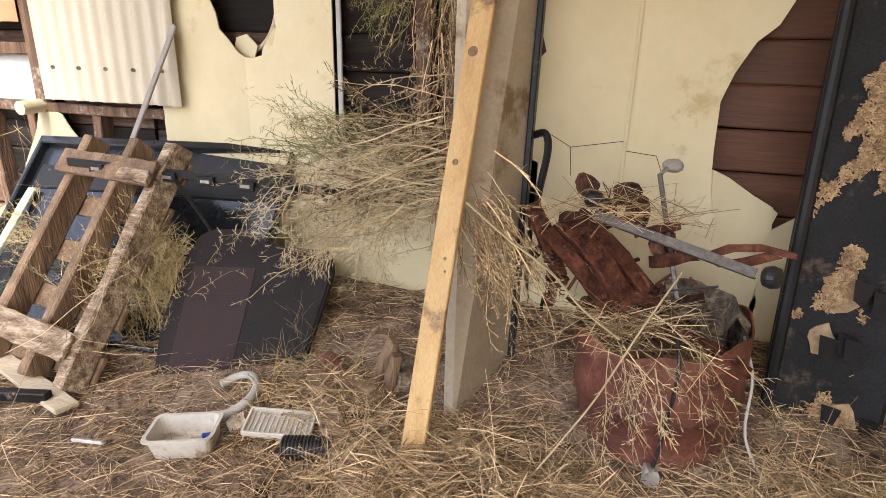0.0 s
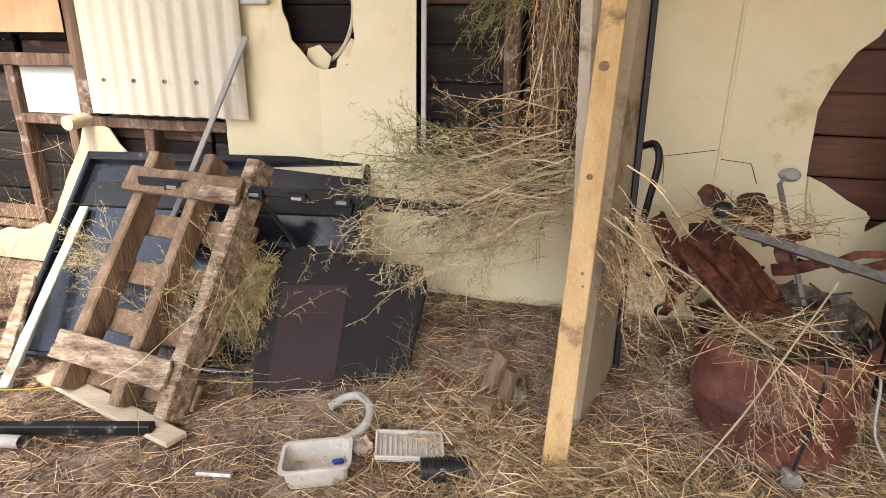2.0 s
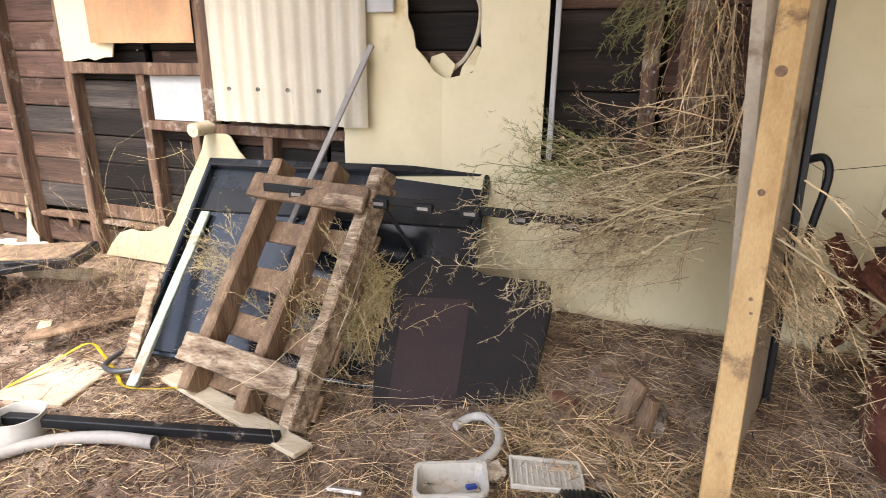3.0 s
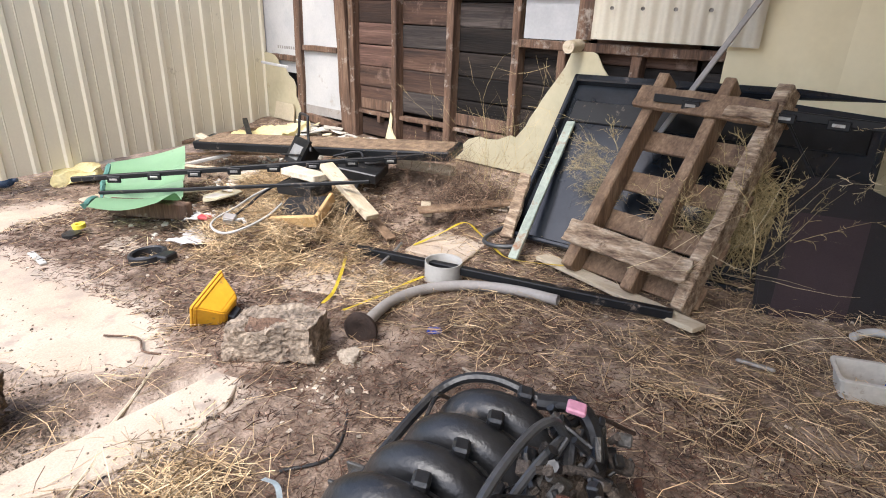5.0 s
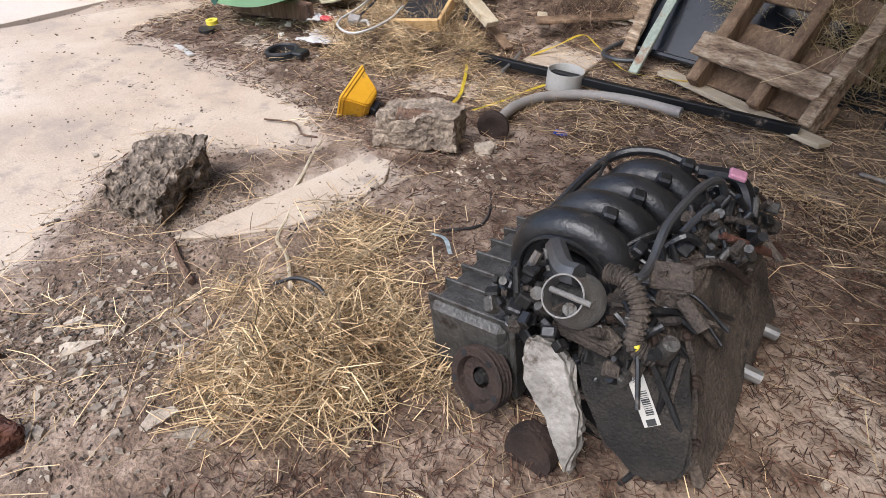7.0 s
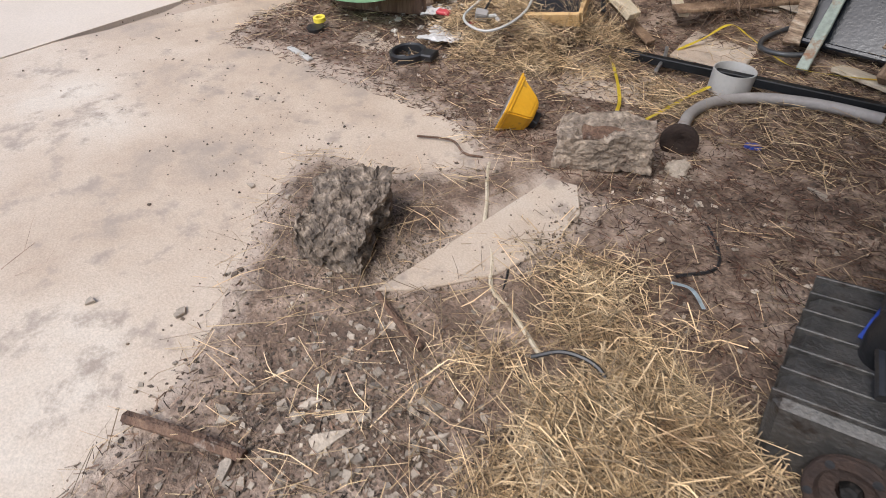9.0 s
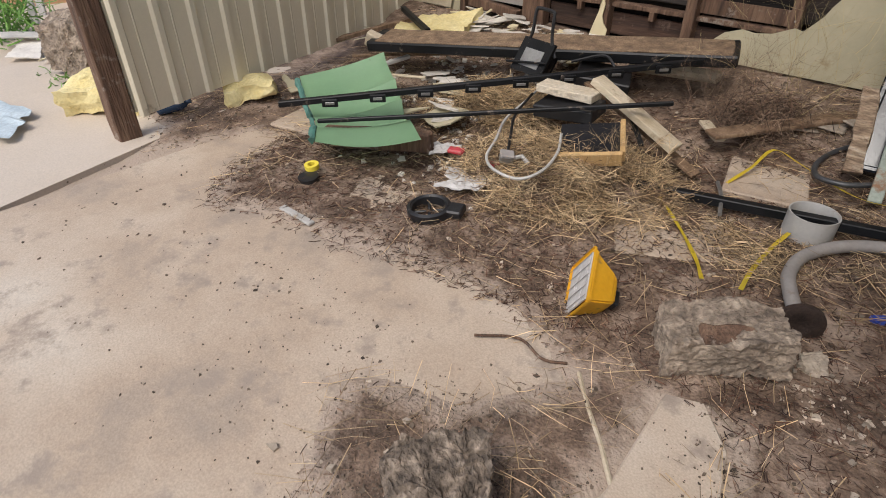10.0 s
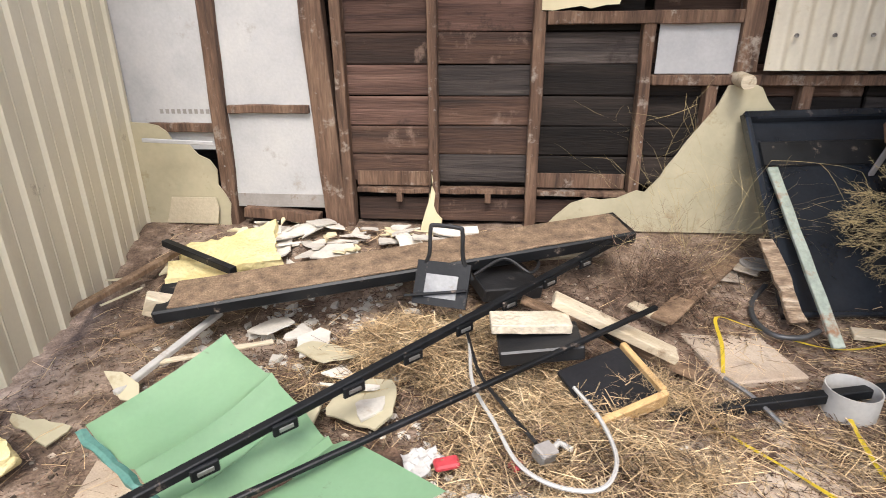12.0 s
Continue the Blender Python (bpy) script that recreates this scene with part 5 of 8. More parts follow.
# ---- left pile ----
def fallen_beam():
    e = thing("fallen_panel", "long black panel caked with dirt fallen across the pile", "fallen panel")
    p0, p1 = Vector((-4.82, 1.42, 0.2)), Vector((-2.98, 1.97, 0.36))
    bm = bmesh.new()
    beam(bm, p0, p1, 0.21, 0.055, up=(0.05, -0.1, 1), bevel=0.008)
    bmesh.ops.subdivide_edges(bm, edges=bm.edges[:], cuts=5, use_grid_fill=True)
    rough_up(bm, 0.004, 9)
    part("body", bm, M["black_metal"], e)
    up = Vector((0.05, -0.1, 1)).normalized()
    bm = bmesh.new()
    beam(bm, p0.lerp(p1, 0.03) + up * 0.029, p0.lerp(p1, 0.985) + up * 0.029, 0.19, 0.01, up=up, bevel=0.003)
    bmesh.ops.subdivide_edges(bm, edges=bm.edges[:], cuts=9, use_grid_fill=True)
    rough_up(bm, 0.006, 22)
    part("dirt_crust", bm, M["chaff"], e, "crust of dirt and chaff")
    bm = bmesh.new()
    beam(bm, p0 + Vector((-0.03, -0.03, 0.02)), p0 + Vector((0.06, 0, -0.02)), 0.06, 0.09, bevel=0.006)
    rough_up(bm, 0.012, 20)
    part("broken_end", bm, M["pale_wood"], e, "broken wooden end")
    return e


fallen_beam()


def green_sheet():
    e = thing("green_sheet", "bent pale green steel roofing sheet lying on the pile", "roofing sheet")
    left = smooth_path([(-4.63, 0.74, 0.17), (-4.43, 0.63, 0.13), (-4.31, 0.57, 0.1), (-4.25, 0.53, 0.06), (-4.2, 0.5, 0.12), (-4.1, 0.41, 0.115)], 6)
    right = smooth_path([(-4.38, 1.08, 0.27), (-4.2, 0.98, 0.2), (-4.09, 0.91, 0.14), (-4.0, 0.85, 0.085), (-3.9, 0.77, 0.165), (-3.64, 0.57, 0.21)], 6)
    bm = bmesh.new()
    rows = []
    n = len(left) - 1
    for i, (a, b) in enumerate(zip(left, right)):
        f = i / n
        ridge = 0.024 * max(0.0, math.cos(2 * math.pi * f * 5)) ** 3 if f < 0.62 else 0.0
        rows.append([bm.verts.new(a.lerp(b, g / 10) + Vector((0, 0, ridge - 0.02 * math.sin(math.pi * g / 10) + 0.006 * math.sin(9 * f + 0.4 * g)))) for g in range(11)])
    for a, b in zip(rows, rows[1:]):
        for j in range(10):
            bm.faces.new((a[j], a[j + 1], b[j + 1], b[j]))
    bmesh.ops.solidify(bm, geom=bm.faces[:], thickness=0.003)
    part("sheet", bm, M["green"], e, smooth=True)
    bm = bmesh.new()
    tube(bm, [q + Vector((-0.012, -0.008, 0.004)) for q in left], 0.014, 6)
    rough_up(bm, 0.012, 30)
    part("torn_edge", bm, M["green_edge"], e, "crumpled darker edge")
    bm = bmesh.new()
    beam(bm, (-4.22, 0.56, 0.06), (-3.78, 0.78, 0.09), 0.06, 0.09, bevel=0.006)
    chop(bm, 4)
    rough_up(bm, 0.008, 12)
    part("bearer", bm, M["stud"], e, "old timber the sheet rests on")
    bm = bmesh.new()
    box(bm, 0.1, 0.1, 0.12, pose(-4.46, 0.84, 0.075, 0, 0, 40), 0.01)
    chop(bm, 3)
    rough_up(bm, 0.008, 12)
    part("bearer", bm, M["stud"], e)
    return e


green_sheet()


def clip_bar(p0, p1, w, d, clips, label, mat="black_metal"):
    e = thing("steel_bar", label, "steel bar")
    p0, p1 = Vector(p0), Vector(p1)
    bm = bmesh.new()
    beam(bm, p0, p1, w, d, bevel=0.003)
    part("bar", bm, M[mat], e)
    side = (p1 - p0).normalized().cross(Vector((0, 0, 1)))
    for k in range(clips):
        q = p0.lerp(p1, 0.12 + 0.78 * k / max(1, clips - 1))
        bm = bmesh.new()
        box(bm, 0.012, 0.07, 0.035, along(q + side * (w / 2 + 0.006), q + side * (w / 2 + 0.006) + Vector((0, 0, 1)), up=(p1 - p0)) @ pose(0, 0, -0.012), 0.003)
        c = part("clip", bm, M[mat], e)
        bm = bmesh.new()
        box(bm, 0.004, 0.04, 0.012, along(q + side * (w / 2 + 0.013), q + side * (w / 2 + 0.013) + Vector((0, 0, 1)), up=(p1 - p0)) @ pose(0, 0, -0.012), 0.001)
        part("slot", bm, M["steel"], c)
    return e


clip_bar((-4.4, 0.456, 0.19), (-3.07, 1.8, 0.35), 0.028, 0.026, 8, "long black steel bar with clips lying over the pile")
clip_bar((-4.21, 0.515, 0.145), (-3.0, 1.33, 0.305), 0.017, 0.017, 0, "thin black steel rod lying over the hay")
clip_bar((-2.99, 1.105, 0.04), (-1.5, 1.39, 0.125), 0.034, 0.034, 0, "black square steel bar lying on the dirt")


def rock(name, label, centre, size, mat, seed, turn=0, detail=3, rough=0.22, rounding=0.32, tip=0.0):
    """A broken lump: a block with eased or sharp corners, crumbled at four sizes."""
    bm = bmesh.new()
    bmesh.ops.create_cube(bm, size=1)
    big = size[0] > 0.2
    bmesh.ops.subdivide_edges(bm, edges=bm.edges[:], cuts=44 if big else 7, use_grid_fill=True)
    for v in bm.verts:
        v.co = v.co.lerp(v.co.normalized() * 0.62, rounding)
    bm.transform(Matrix.Diagonal((*size, 1)))
    s = (size[0] * size[1] * size[2]) ** (1 / 3)
    for v in bm.verts:
        q = v.co / s
        d = noise.noise_vector(q * 1.6 + Vector((seed, 0, 0))) * rough * 1.1
        d += noise.noise_vector(q * 5 + Vector((0, seed, 0))) * rough * 0.5
        if big:
            d += noise.noise_vector(q * 11 + Vector((seed, seed, 0))) * rough * 0.3
            pit = noise.noise(q * 22 + Vector((seed, 0, seed)))
            d -= q.normalized() * rough * 0.45 * max(0.0, pit - 0.12)
            d += noise.noise_vector(q * 34 + Vector((seed, 0, seed))) * rough * 0.13
        v.co += d * s
        v.co.z += tip * (v.co.x / size[0] + 0.5)
    lo = min(v.co.z for v in bm.verts)
    bm.transform(pose(0, 0, -lo))
    ob = mesh_ob(name, bm, M[mat])
    ob.matrix_world = pose(*centre, 0, 0, turn)
    return tagged(ob, label, "rubble")


blk = rock("concrete_block", "broken block of rough concrete with a brick face", (-2.42, 0.395, 0.012), (0.3, 0.165, 0.13), "rubble_pale", 3, 33, rough=0.1, rounding=0.1, tip=0.03)
bm = bmesh.new()
box(bm, 0.13, 0.05, 0.02, pose(-0.01, -0.05, 0.135, 24, 0, 3), 0.004)
bmesh.ops.subdivide_edges(bm, edges=bm.edges[:], cuts=3, use_grid_fill=True)
rough_up(bm, 0.008, 30)
part("brick_face", bm, M["stud"], blk, "dark brick face set in the block")
rock("rubble_lump", "crumbling grey lump of aggregate on the slab", (-2.65, -0.44, -0.015), (0.27, 0.18, 0.1), "rubble", 9, 124, rough=0.2, rounding=0.3, tip=0.03)
rock("stone", "small pale stone on the dirt", (-2.22, 0.53, 0.0), (0.06, 0.055, 0.045), "chip", 5, 10)


def flood_lamp():
    e = thing("work_lamp", "yellow plastic work floodlight lying face away on the dirt", "work lamp", at=pose(-2.79, 0.37, 0.075, 0, 0, 0))
    L = along((0, 0, 0), (-0.78, -0.5, 0.36)) @ pose(0, 0, 0, 0, 0, -22)
    bm = bmesh.new()
    rings = [[bm.verts.new(L @ Vector((sx * w, sy * h, z))) for sx, sy in ((-1, -1), (1, -1), (1, 1), (-1, 1))] for w, h, z in ((0.095, 0.075, 0.03), (0.095, 0.075, 0.018), (0.085, 0.066, 0.015), (0.05, 0.045, -0.06), (0.035, 0.035, -0.075))]
    for a, b in zip(rings, rings[1:]):
        for j in range(4):
            bm.faces.new((a[j], a[(j + 1) % 4], b[(j + 1) % 4], b[j]))
    bm.faces.new(rings[-1][::-1])
    bmesh.ops.bevel(bm, geom=bm.edges[:], offset=0.005, segments=2, affect="EDGES")
    part("housing", bm, M["yellow_plastic"], e)
    bm = bmesh.new()
    box(bm, 0.16, 0.12, 0.004, L @ pose(0, 0, 0.026))
    part("glass", bm, M["film"], e, "dusty front glass")
    for i in range(5):
        bm = bmesh.new()
        beam(bm, L @ Vector((-0.07 + i * 0.035, -0.065, 0.032)), L @ Vector((-0.07 + i * 0.035, 0.065, 0.032)), 0.0016, 0.0016, bevel=0)
        part("guard_wire", bm, M["steel"], e)
    bm = bmesh.new()
    box(bm, 0.05, 0.04, 0.03, L @ pose(0.0, -0.01, -0.085), 0.004)
    part("terminal_box", bm, M["black_plastic"], e)
    return e


flood_lamp()


def floor_hose():
    e = thing("standpipe", "grey bent pipe with a round rusty flange, lying on the dirt", "pipe")
    pts = smooth_path([(-2.3, 0.66, 0.06), (-2.345, 0.77, 0.055), (-2.375, 0.88, 0.05), (-2.36, 1.02, 0.05), (-2.26, 1.165, 0.055), (-2.08, 1.245, 0.07), (-1.885, 1.27, 0.085)], 8)
    bm = bmesh.new()
    tube(bm, pts, 0.021, 12, closed=False)
    part("tube", bm, M["grey_hose"], e, smooth=True)
    bm = bmesh.new()
    lathe(bm, [(0.0, 0.0), (0.02, 0.0), (0.03, -0.006), (0.055, -0.004), (0.062, 0.0), (0.062, 0.012), (0.03, 0.02), (0.022, 0.05)], 24, along((-2.285, 0.63, 0.062), (-2.345, 0.78, 0.06)))
    part("flange", bm, M["engine_rust"], e, "rusty round flange", True)
    return e


floor_hose()


def pipe_ring():
    e = thing("pipe_offcut", "short offcut of white plastic pipe standing on end", "pipe offcut", at=(-2.4, 1.2, 0.005))
    bm = bmesh.new()
    lathe(bm, [(0.076, 0.0), (0.08, 0.0), (0.08, 0.105), (0.076, 0.105), (0.074, 0.1), (0.074, 0.005), (0.076, 0.0)], 32)
    part("ring", bm, M["pvc"], e, smooth=True)
    return e


pipe_ring()


# ---- small things by the right wall ----
def stick(name, label, p0, p1, w, d, mat, category="stick", up=(0, 0, 1), rough=0.0, bevel=0.003, part_name="bar"):
    e = thing(name, label, category)
    bm = bmesh.new()
    beam(bm, p0, p1, w, d, up=up, bevel=bevel)
    if rough:
        bmesh.ops.subdivide_edges(bm, edges=[x for x in bm.edges if x.calc_length() > 0.1], cuts=7)
        rough_up(bm, rough, 18, p0[0])
    part(part_name, bm, M[mat], e)
    return e


rail_bar = clip_bar((-1.9, 1.925, 0.785), (-0.6, 1.935, 0.765), 0.012, 0.032, 7, "black notched steel rail resting on the pallet and the weeds")
bm = bmesh.new()
beam(bm, (-1.41, 1.94, 0.77), (-1.27, 1.96, 0.56), 0.02, 0.01)
part("brace", bm, M["black_metal"], rail_bar)
stick("steel_angle", "grey galvanised steel angle leaning on the wall", (-2.0, 2.1, 0.45), (-1.585, 2.24, 1.31), 0.024, 0.012, "grey_hose", "steel angle", up=(0, -1, 0))
stick("teal_stick", "old timber stick with flaking teal paint leaning on the panel", (-2.265, 1.52, 0.06), (-2.36, 2.1, 0.6), 0.045, 0.018, "teal_paint", up=(0, -1, 1), rough=0.004)
stick("rotten_board", "short rotten board leaning on the panel rim", (-2.37, 1.62, 0.11), (-2.44, 1.86, 0.36), 0.06, 0.025, "rotten", "board", up=(0, -1, 1), rough=0.012)
stick("fence_board", "pale grey board lying on the dirt", (-2.17, 1.62, 0.075), (-1.4, 1.37, 0.115), 0.075, 0.018, "pale_wood", "board", rough=0.004)
stick("lath", "pale board lying on the straw", (0.692, 1.709, 0.155), (1.039, 1.887, 0.16), 0.06, 0.02, "pale_wood", "board", rough=0.003)
stick("old_post", "split weathered fence post lying in the straw", (-0.7, 1.72, 0.15), (-0.32, 1.27, 0.12), 0.07, 0.05, "rotten", "post", rough=0.012)
stick("dark_offcut", "dark flat offcut pressed in the dirt", (-0.615, 1.28, 0.105), (-0.565, 1.17, 0.105), 0.04, 0.012, "black_metal", "offcut")
stick("timber_offcut", "short timber offcut in the litter", (-0.68, 1.74, 0.19), (-0.47, 1.69, 0.18), 0.055, 0.05, "timber", "offcut", rough=0.008)
stick("timber_offcut", "short timber offcut standing in the litter", (-0.52, 1.8, 0.15), (-0.47, 1.84, 0.3), 0.06, 0.03, "timber", "offcut", rough=0.006)
stick("timber_offcut", "flat timber offcut by the wall", (-0.6, 1.98, 0.24), (-0.42, 2.02, 0.23), 0.07, 0.02, "timber", "offcut", rough=0.006)
stick("timber_offcut", "reddish timber offcut by the wall", (-0.73, 1.83, 0.2), (-0.66, 1.77, 0.2), 0.05, 0.03, "rust", "offcut", rough=0.006)
stick("timber_offcut", "thick weathered offcut lying on the litter", (-0.64, 1.72, 0.19), (-0.45, 1.7, 0.17), 0.05, 0.045, "timber", "offcut", rough=0.008)
stick("timber_offcut", "small block of timber standing on end", (-0.455, 1.75, 0.15), (-0.43, 1.77, 0.29), 0.045, 0.03, "timber", "offcut", rough=0.006)
rock("stone", "pale broken stone by the white pipe", (-0.835, 1.475, 0.11), (0.055, 0.05, 0.04), "chip", 2, 30)
rock("stone", "rough grey stone among the litter", (-0.42, 1.8, 0.16), (0.08, 0.07, 0.07), "rubble", 12, 60)
stick("soffit_strip", "long wall foot beam lying behind the drum", (-0.08, 2.24, 0.27), (0.2, 2.24, 0.28), 0.06, 0.07, "timber", "beam", rough=0.006)


def tub():
    e = thing("plastic_tub", "empty whitish plastic food tub full of dirt specks", "tub", at=pose(-0.92, 1.355, 0.108, 3, -3, 20))
    bm = bmesh.new()
    levels = [(0.082, 0.05, 0.0), (0.092, 0.058, 0.062), (0.1, 0.066, 0.064), (0.1, 0.066, 0.07), (0.09, 0.056, 0.07), (0.08, 0.048, 0.004)]
    rings = []
    for w, h, z in levels:
        ring = []
        for cx, cy, a0 in ((1, 1, 0), (-1, 1, 90), (-1, -1, 180), (1, -1, 270)):
            for k in range(4):
                a = radians(a0 + 30 * k)
                ring.append(bm.verts.new((cx * (w - 0.02) + 0.02 * math.cos(a), cy * (h - 0.02) + 0.02 * math.sin(a), z)))
        rings.append(ring)
    for a, b in zip(rings, rings[1:]):
        for j in range(16):
            bm.faces.new((a[j], a[(j + 1) % 16], b[(j + 1) % 16], b[j]))
    bm.faces.new(rings[0][::-1])
    bm.faces.new(rings[-1])
    part("body", bm, M["dirty_plastic"], e)
    bm = bmesh.new()
    box(bm, 0.035, 0.016, 0.012, pose(0.055, 0.02, 0.02, 0, 20, 30), 0.003)
    part("scrap", bm, M["blue"], e, "bit of blue plastic inside")
    return e


tub()


def tray():
    e = thing("vent_tray", "dirty white ribbed plastic tray lying on the dirt", "tray", at=pose(-0.69, 1.485, 0.15, 6, 4, 18))
    bm = bmesh.new()
    box(bm, 0.2, 0.11, 0.01, pose(0, 0, 0), 0.004)
    part("base", bm, M["dirty_plastic"], e)
    for sx, sy, w, h in ((0, -0.052, 0.2, 0.008), (0, 0.052, 0.2, 0.008), (-0.097, 0, 0.008, 0.1), (0.097, 0, 0.008, 0.1)):
        bm = bmesh.new()
        box(bm, w, h, 0.014, pose(sx, sy, 0.008), 0.002)
        part("rim", bm, M["dirty_plastic"], e)
    for k in range(12):
        bm = bmesh.new()
        box(bm, 0.005, 0.085, 0.004, pose(-0.083 + k * 0.015, 0, 0.007), 0.001)
        part("rib", bm, M["dirty_plastic"], e)
    return e


tray()


def corrugated_pipe():
    e = thing("corrugated_pipe", "short black corrugated plastic pipe under the tray", "pipe")
    a, b = Vector((-0.635, 1.41, 0.135)), Vector((-0.5, 1.455, 0.135))
    prof = []
    for k in range(14):
        prof += [(0.034, k * 0.0105), (0.038, k * 0.0105 + 0.003), (0.038, k * 0.0105 + 0.006), (0.034, k * 0.0105 + 0.008)]
    bm = bmesh.new()
    lathe(bm, prof + [(0.03, prof[-1][1]), (0.03, 0.0), prof[0]], 24, along(a, b))
    part("tube", bm, M["black_plastic"], e)
    return e


corrugated_pipe()


def bent_pipe(name, label, pts, r, mat, category="pipe", n=10):
    e = thing(name, label, category)
    bm = bmesh.new()
    tube(bm, smooth_path(pts, 7), r, n, closed=True)
    part("tube", bm, M[mat], e, smooth=True)
    return e


bent_pipe("waste_pipe", "bent white plastic waste pipe on the dirt", [(-1.0, 1.61, 0.15), (-0.97, 1.655, 0.16), (-0.92, 1.665, 0.17), (-0.865, 1.62, 0.17), (-0.845, 1.55, 0.165), (-0.87, 1.49, 0.15), (-0.905, 1.47, 0.14)], 0.014, "pvc")
bent_pipe("black_hose", "coiled black hose by the leaning panel", [(-2.38, 1.9, 0.14), (-2.47, 1.8, 0.1), (-2.5, 1.68, 0.08), (-2.47, 1.58, 0.075), (-2.38, 1.56, 0.08), (-2.3, 1.6, 0.09)], 0.011, "grey_pipe", "hose")
bent_pipe("cable", "thin black cable lying on the slab", [(-2.2, -0.3, 0.015), (-2.28, -0.18, 0.012), (-2.37, -0.07, 0.012), (-2.43, 0.06, 0.012), (-2.39, 0.2, 0.012), (-2.31, 0.28, 0.014), (-2.15, 0.4, 0.02), (-2.02, 0.35, 0.03), (-1.9, 0.2, 0.04), (-1.95, 0.08, 0.04)], 0.0045, "black_plastic", "cable", 6)
bent_pipe("cable", "curl of black cable in the straw", [(-2.0, -0.42, 0.09), (-1.95, -0.38, 0.12), (-1.88, -0.36, 0.12), (-1.82, -0.38, 0.09)], 0.005, "black_plastic", "cable", 6)
bent_pipe("dry_root", "long pale dry root lying on the slab", [(-2.66, 0.12, 0.012), (-2.6, 0.05, 0.014), (-2.51, -0.04, 0.014), (-2.42, -0.14, 0.014), (-2.33, -0.2, 0.016), (-2.24, -0.29, 0.018), (-2.15, -0.31, 0.02), (-2.0, -0.38, 0.05)], 0.006, "pale_wood", "root", 6)
bent_pipe("dry_stick", "thin brown stick on the slab", [(-2.95, 0.05, 0.01), (-2.85, 0.12, 0.012), (-2.76, 0.1, 0.01), (-2.7, 0.13, 0.01)], 0.004, "stud", "stick", 6)
bent_pipe("dry_stick", "broken stick in the rubble", [(-2.41, -0.52, 0.025), (-2.31, -0.54, 0.03), (-2.21, -0.55, 0.025)], 0.009, "stud", "stick", 6)
bent_pipe("dry_stick", "dark rotten stick on the slab edge", [(-2.47, -1.11, 0.02), (-2.35, -1.04, 0.03), (-2.23, -0.97, 0.025)], 0.014, "stud", "stick", 6)
bent_pipe("wall_pipe", "short cream pipe stub poking from the wall", [(-2.48, 2.36, 0.955), (-2.48, 2.2, 0.945)], 0.032, "pale_wood", "pipe", 16)


# ---- scrap in the drum ----
def channel(bm, p0, p1, w, lip, up, thick=0.003, taper=1.0):
    """A folded U section bar from p0 to p1: web w wide, two lips."""
    p0, p1 = Vector(p0), Vector(p1)
    m = along(p0, p1, up)
    ln = (p1 - p0).length
    n = 10
    rows = []
    for i in range(n + 1):
        f = i / n
        k = 1 + (taper - 1) * f
        bow = 0.02 * math.sin(math.pi * f)
        rows.append([bm.verts.new(m @ Vector((x * w * k, y * lip * k + bow, ln * f))) for x, y in ((-0.5, 1), (-0.5, 0.1), (-0.42, 0), (0.42, 0), (0.5, 0.1), (0.5, 1))])
    for a, b in zip(rows, rows[1:]):
        for j in range(5):
            bm.faces.new((a[j], a[j + 1], b[j + 1], b[j]))
    bmesh.ops.solidify(bm, geom=bm.faces[:], thickness=thick)
    return bm


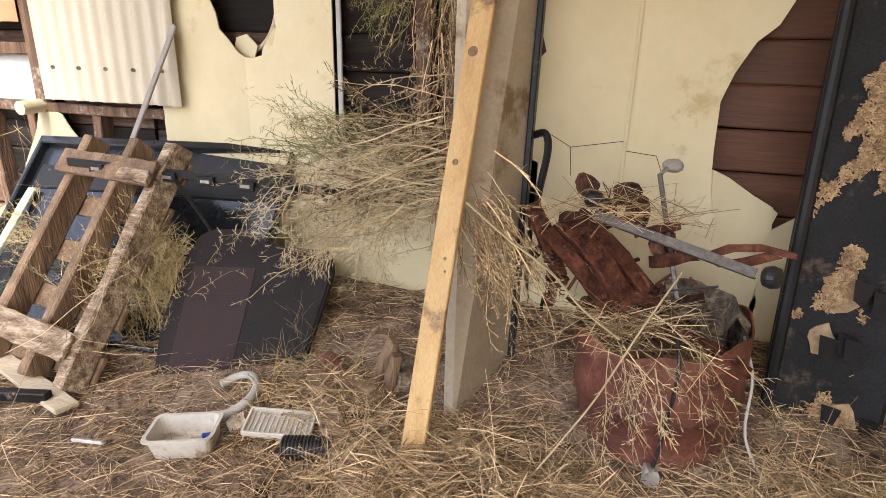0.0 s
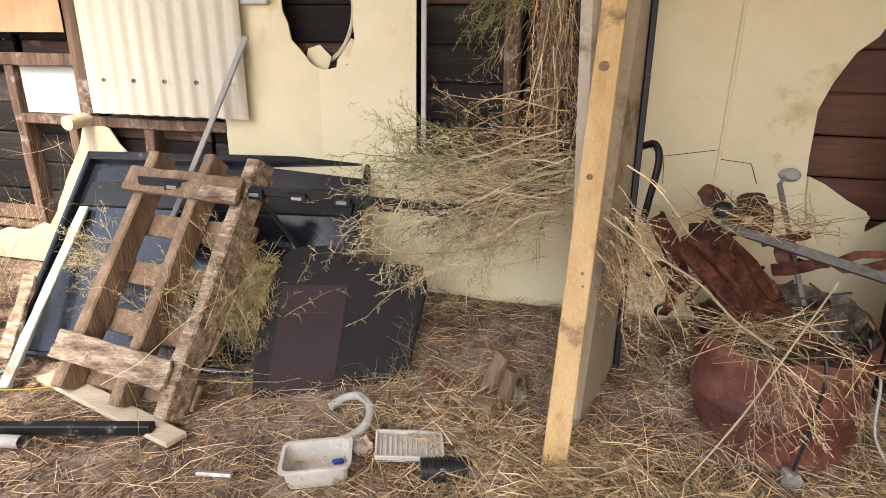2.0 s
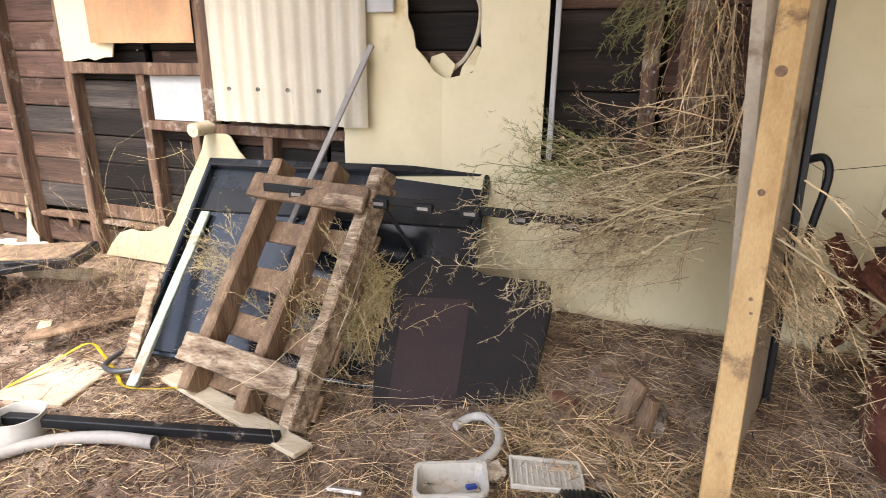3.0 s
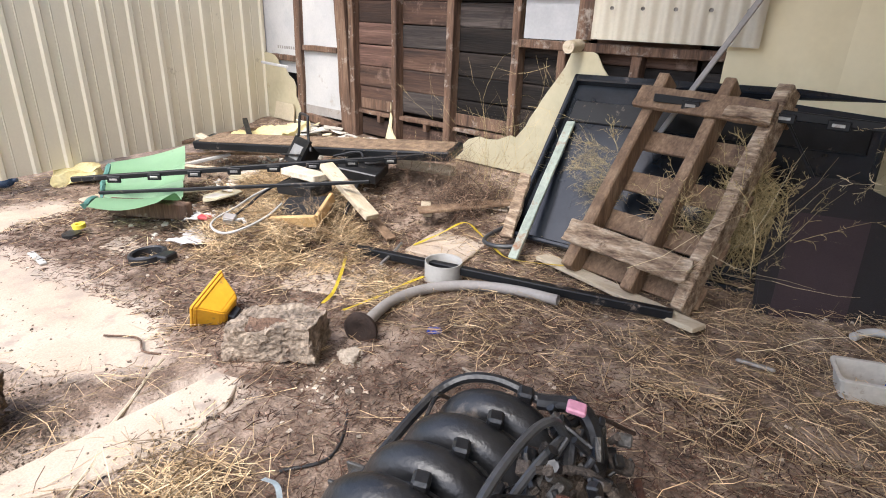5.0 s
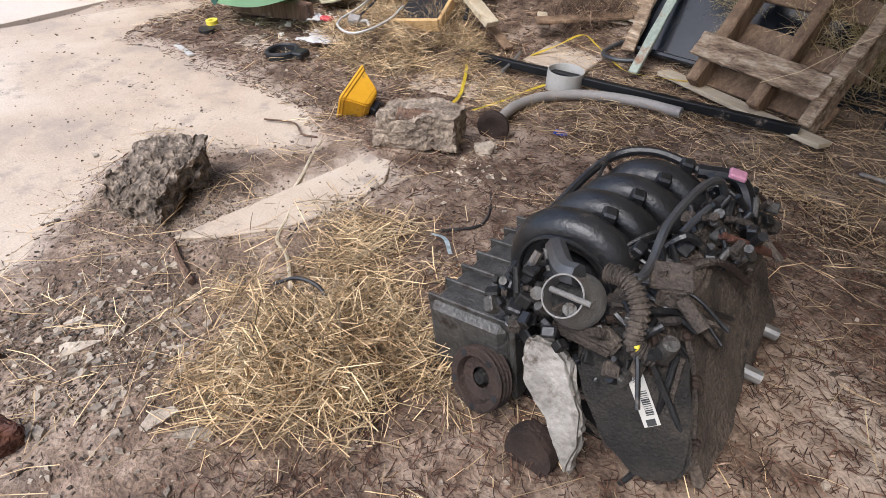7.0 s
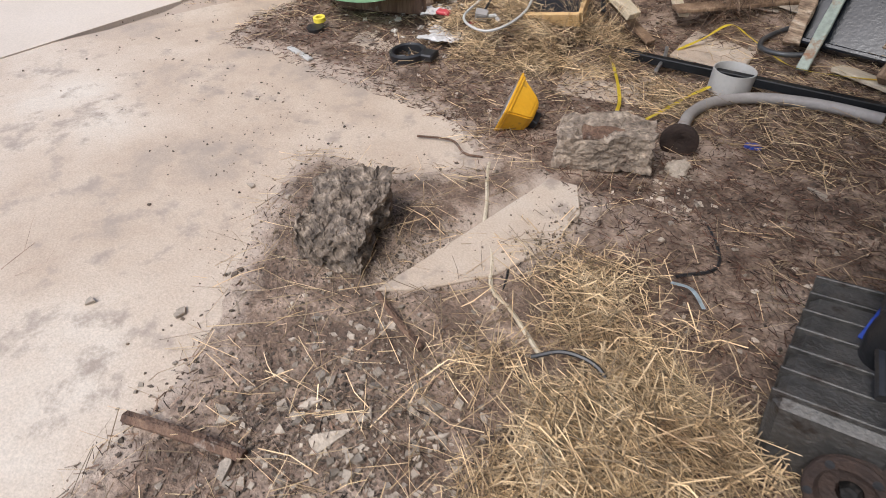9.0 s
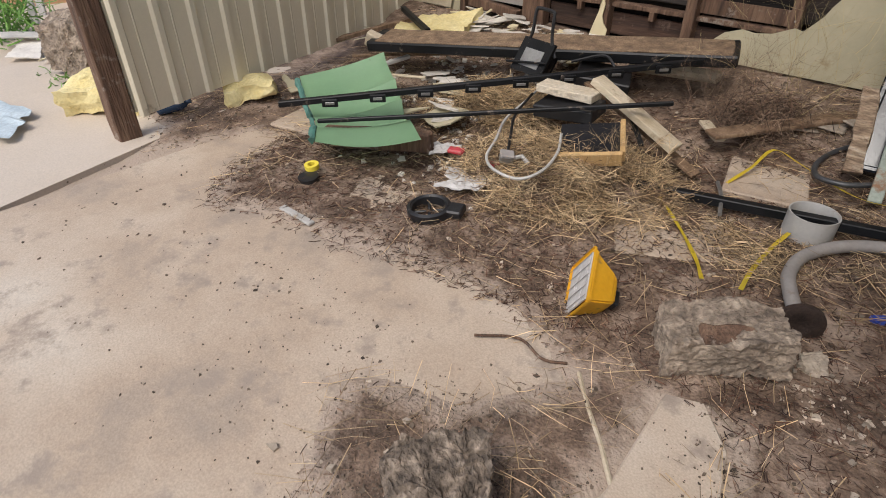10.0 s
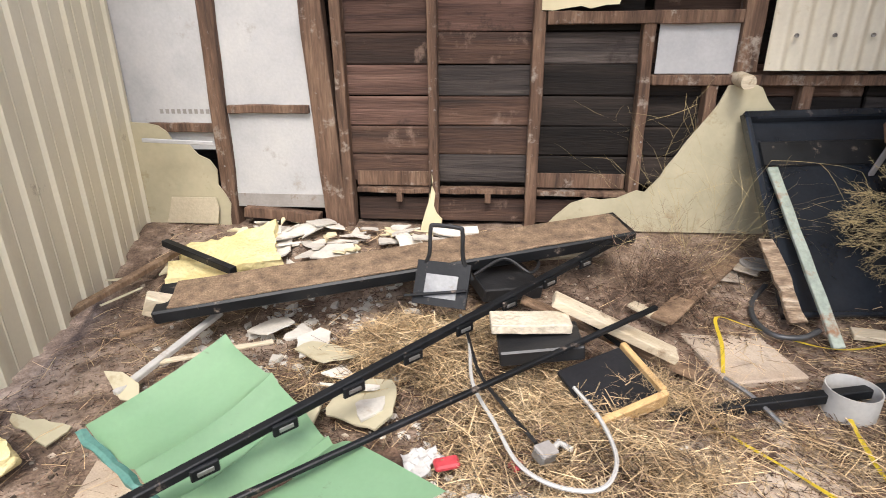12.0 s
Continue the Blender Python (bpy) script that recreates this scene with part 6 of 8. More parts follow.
def scrap_heap():
    e = thing("seat_frame_scrap", "rusted folding seat mechanism heaped in the drum", "scrap metal")
    folds = [((-0.04, 1.86, 0.815), (0.06, 1.84, 0.6), 0.045, 0.03, (0.5, -1, 0.2), 1.1), ((0.06, 1.83, 0.79), (0.265, 1.78, 0.57), 0.07, 0.03, (0.6, -1, 0.6), 0.9),
             ((0.02, 1.8, 0.75), (0.225, 1.77, 0.545), 0.042, 0.025, (0.3, -1, 0.5), 1.0), ((0.09, 1.87, 0.8), (0.31, 1.83, 0.6), 0.05, 0.035, (0.5, -1, 0.8), 0.9),
             ((0.37, 1.78, 0.52), (0.565, 1.7, 0.47), 0.035, 0.02, (0, -0.6, 1), 0.8), ((0.3, 1.9, 0.66), (0.42, 1.84, 0.72), 0.035, 0.02, (0, -1, 0.4), 0.9), ((0.2, 1.82, 0.58), (0.34, 1.8, 0.585), 0.04, 0.03, (0, -0.6, 1), 0.8)]
    for k, (a, b, w, lip, up, taper) in enumerate(folds):
        bm = bmesh.new()
        channel(bm, a, b, w, -lip, up, taper=taper)
        rough_up(bm, 0.007, 22, k)
        lk = part("linkage", bm, M["rust_red"], e, "rusted folded steel linkage")
        a, b = Vector(a), Vector(b)
        m = along(a, b, up)
        for q in range(3):
            bm = bmesh.new()
            lathe(bm, [(0, 0.004), (0.006, 0.004), (0.008, 0.0)], 8, m @ pose(0.1 * w * (-1) ** q, 0.012, (b - a).length * (0.2 + 0.3 * q), -90, 0, 0))
            part("rivet", bm, M["rust_dark"], lk)
    # flat pierced bracket reaching over the rim
    H = Matrix.Translation((0.43, 1.88, 0.71)) @ UPRIGHT
    for k, pts in enumerate(([(0.0, 0.0), (0.06, 0.035), (0.14, 0.045), (0.23, 0.03), (0.235, 0.014), (0.15, 0.026), (0.08, 0.018), (0.02, -0.012)], [(0.0, -0.01), (0.05, -0.035), (0.13, -0.02), (0.2, 0.015), (0.16, 0.022), (0.11, 0.0), (0.05, -0.018)])):
        bm = bmesh.new()
        prism(bm, pts, H @ pose(0, 0, 0.01 * k), 0.006)
        rough_up(bm, 0.005, 30, k)
        part("bracket", bm, M["rust_red"], e, "pierced rusty bracket")
    # recliner housings, rusted dark
    for k, (x, y, z, r, tilt) in enumerate(((0.105, 1.92, 0.872, 0.03, 20), (0.215, 1.92, 0.85, 0.034, -15), (0.25, 1.9, 0.8, 0.045, 30), (0.33, 1.92, 0.72, 0.05, 0), (0.17, 1.9, 0.8, 0.04, 50))):
        bm = bmesh.new()
        lathe(bm, [(0, 0.02), (r * 0.3, 0.022), (r * 0.4, 0.012), (r * 0.75, 0.012), (r * 0.85, 0.02), (r, 0.016), (r, -0.012), (0, -0.014)], 14, pose(x, y, z, 75, tilt, 20 * k))
        rough_up(bm, 0.016, 28, k)
        part("recliner", bm, M["rust_dark"], e, "dark rusted recliner housing")
    for k, (x, z0) in enumerate(((0.03, 0.72), (0.07, 0.66))):
        bm = bmesh.new()
        pts = [(x + 0.008 * math.cos(i * 0.9), 1.82 + 0.008 * math.sin(i * 0.9), z0 - i * 0.0018) for i in range(100 - 40 * k)]
        tube(bm, pts, 0.0016, 5)
        part("spring", bm, M["rust_red"], e, "thin rusty coil spring")
    r5 = random.Random(77)
    for k in range(34):
        a = Vector((r5.uniform(0.0, 0.46), r5.uniform(1.8, 1.95), r5.uniform(0.52, 0.8)))
        a.z -= max(0.0, a.x - 0.2) * 0.5
        b = a + Vector((r5.uniform(-0.1, 0.14), r5.uniform(-0.05, 0.05), r5.uniform(-0.1, 0.06)))
        bm = bmesh.new()
        if k % 2:
            tube(bm, smooth_path([a, a.lerp(b, 0.5) + Vector((r5.gauss(0, 0.02), r5.gauss(0, 0.02), r5.gauss(0, 0.02))), b], 4), r5.uniform(0.003, 0.007), 5)
        else:
            channel(bm, a, b, r5.uniform(0.015, 0.03), -0.01, (0.2, -1, 0.5), 0.002)
            rough_up(bm, 0.006, 30, k)
        part("rusty_bit", bm, M[("rust_dark", "rust_red", "rust_red", "black_metal")[k % 4]], e)
    # long bright arm with a capped end, an upright with a ball knob
    bm = bmesh.new()
    beam(bm, (0.135, 1.86, 0.8), (0.555, 1.8, 0.7), 0.026, 0.006, up=(0, -1, 0.5), bevel=0.001)
    ar = part("arm", bm, M["dark_steel"], e, "dull steel arm")
    bm = bmesh.new()
    beam(bm, (0.135, 1.856, 0.787), (0.555, 1.796, 0.687), 0.004, 0.016, up=(0, -1, 0.5), bevel=0.001)
    part("arm_lip", bm, M["dark_steel"], ar)
    bm = bmesh.new()
    lathe(bm, [(0, 0.0), (0.026, 0.004), (0.03, 0.02), (0.026, 0.036), (0.016, 0.04), (0, 0.04)], 18, pose(0.575, 1.8, 0.695, 80, 0, 50))
    part("cap", bm, M["black_plastic"], ar, "black plastic end cap")
    bm = bmesh.new()
    beam(bm, (0.385, 1.85, 0.58), (0.3, 1.99, 0.905), 0.014, 0.01, up=(0, -1, 0.3), bevel=0.002)
    up = part("upright", bm, M["dark_steel"], e)
    bm = bmesh.new()
    bmesh.ops.create_icosphere(bm, subdivisions=2, radius=0.026, matrix=pose(0.335, 2.03, 0.925) @ Matrix.Diagonal((1.2, 0.9, 0.8, 1)))
    rough_up(bm, 0.006, 40)
    part("knob", bm, M["grey_hose"], up, "pitted ball knob")
    bm = bmesh.new()
    tube(bm, [(0.3, 1.99, 0.9), (0.318, 2.01, 0.92)], 0.006, 8)
    part("collar", bm, M["steel"], up)
    bm = bmesh.new()
    bmesh.ops.create_icosphere(bm, subdivisions=3, radius=0.028, matrix=pose(0.13, 1.86, 0.842))
    part("ball", bm, M["black_plastic"], e, "grey black plastic ball grip", True)
    return e


scrap_heap()
bent_pipe("cable", "black cable with a plug hanging down the drum", [(0.38, 1.68, 0.55), (0.39, 1.63, 0.48), (0.385, 1.625, 0.35), (0.37, 1.625, 0.2), (0.36, 1.62, 0.16)], 0.005, "black_plastic", "cable", 6)
bent_pipe("white_cable", "thin white cable by the padded panel", [(0.57, 1.85, 0.5), (0.6, 1.8, 0.4), (0.6, 1.75, 0.25), (0.66, 1.7, 0.15), (0.7, 1.72, 0.13)], 0.004, "pvc", "cable", 6)
rock("cable_plug", "muddy plug at the end of the cable", (0.365, 1.62, 0.125), (0.035, 0.035, 0.05), "grey_hose", 4)


# ---- left pile ----
def shards(name, label, spots, material, thick=0.007, group="broken sheets", size=(0.06, 0.16), category="broken sheet"):
    r2 = random.Random(len(label))
    for x, y, z in spots:
        n = r2.randint(4, 6)
        s = r2.uniform(*size)
        corners = sorted(r2.uniform(0, 2 * math.pi) for _ in range(n))
        long = r2.uniform(0.35, 0.8)
        rough = []
        for i in range(n):
            a, b = corners[i], corners[(i + 1) % n]
            pa, pb = Vector((s * math.cos(a), s * long * math.sin(a))), Vector((s * math.cos(b), s * long * math.sin(b)))
            k = max(1, int((pb - pa).length / 0.03))
            for j in range(k):
                q = pa.lerp(pb, j / k)
                if j:
                    q += Vector((r2.gauss(0, 0.004), r2.gauss(0, 0.004)))
                rough.append((q.x, q.y))
        bm = bmesh.new()
        prism(bm, rough, Matrix(), thick)
        ob = mesh_ob(name, bm, M[material])
        ob.matrix_world = pose(x, y, z, r2.gauss(0, 9), r2.gauss(0, 9), r2.uniform(0, 360))
        tagged(ob, label, category, group)


r3 = random.Random(21)
spots = []
for k in range(84):
    x = r3.uniform(-4.8, -3.7)
    y = r3.uniform(1.9, 2.26) if x > -4.5 else r3.uniform(2.05, 2.25)
    spots.append((x, y, ez(x, y) + 0.02 + 0.0045 * (k % 13)))
shards("sheet_shard", "broken piece of pale fibre cement sheet in the heap", spots[:60], "shard_white", size=(0.05, 0.14))
shards("sheet_shard", "broken piece of cream lining sheet in the heap", spots[60:], "cream", size=(0.04, 0.1))
shards("sheet_shard", "grey white shard of sheet beside the green roofing", [(-4.3, 1.45, 0.08), (-4.42, 1.5, 0.07), (-4.2, 1.36, 0.09), (-4.05, 1.18, 0.08), (-4.0, 1.1, 0.1), (-3.92, 1.0, 0.09)], "shard_white", size=(0.06, 0.12))
shards("sheet_shard", "cream shard of sheet beside the cladding", [(-4.93, 0.92, 0.06), (-4.78, 1.08, 0.07), (-4.12, 1.3, 0.1), (-4.02, 0.98, 0.1), (-3.95, 1.05, 0.08), (-5.1, 1.6, 0.13), (-5.2, 1.75, 0.14), (-5.05, 1.85, 0.15)], "cream_dull", size=(0.08, 0.16))


def wool(name, label, centre, size, turn, seed):
    bm = bmesh.new()
    bmesh.ops.create_cube(bm, size=1)
    bmesh.ops.subdivide_edges(bm, edges=bm.edges[:], cuts=10, use_grid_fill=True)
    bm.transform(Matrix.Diagonal((*size, 1)))
    rough_up(bm, 0.05, 6, seed)
    rough_up(bm, 0.02, 20, seed)
    ob = mesh_ob(name, bm, M["insulation"], smooth=True)
    ob.matrix_world = pose(*centre, 4, -6, turn)
    return tagged(ob, label, "insulation")


wool("insulation_batt", "torn yellow glass wool batt on the heap", (-4.76, 1.9, 0.2), (0.46, 0.38, 0.045), 20, 1)
wool("insulation_batt", "yellow glass wool lump under the cladding", (-5.0, 0.66, 0.07), (0.26, 0.16, 0.08), 60, 2)
wool("insulation_batt", "yellow glass wool lump on the apron by the post", (-5.42, 0.13, 0.09), (0.4, 0.26, 0.15), 40, 3)
wool("insulation_batt", "yellow glass wool lump outside the cladding", (-5.55, 0.75, 0.08), (0.5, 0.25, 0.1), 70, 4)
stick("black_bar", "short black bar lying on the insulation", (-5.04, 1.88, 0.27), (-4.62, 1.66, 0.24), 0.035, 0.03, "black_metal", "steel bar")
stick("batten", "pale timber batten along the cladding foot", (-5.24, 1.45, 0.12), (-5.02, 2.0, 0.2), 0.04, 0.025, "timber", "batten", rough=0.003)
stick("batten", "white painted batten beside the green sheet", (-4.78, 1.05, 0.06), (-4.62, 1.5, 0.13), 0.03, 0.02, "pvc", "batten")
stick("sheet_strip", "cream folded metal channel on the pile", (-3.34, 1.33, 0.325), (-2.93, 1.28, 0.15), 0.075, 0.03, "pale_wood", "metal channel")
stick("grey_board", "weathered thin board under the channel", (-3.44, 1.45, 0.26), (-2.84, 1.32, 0.05), 0.05, 0.016, "timber", "board", rough=0.003)
stick("cream_pipe", "cream plastic pipe under the bars", (-3.5, 2.0, 0.2), (-3.05, 2.05, 0.22), 0.06, 0.06, "pale_wood", "pipe", bevel=0.018)
stick("bent_board", "curved grey board lying on the pavers", (-2.9, 1.57, 0.125), (-2.45, 2.1, 0.18), 0.085, 0.016, "timber", "board", rough=0.004)
stick("thin_rod", "black flat bar with rusty paint across the box", (-3.28, 1.5, 0.22), (-3.04, 1.2, 0.16), 0.02, 0.012, "black_metal", "steel bar")


def box_thing(name, label, category, centre, size, turn, mat, tilt=(0, 0), lid=None):
    e = thing(name, label, category, at=pose(*centre, tilt[0], tilt[1], turn))
    bm = bmesh.new()
    box(bm, *size, None, 0.006)
    part("body", bm, M[mat], e)
    if lid:
        bm = bmesh.new()
        box(bm, size[0] * 1.02, size[1] * 1.02, 0.012, pose(0, 0, size[2] / 2), 0.004)
        part("lid", bm, M[lid], e)
    return e


M["plaster"] = surface("plaster", [(0.5, 0.42, 0.3), (0.64, 0.57, 0.45)], 10, 0.9, bump=0.9, bscale=70, grain=0.25)
stick("plaster_block", "broken slab of cream plaster on the black box", (-3.55, 1.24, 0.275), (-3.29, 1.26, 0.275), 0.1, 0.034, "plaster", "plaster", rough=0.004)
box_thing("black_box", "flat black plastic box under the plaster", "box", (-3.39, 1.22, 0.215), (0.27, 0.15, 0.055), 4, "black_plastic", (4, -6))


def crate():
    e = thing("speaker_box", "broken wooden box with black vinyl face in the hay", "wooden box", at=pose(-3.195, 1.06, 0.18, 16, -8, 27))
    bm = bmesh.new()
    box(bm, 0.23, 0.2, 0.015, None, 0.003)
    part("face", bm, M["black_vinyl"], e, "black vinyl covered face")
    bm = bmesh.new()
    box(bm, 0.25, 0.02, 0.06, pose(0, -0.11, 0.0), 0.003)
    part("side", bm, M["pine"], e, "raw orange chipboard side")
    bm = bmesh.new()
    box(bm, 0.02, 0.2, 0.05, pose(0.125, 0, 0.0), 0.003)
    part("side", bm, M["pine"], e)
    return e


crate()


def halogen():
    e = thing("black_floodlight", "black halogen floodlight with a wire handle on the pile", "floodlight", at=pose(-3.725, 1.45, 0.305, 0, 0, -12))
    L = pose(0, 0, 0, 58, 0, 0)
    bm = bmesh.new()
    rings = [[bm.verts.new(L @ Vector((sx * w, sy * h, z))) for sx, sy in ((-1, -1), (1, -1), (1, 1), (-1, 1))] for w, h, z in ((0.1, 0.08, 0.03), (0.1, 0.08, 0.015), (0.085, 0.066, 0.012), (0.055, 0.045, -0.07))]
    for a, b in zip(rings, rings[1:]):
        for j in range(4):
            bm.faces.new((a[j], a[(j + 1) % 4], b[(j + 1) % 4], b[j]))
    bm.faces.new(rings[-1][::-1])
    bm.faces.new(rings[0])
    part("housing", bm, M["black_metal"], e)
    for k in range(6):
        bm = bmesh.new()
        box(bm, 0.006, 0.1, 0.05, L @ pose(-0.05 + k * 0.02, 0, -0.06), 0.001)
        part("fin", bm, M["black_metal"], e)
    bm = bmesh.new()
    box(bm, 0.12, 0.085, 0.004, L @ pose(0, -0.01, 0.031))
    part("glass", bm, M["mirror_glass"], e, "dusty silvery glass")
    bm = bmesh.new()
    tube(bm, smooth_path([L @ Vector((-0.105, 0.03, 0)), (-0.06, 0.02, 0.1), (-0.055, 0.03, 0.2), (-0.04, 0.035, 0.215), (0.05, 0.03, 0.215), (0.065, 0.025, 0.2), (0.07, 0.02, 0.1), L @ Vector((0.105, 0.03, 0))], 6), 0.008, 8)
    part("handle", bm, M["black_plastic"], e)
    bm = bmesh.new()
    beam(bm, L @ Vector((-0.13, -0.06, 0.045)), L @ Vector((0.1, -0.015, 0.045)), 0.014, 0.01)
    part("bracket", bm, M["black_metal"], e)
    return e


M["mirror_glass"] = surface("mirror_glass", [(0.2, 0.2, 0.2), (0.32, 0.32, 0.31)], 8, 0.35, 0.3, bump=0.05, grain=0.15, stain=(0.2, 0.17, 0.14), stain_scale=14, stain_amount=0.3)
halogen()
box_thing("radio_case", "black plastic case behind the floodlight", "case", (-3.5, 1.72, 0.2), (0.26, 0.2, 0.06), 25, "black_plastic", (8, 6))
bent_pipe("cable", "white cable looped over the hay", [(-3.66, 1.42, 0.2), (-3.62, 1.25, 0.19), (-3.6, 1.06, 0.16), (-3.53, 0.9, 0.14), (-3.47, 0.76, 0.13), (-3.38, 0.69, 0.13), (-3.27, 0.69, 0.13), (-3.22, 0.77, 0.15), (-3.24, 0.9, 0.17), (-3.3, 1.02, 0.19)], 0.006, "pvc", "cable", 6)
bent_pipe("cable", "black cable with a strain relief in the hay", [(-3.63, 1.3, 0.2), (-3.58, 1.1, 0.17), (-3.5, 0.96, 0.15), (-3.42, 0.83, 0.14)], 0.006, "black_plastic", "cable", 6)
bent_pipe("cable", "black cable loops behind the floodlight", [(-3.62, 1.6, 0.28), (-3.5, 1.7, 0.31), (-3.4, 1.66, 0.27), (-3.36, 1.78, 0.27), (-3.45, 1.85, 0.28)], 0.007, "black_plastic", "cable", 6)
gb = box_thing("junction_box", "grey electrical junction box in the hay", "junction box", (-3.4, 0.795, 0.135), (0.055, 0.045, 0.035), 40, "steel", (10, 8), "grey_hose")
bm = bmesh.new()
tube(bm, [(0.025, 0, 0), (0.06, 0.01, 0.01), (0.085, -0.02, 0.0)], 0.009, 8)
part("connector", bm, M["pvc"], gb, "white plastic connector")
box_thing("paint_tin_lid", "small red and white packet under the rod", "packet", (-3.66, 0.8, 0.08), (0.07, 0.04, 0.02), 20, "red", (6, 0))
box_thing("red_can", "crushed red can in the litter", "can", (-3.47, 0.82, 0.07), (0.05, 0.035, 0.02), 60, "red", (10, 14))


def film(name, label, centre, size, turn, seed, mat="film", category="plastic film"):
    bm = bmesh.new()
    bmesh.ops.create_grid(bm, x_segments=14, y_segments=14, size=0.5)
    for v in bm.verts:
        a = math.atan2(v.co.y, v.co.x)
        v.co *= 0.85 + 0.2 * math.sin(3 * a + seed) + 0.1 * math.sin(7 * a)
        v.co = Vector((v.co.x * size[0], v.co.y * size[1], 0.012 + 0.012 * noise.noise(v.co * 9 + Vector((seed, 0, 0)))))
    bmesh.ops.solidify(bm, geom=bm.faces[:], thickness=0.0015)
    ob = mesh_ob(name, bm, M[mat], smooth=True)
    ob.matrix_world = pose(*centre, 0, 0, turn)
    return tagged(ob, label, category)


film("plastic_film", "crumpled clear plastic film on the litter", (-3.5, 0.66, 0.04), (0.2, 0.17, 1), 20, 1)
film("plastic_film", "crumpled clear plastic film by the green sheet", (-3.74, 0.82, 0.05), (0.14, 0.11, 1), 50, 2)
film("pale_sheet", "pale blue crumpled sheet on the sunlit apron", (-5.72, -0.38, 0.03), (0.72, 0.28, 1), 14, 3, "blue_white", "sheet")


def black_ring():
    e = thing("speaker_ring", "black plastic speaker ring with a tab, lying on the litter", "plastic ring", at=pose(-3.47, 0.43, 0.022, 3, -4, 20))
    bm = bmesh.new()
    lathe(bm, [(0.058, 0.0), (0.082, 0.0), (0.082, 0.03), (0.07, 0.036), (0.062, 0.03), (0.058, 0.0)], 28)
    part("ring", bm, M["black_plastic"], e, smooth=True)
    for k in range(4):
        bm = bmesh.new()
        a = k * 1.57 + 0.4
        beam(bm, (0.06 * math.cos(a), 0.06 * math.sin(a), 0.008), (0.01 * math.cos(a), 0.01 * math.sin(a), 0.008), 0.012, 0.006)
        part("spoke", bm, M["black_plastic"], e)
    bm = bmesh.new()
    box(bm, 0.06, 0.07, 0.03, pose(0.1, 0.01, 0.018), 0.006)
    part("tab", bm, M["black_plastic"], e)
    return e


black_ring()
stick("white_offcut", "white plastic offcut on the slab", (-3.92, 0.1, 0.012), (-3.74, 0.1, 0.014), 0.028, 0.012, "pvc", "offcut")


def tape_roll():
    e = thing("tape_spool", "yellow capped black tape spool on the dirt", "spool", at=pose(-4.05, 0.33, 0.02, 6, 0, 0))
    bm = bmesh.new()
    lathe(bm, [(0, 0), (0.04, 0), (0.042, 0.006), (0.042, 0.022), (0, 0.022)], 20, pose(0.03, -0.03, -0.01))
    part("spool", bm, M["black_plastic"], e)
    bm = bmesh.new()
    lathe(bm, [(0.016, 0.0), (0.03, 0.0), (0.03, 0.02), (0.016, 0.02), (0.016, 0)], 20, pose(-0.005, 0.02, 0.012))
    part("cap", bm, M["yellow_tape"], e, "yellow cap")
    return e


tape_roll()


def bottle():
    e = thing("plastic_bottle", "dark blue plastic bottle lying by the post", "bottle", at=pose(-5.08, 0.28, 0.06, 0, 78, 50))
    bm = bmesh.new()
    lathe(bm, [(0, -0.08), (0.03, -0.08), (0.033, -0.06), (0.033, 0.03), (0.022, 0.06), (0.011, 0.07), (0.011, 0.09), (0, 0.09)], 18)
    part("body", bm, M["blue_glass"], e, smooth=True)
    return e


M["blue_glass"] = surface("blue_bottle", [(0.02, 0.05, 0.11), (0.04, 0.08, 0.16)], 6, 0.25, bump=0.02, grain=0.1)
bottle()


def ribbon(name, label, pts, w, mat, category):
    e = thing(name, label, category)
    bm = bmesh.new()
    q = smooth_path(pts, 6)
    prev = None
    for i, p in enumerate(q):
        d = (q[min(i + 1, len(q) - 1)] - q[max(i - 1, 0)]).normalized()
        s = d.cross(Vector((0.25 * math.sin(i * 0.7), 0.2, 1))).normalized() * w / 2
        cur = (bm.verts.new(p - s), bm.verts.new(p + s))
        if prev:
            bm.faces.new((prev[0], prev[1], cur[1], cur[0]))
        prev = cur
    bmesh.ops.solidify(bm, geom=bm.faces[:], thickness=0.0008)
    part("strip", bm, M[mat], e)
    return e


ribbon("warning_tape", "yellow plastic tape trailing over the pavers", [(-2.73, 1.36, 0.04), (-2.69, 1.5, 0.07), (-2.66, 1.66, 0.1), (-2.55, 1.64, 0.08), (-2.4, 1.57, 0.06), (-2.27, 1.5, 0.07), (-2.1, 1.52, 0.09), (-1.95, 1.6, 0.1)], 0.014, "yellow_tape", "tape")
ribbon("warning_tape", "yellow plastic tape twisted across the litter", [(-2.88, 1.07, 0.045), (-2.8, 0.99, 0.04), (-2.7, 0.88, 0.035), (-2.62, 0.78, 0.03), (-2.57, 0.69, 0.035)], 0.014, "yellow_tape", "tape")
ribbon("warning_tape", "short loop of yellow plastic tape in the straw", [(-2.44, 1.12, 0.05), (-2.46, 1.0, 0.04), (-2.47, 0.85, 0.03), (-2.46, 0.7, 0.045)], 0.014, "yellow_tape", "tape")
for x, y, s, t in ((-2.64, 1.6, (0.3, 0.55, 0.04), 12), (-2.72, 0.95, (0.5, 0.35, 0.03), 30), (-4.55, 0.75, (0.25, 0.4, 0.03), 12)):
    box_thing("paver", "flat dusty pinkish concrete paver half buried", "paver", (x, y, ez(x, y) + 0.015 - s[2] / 2), s, t, "concrete")
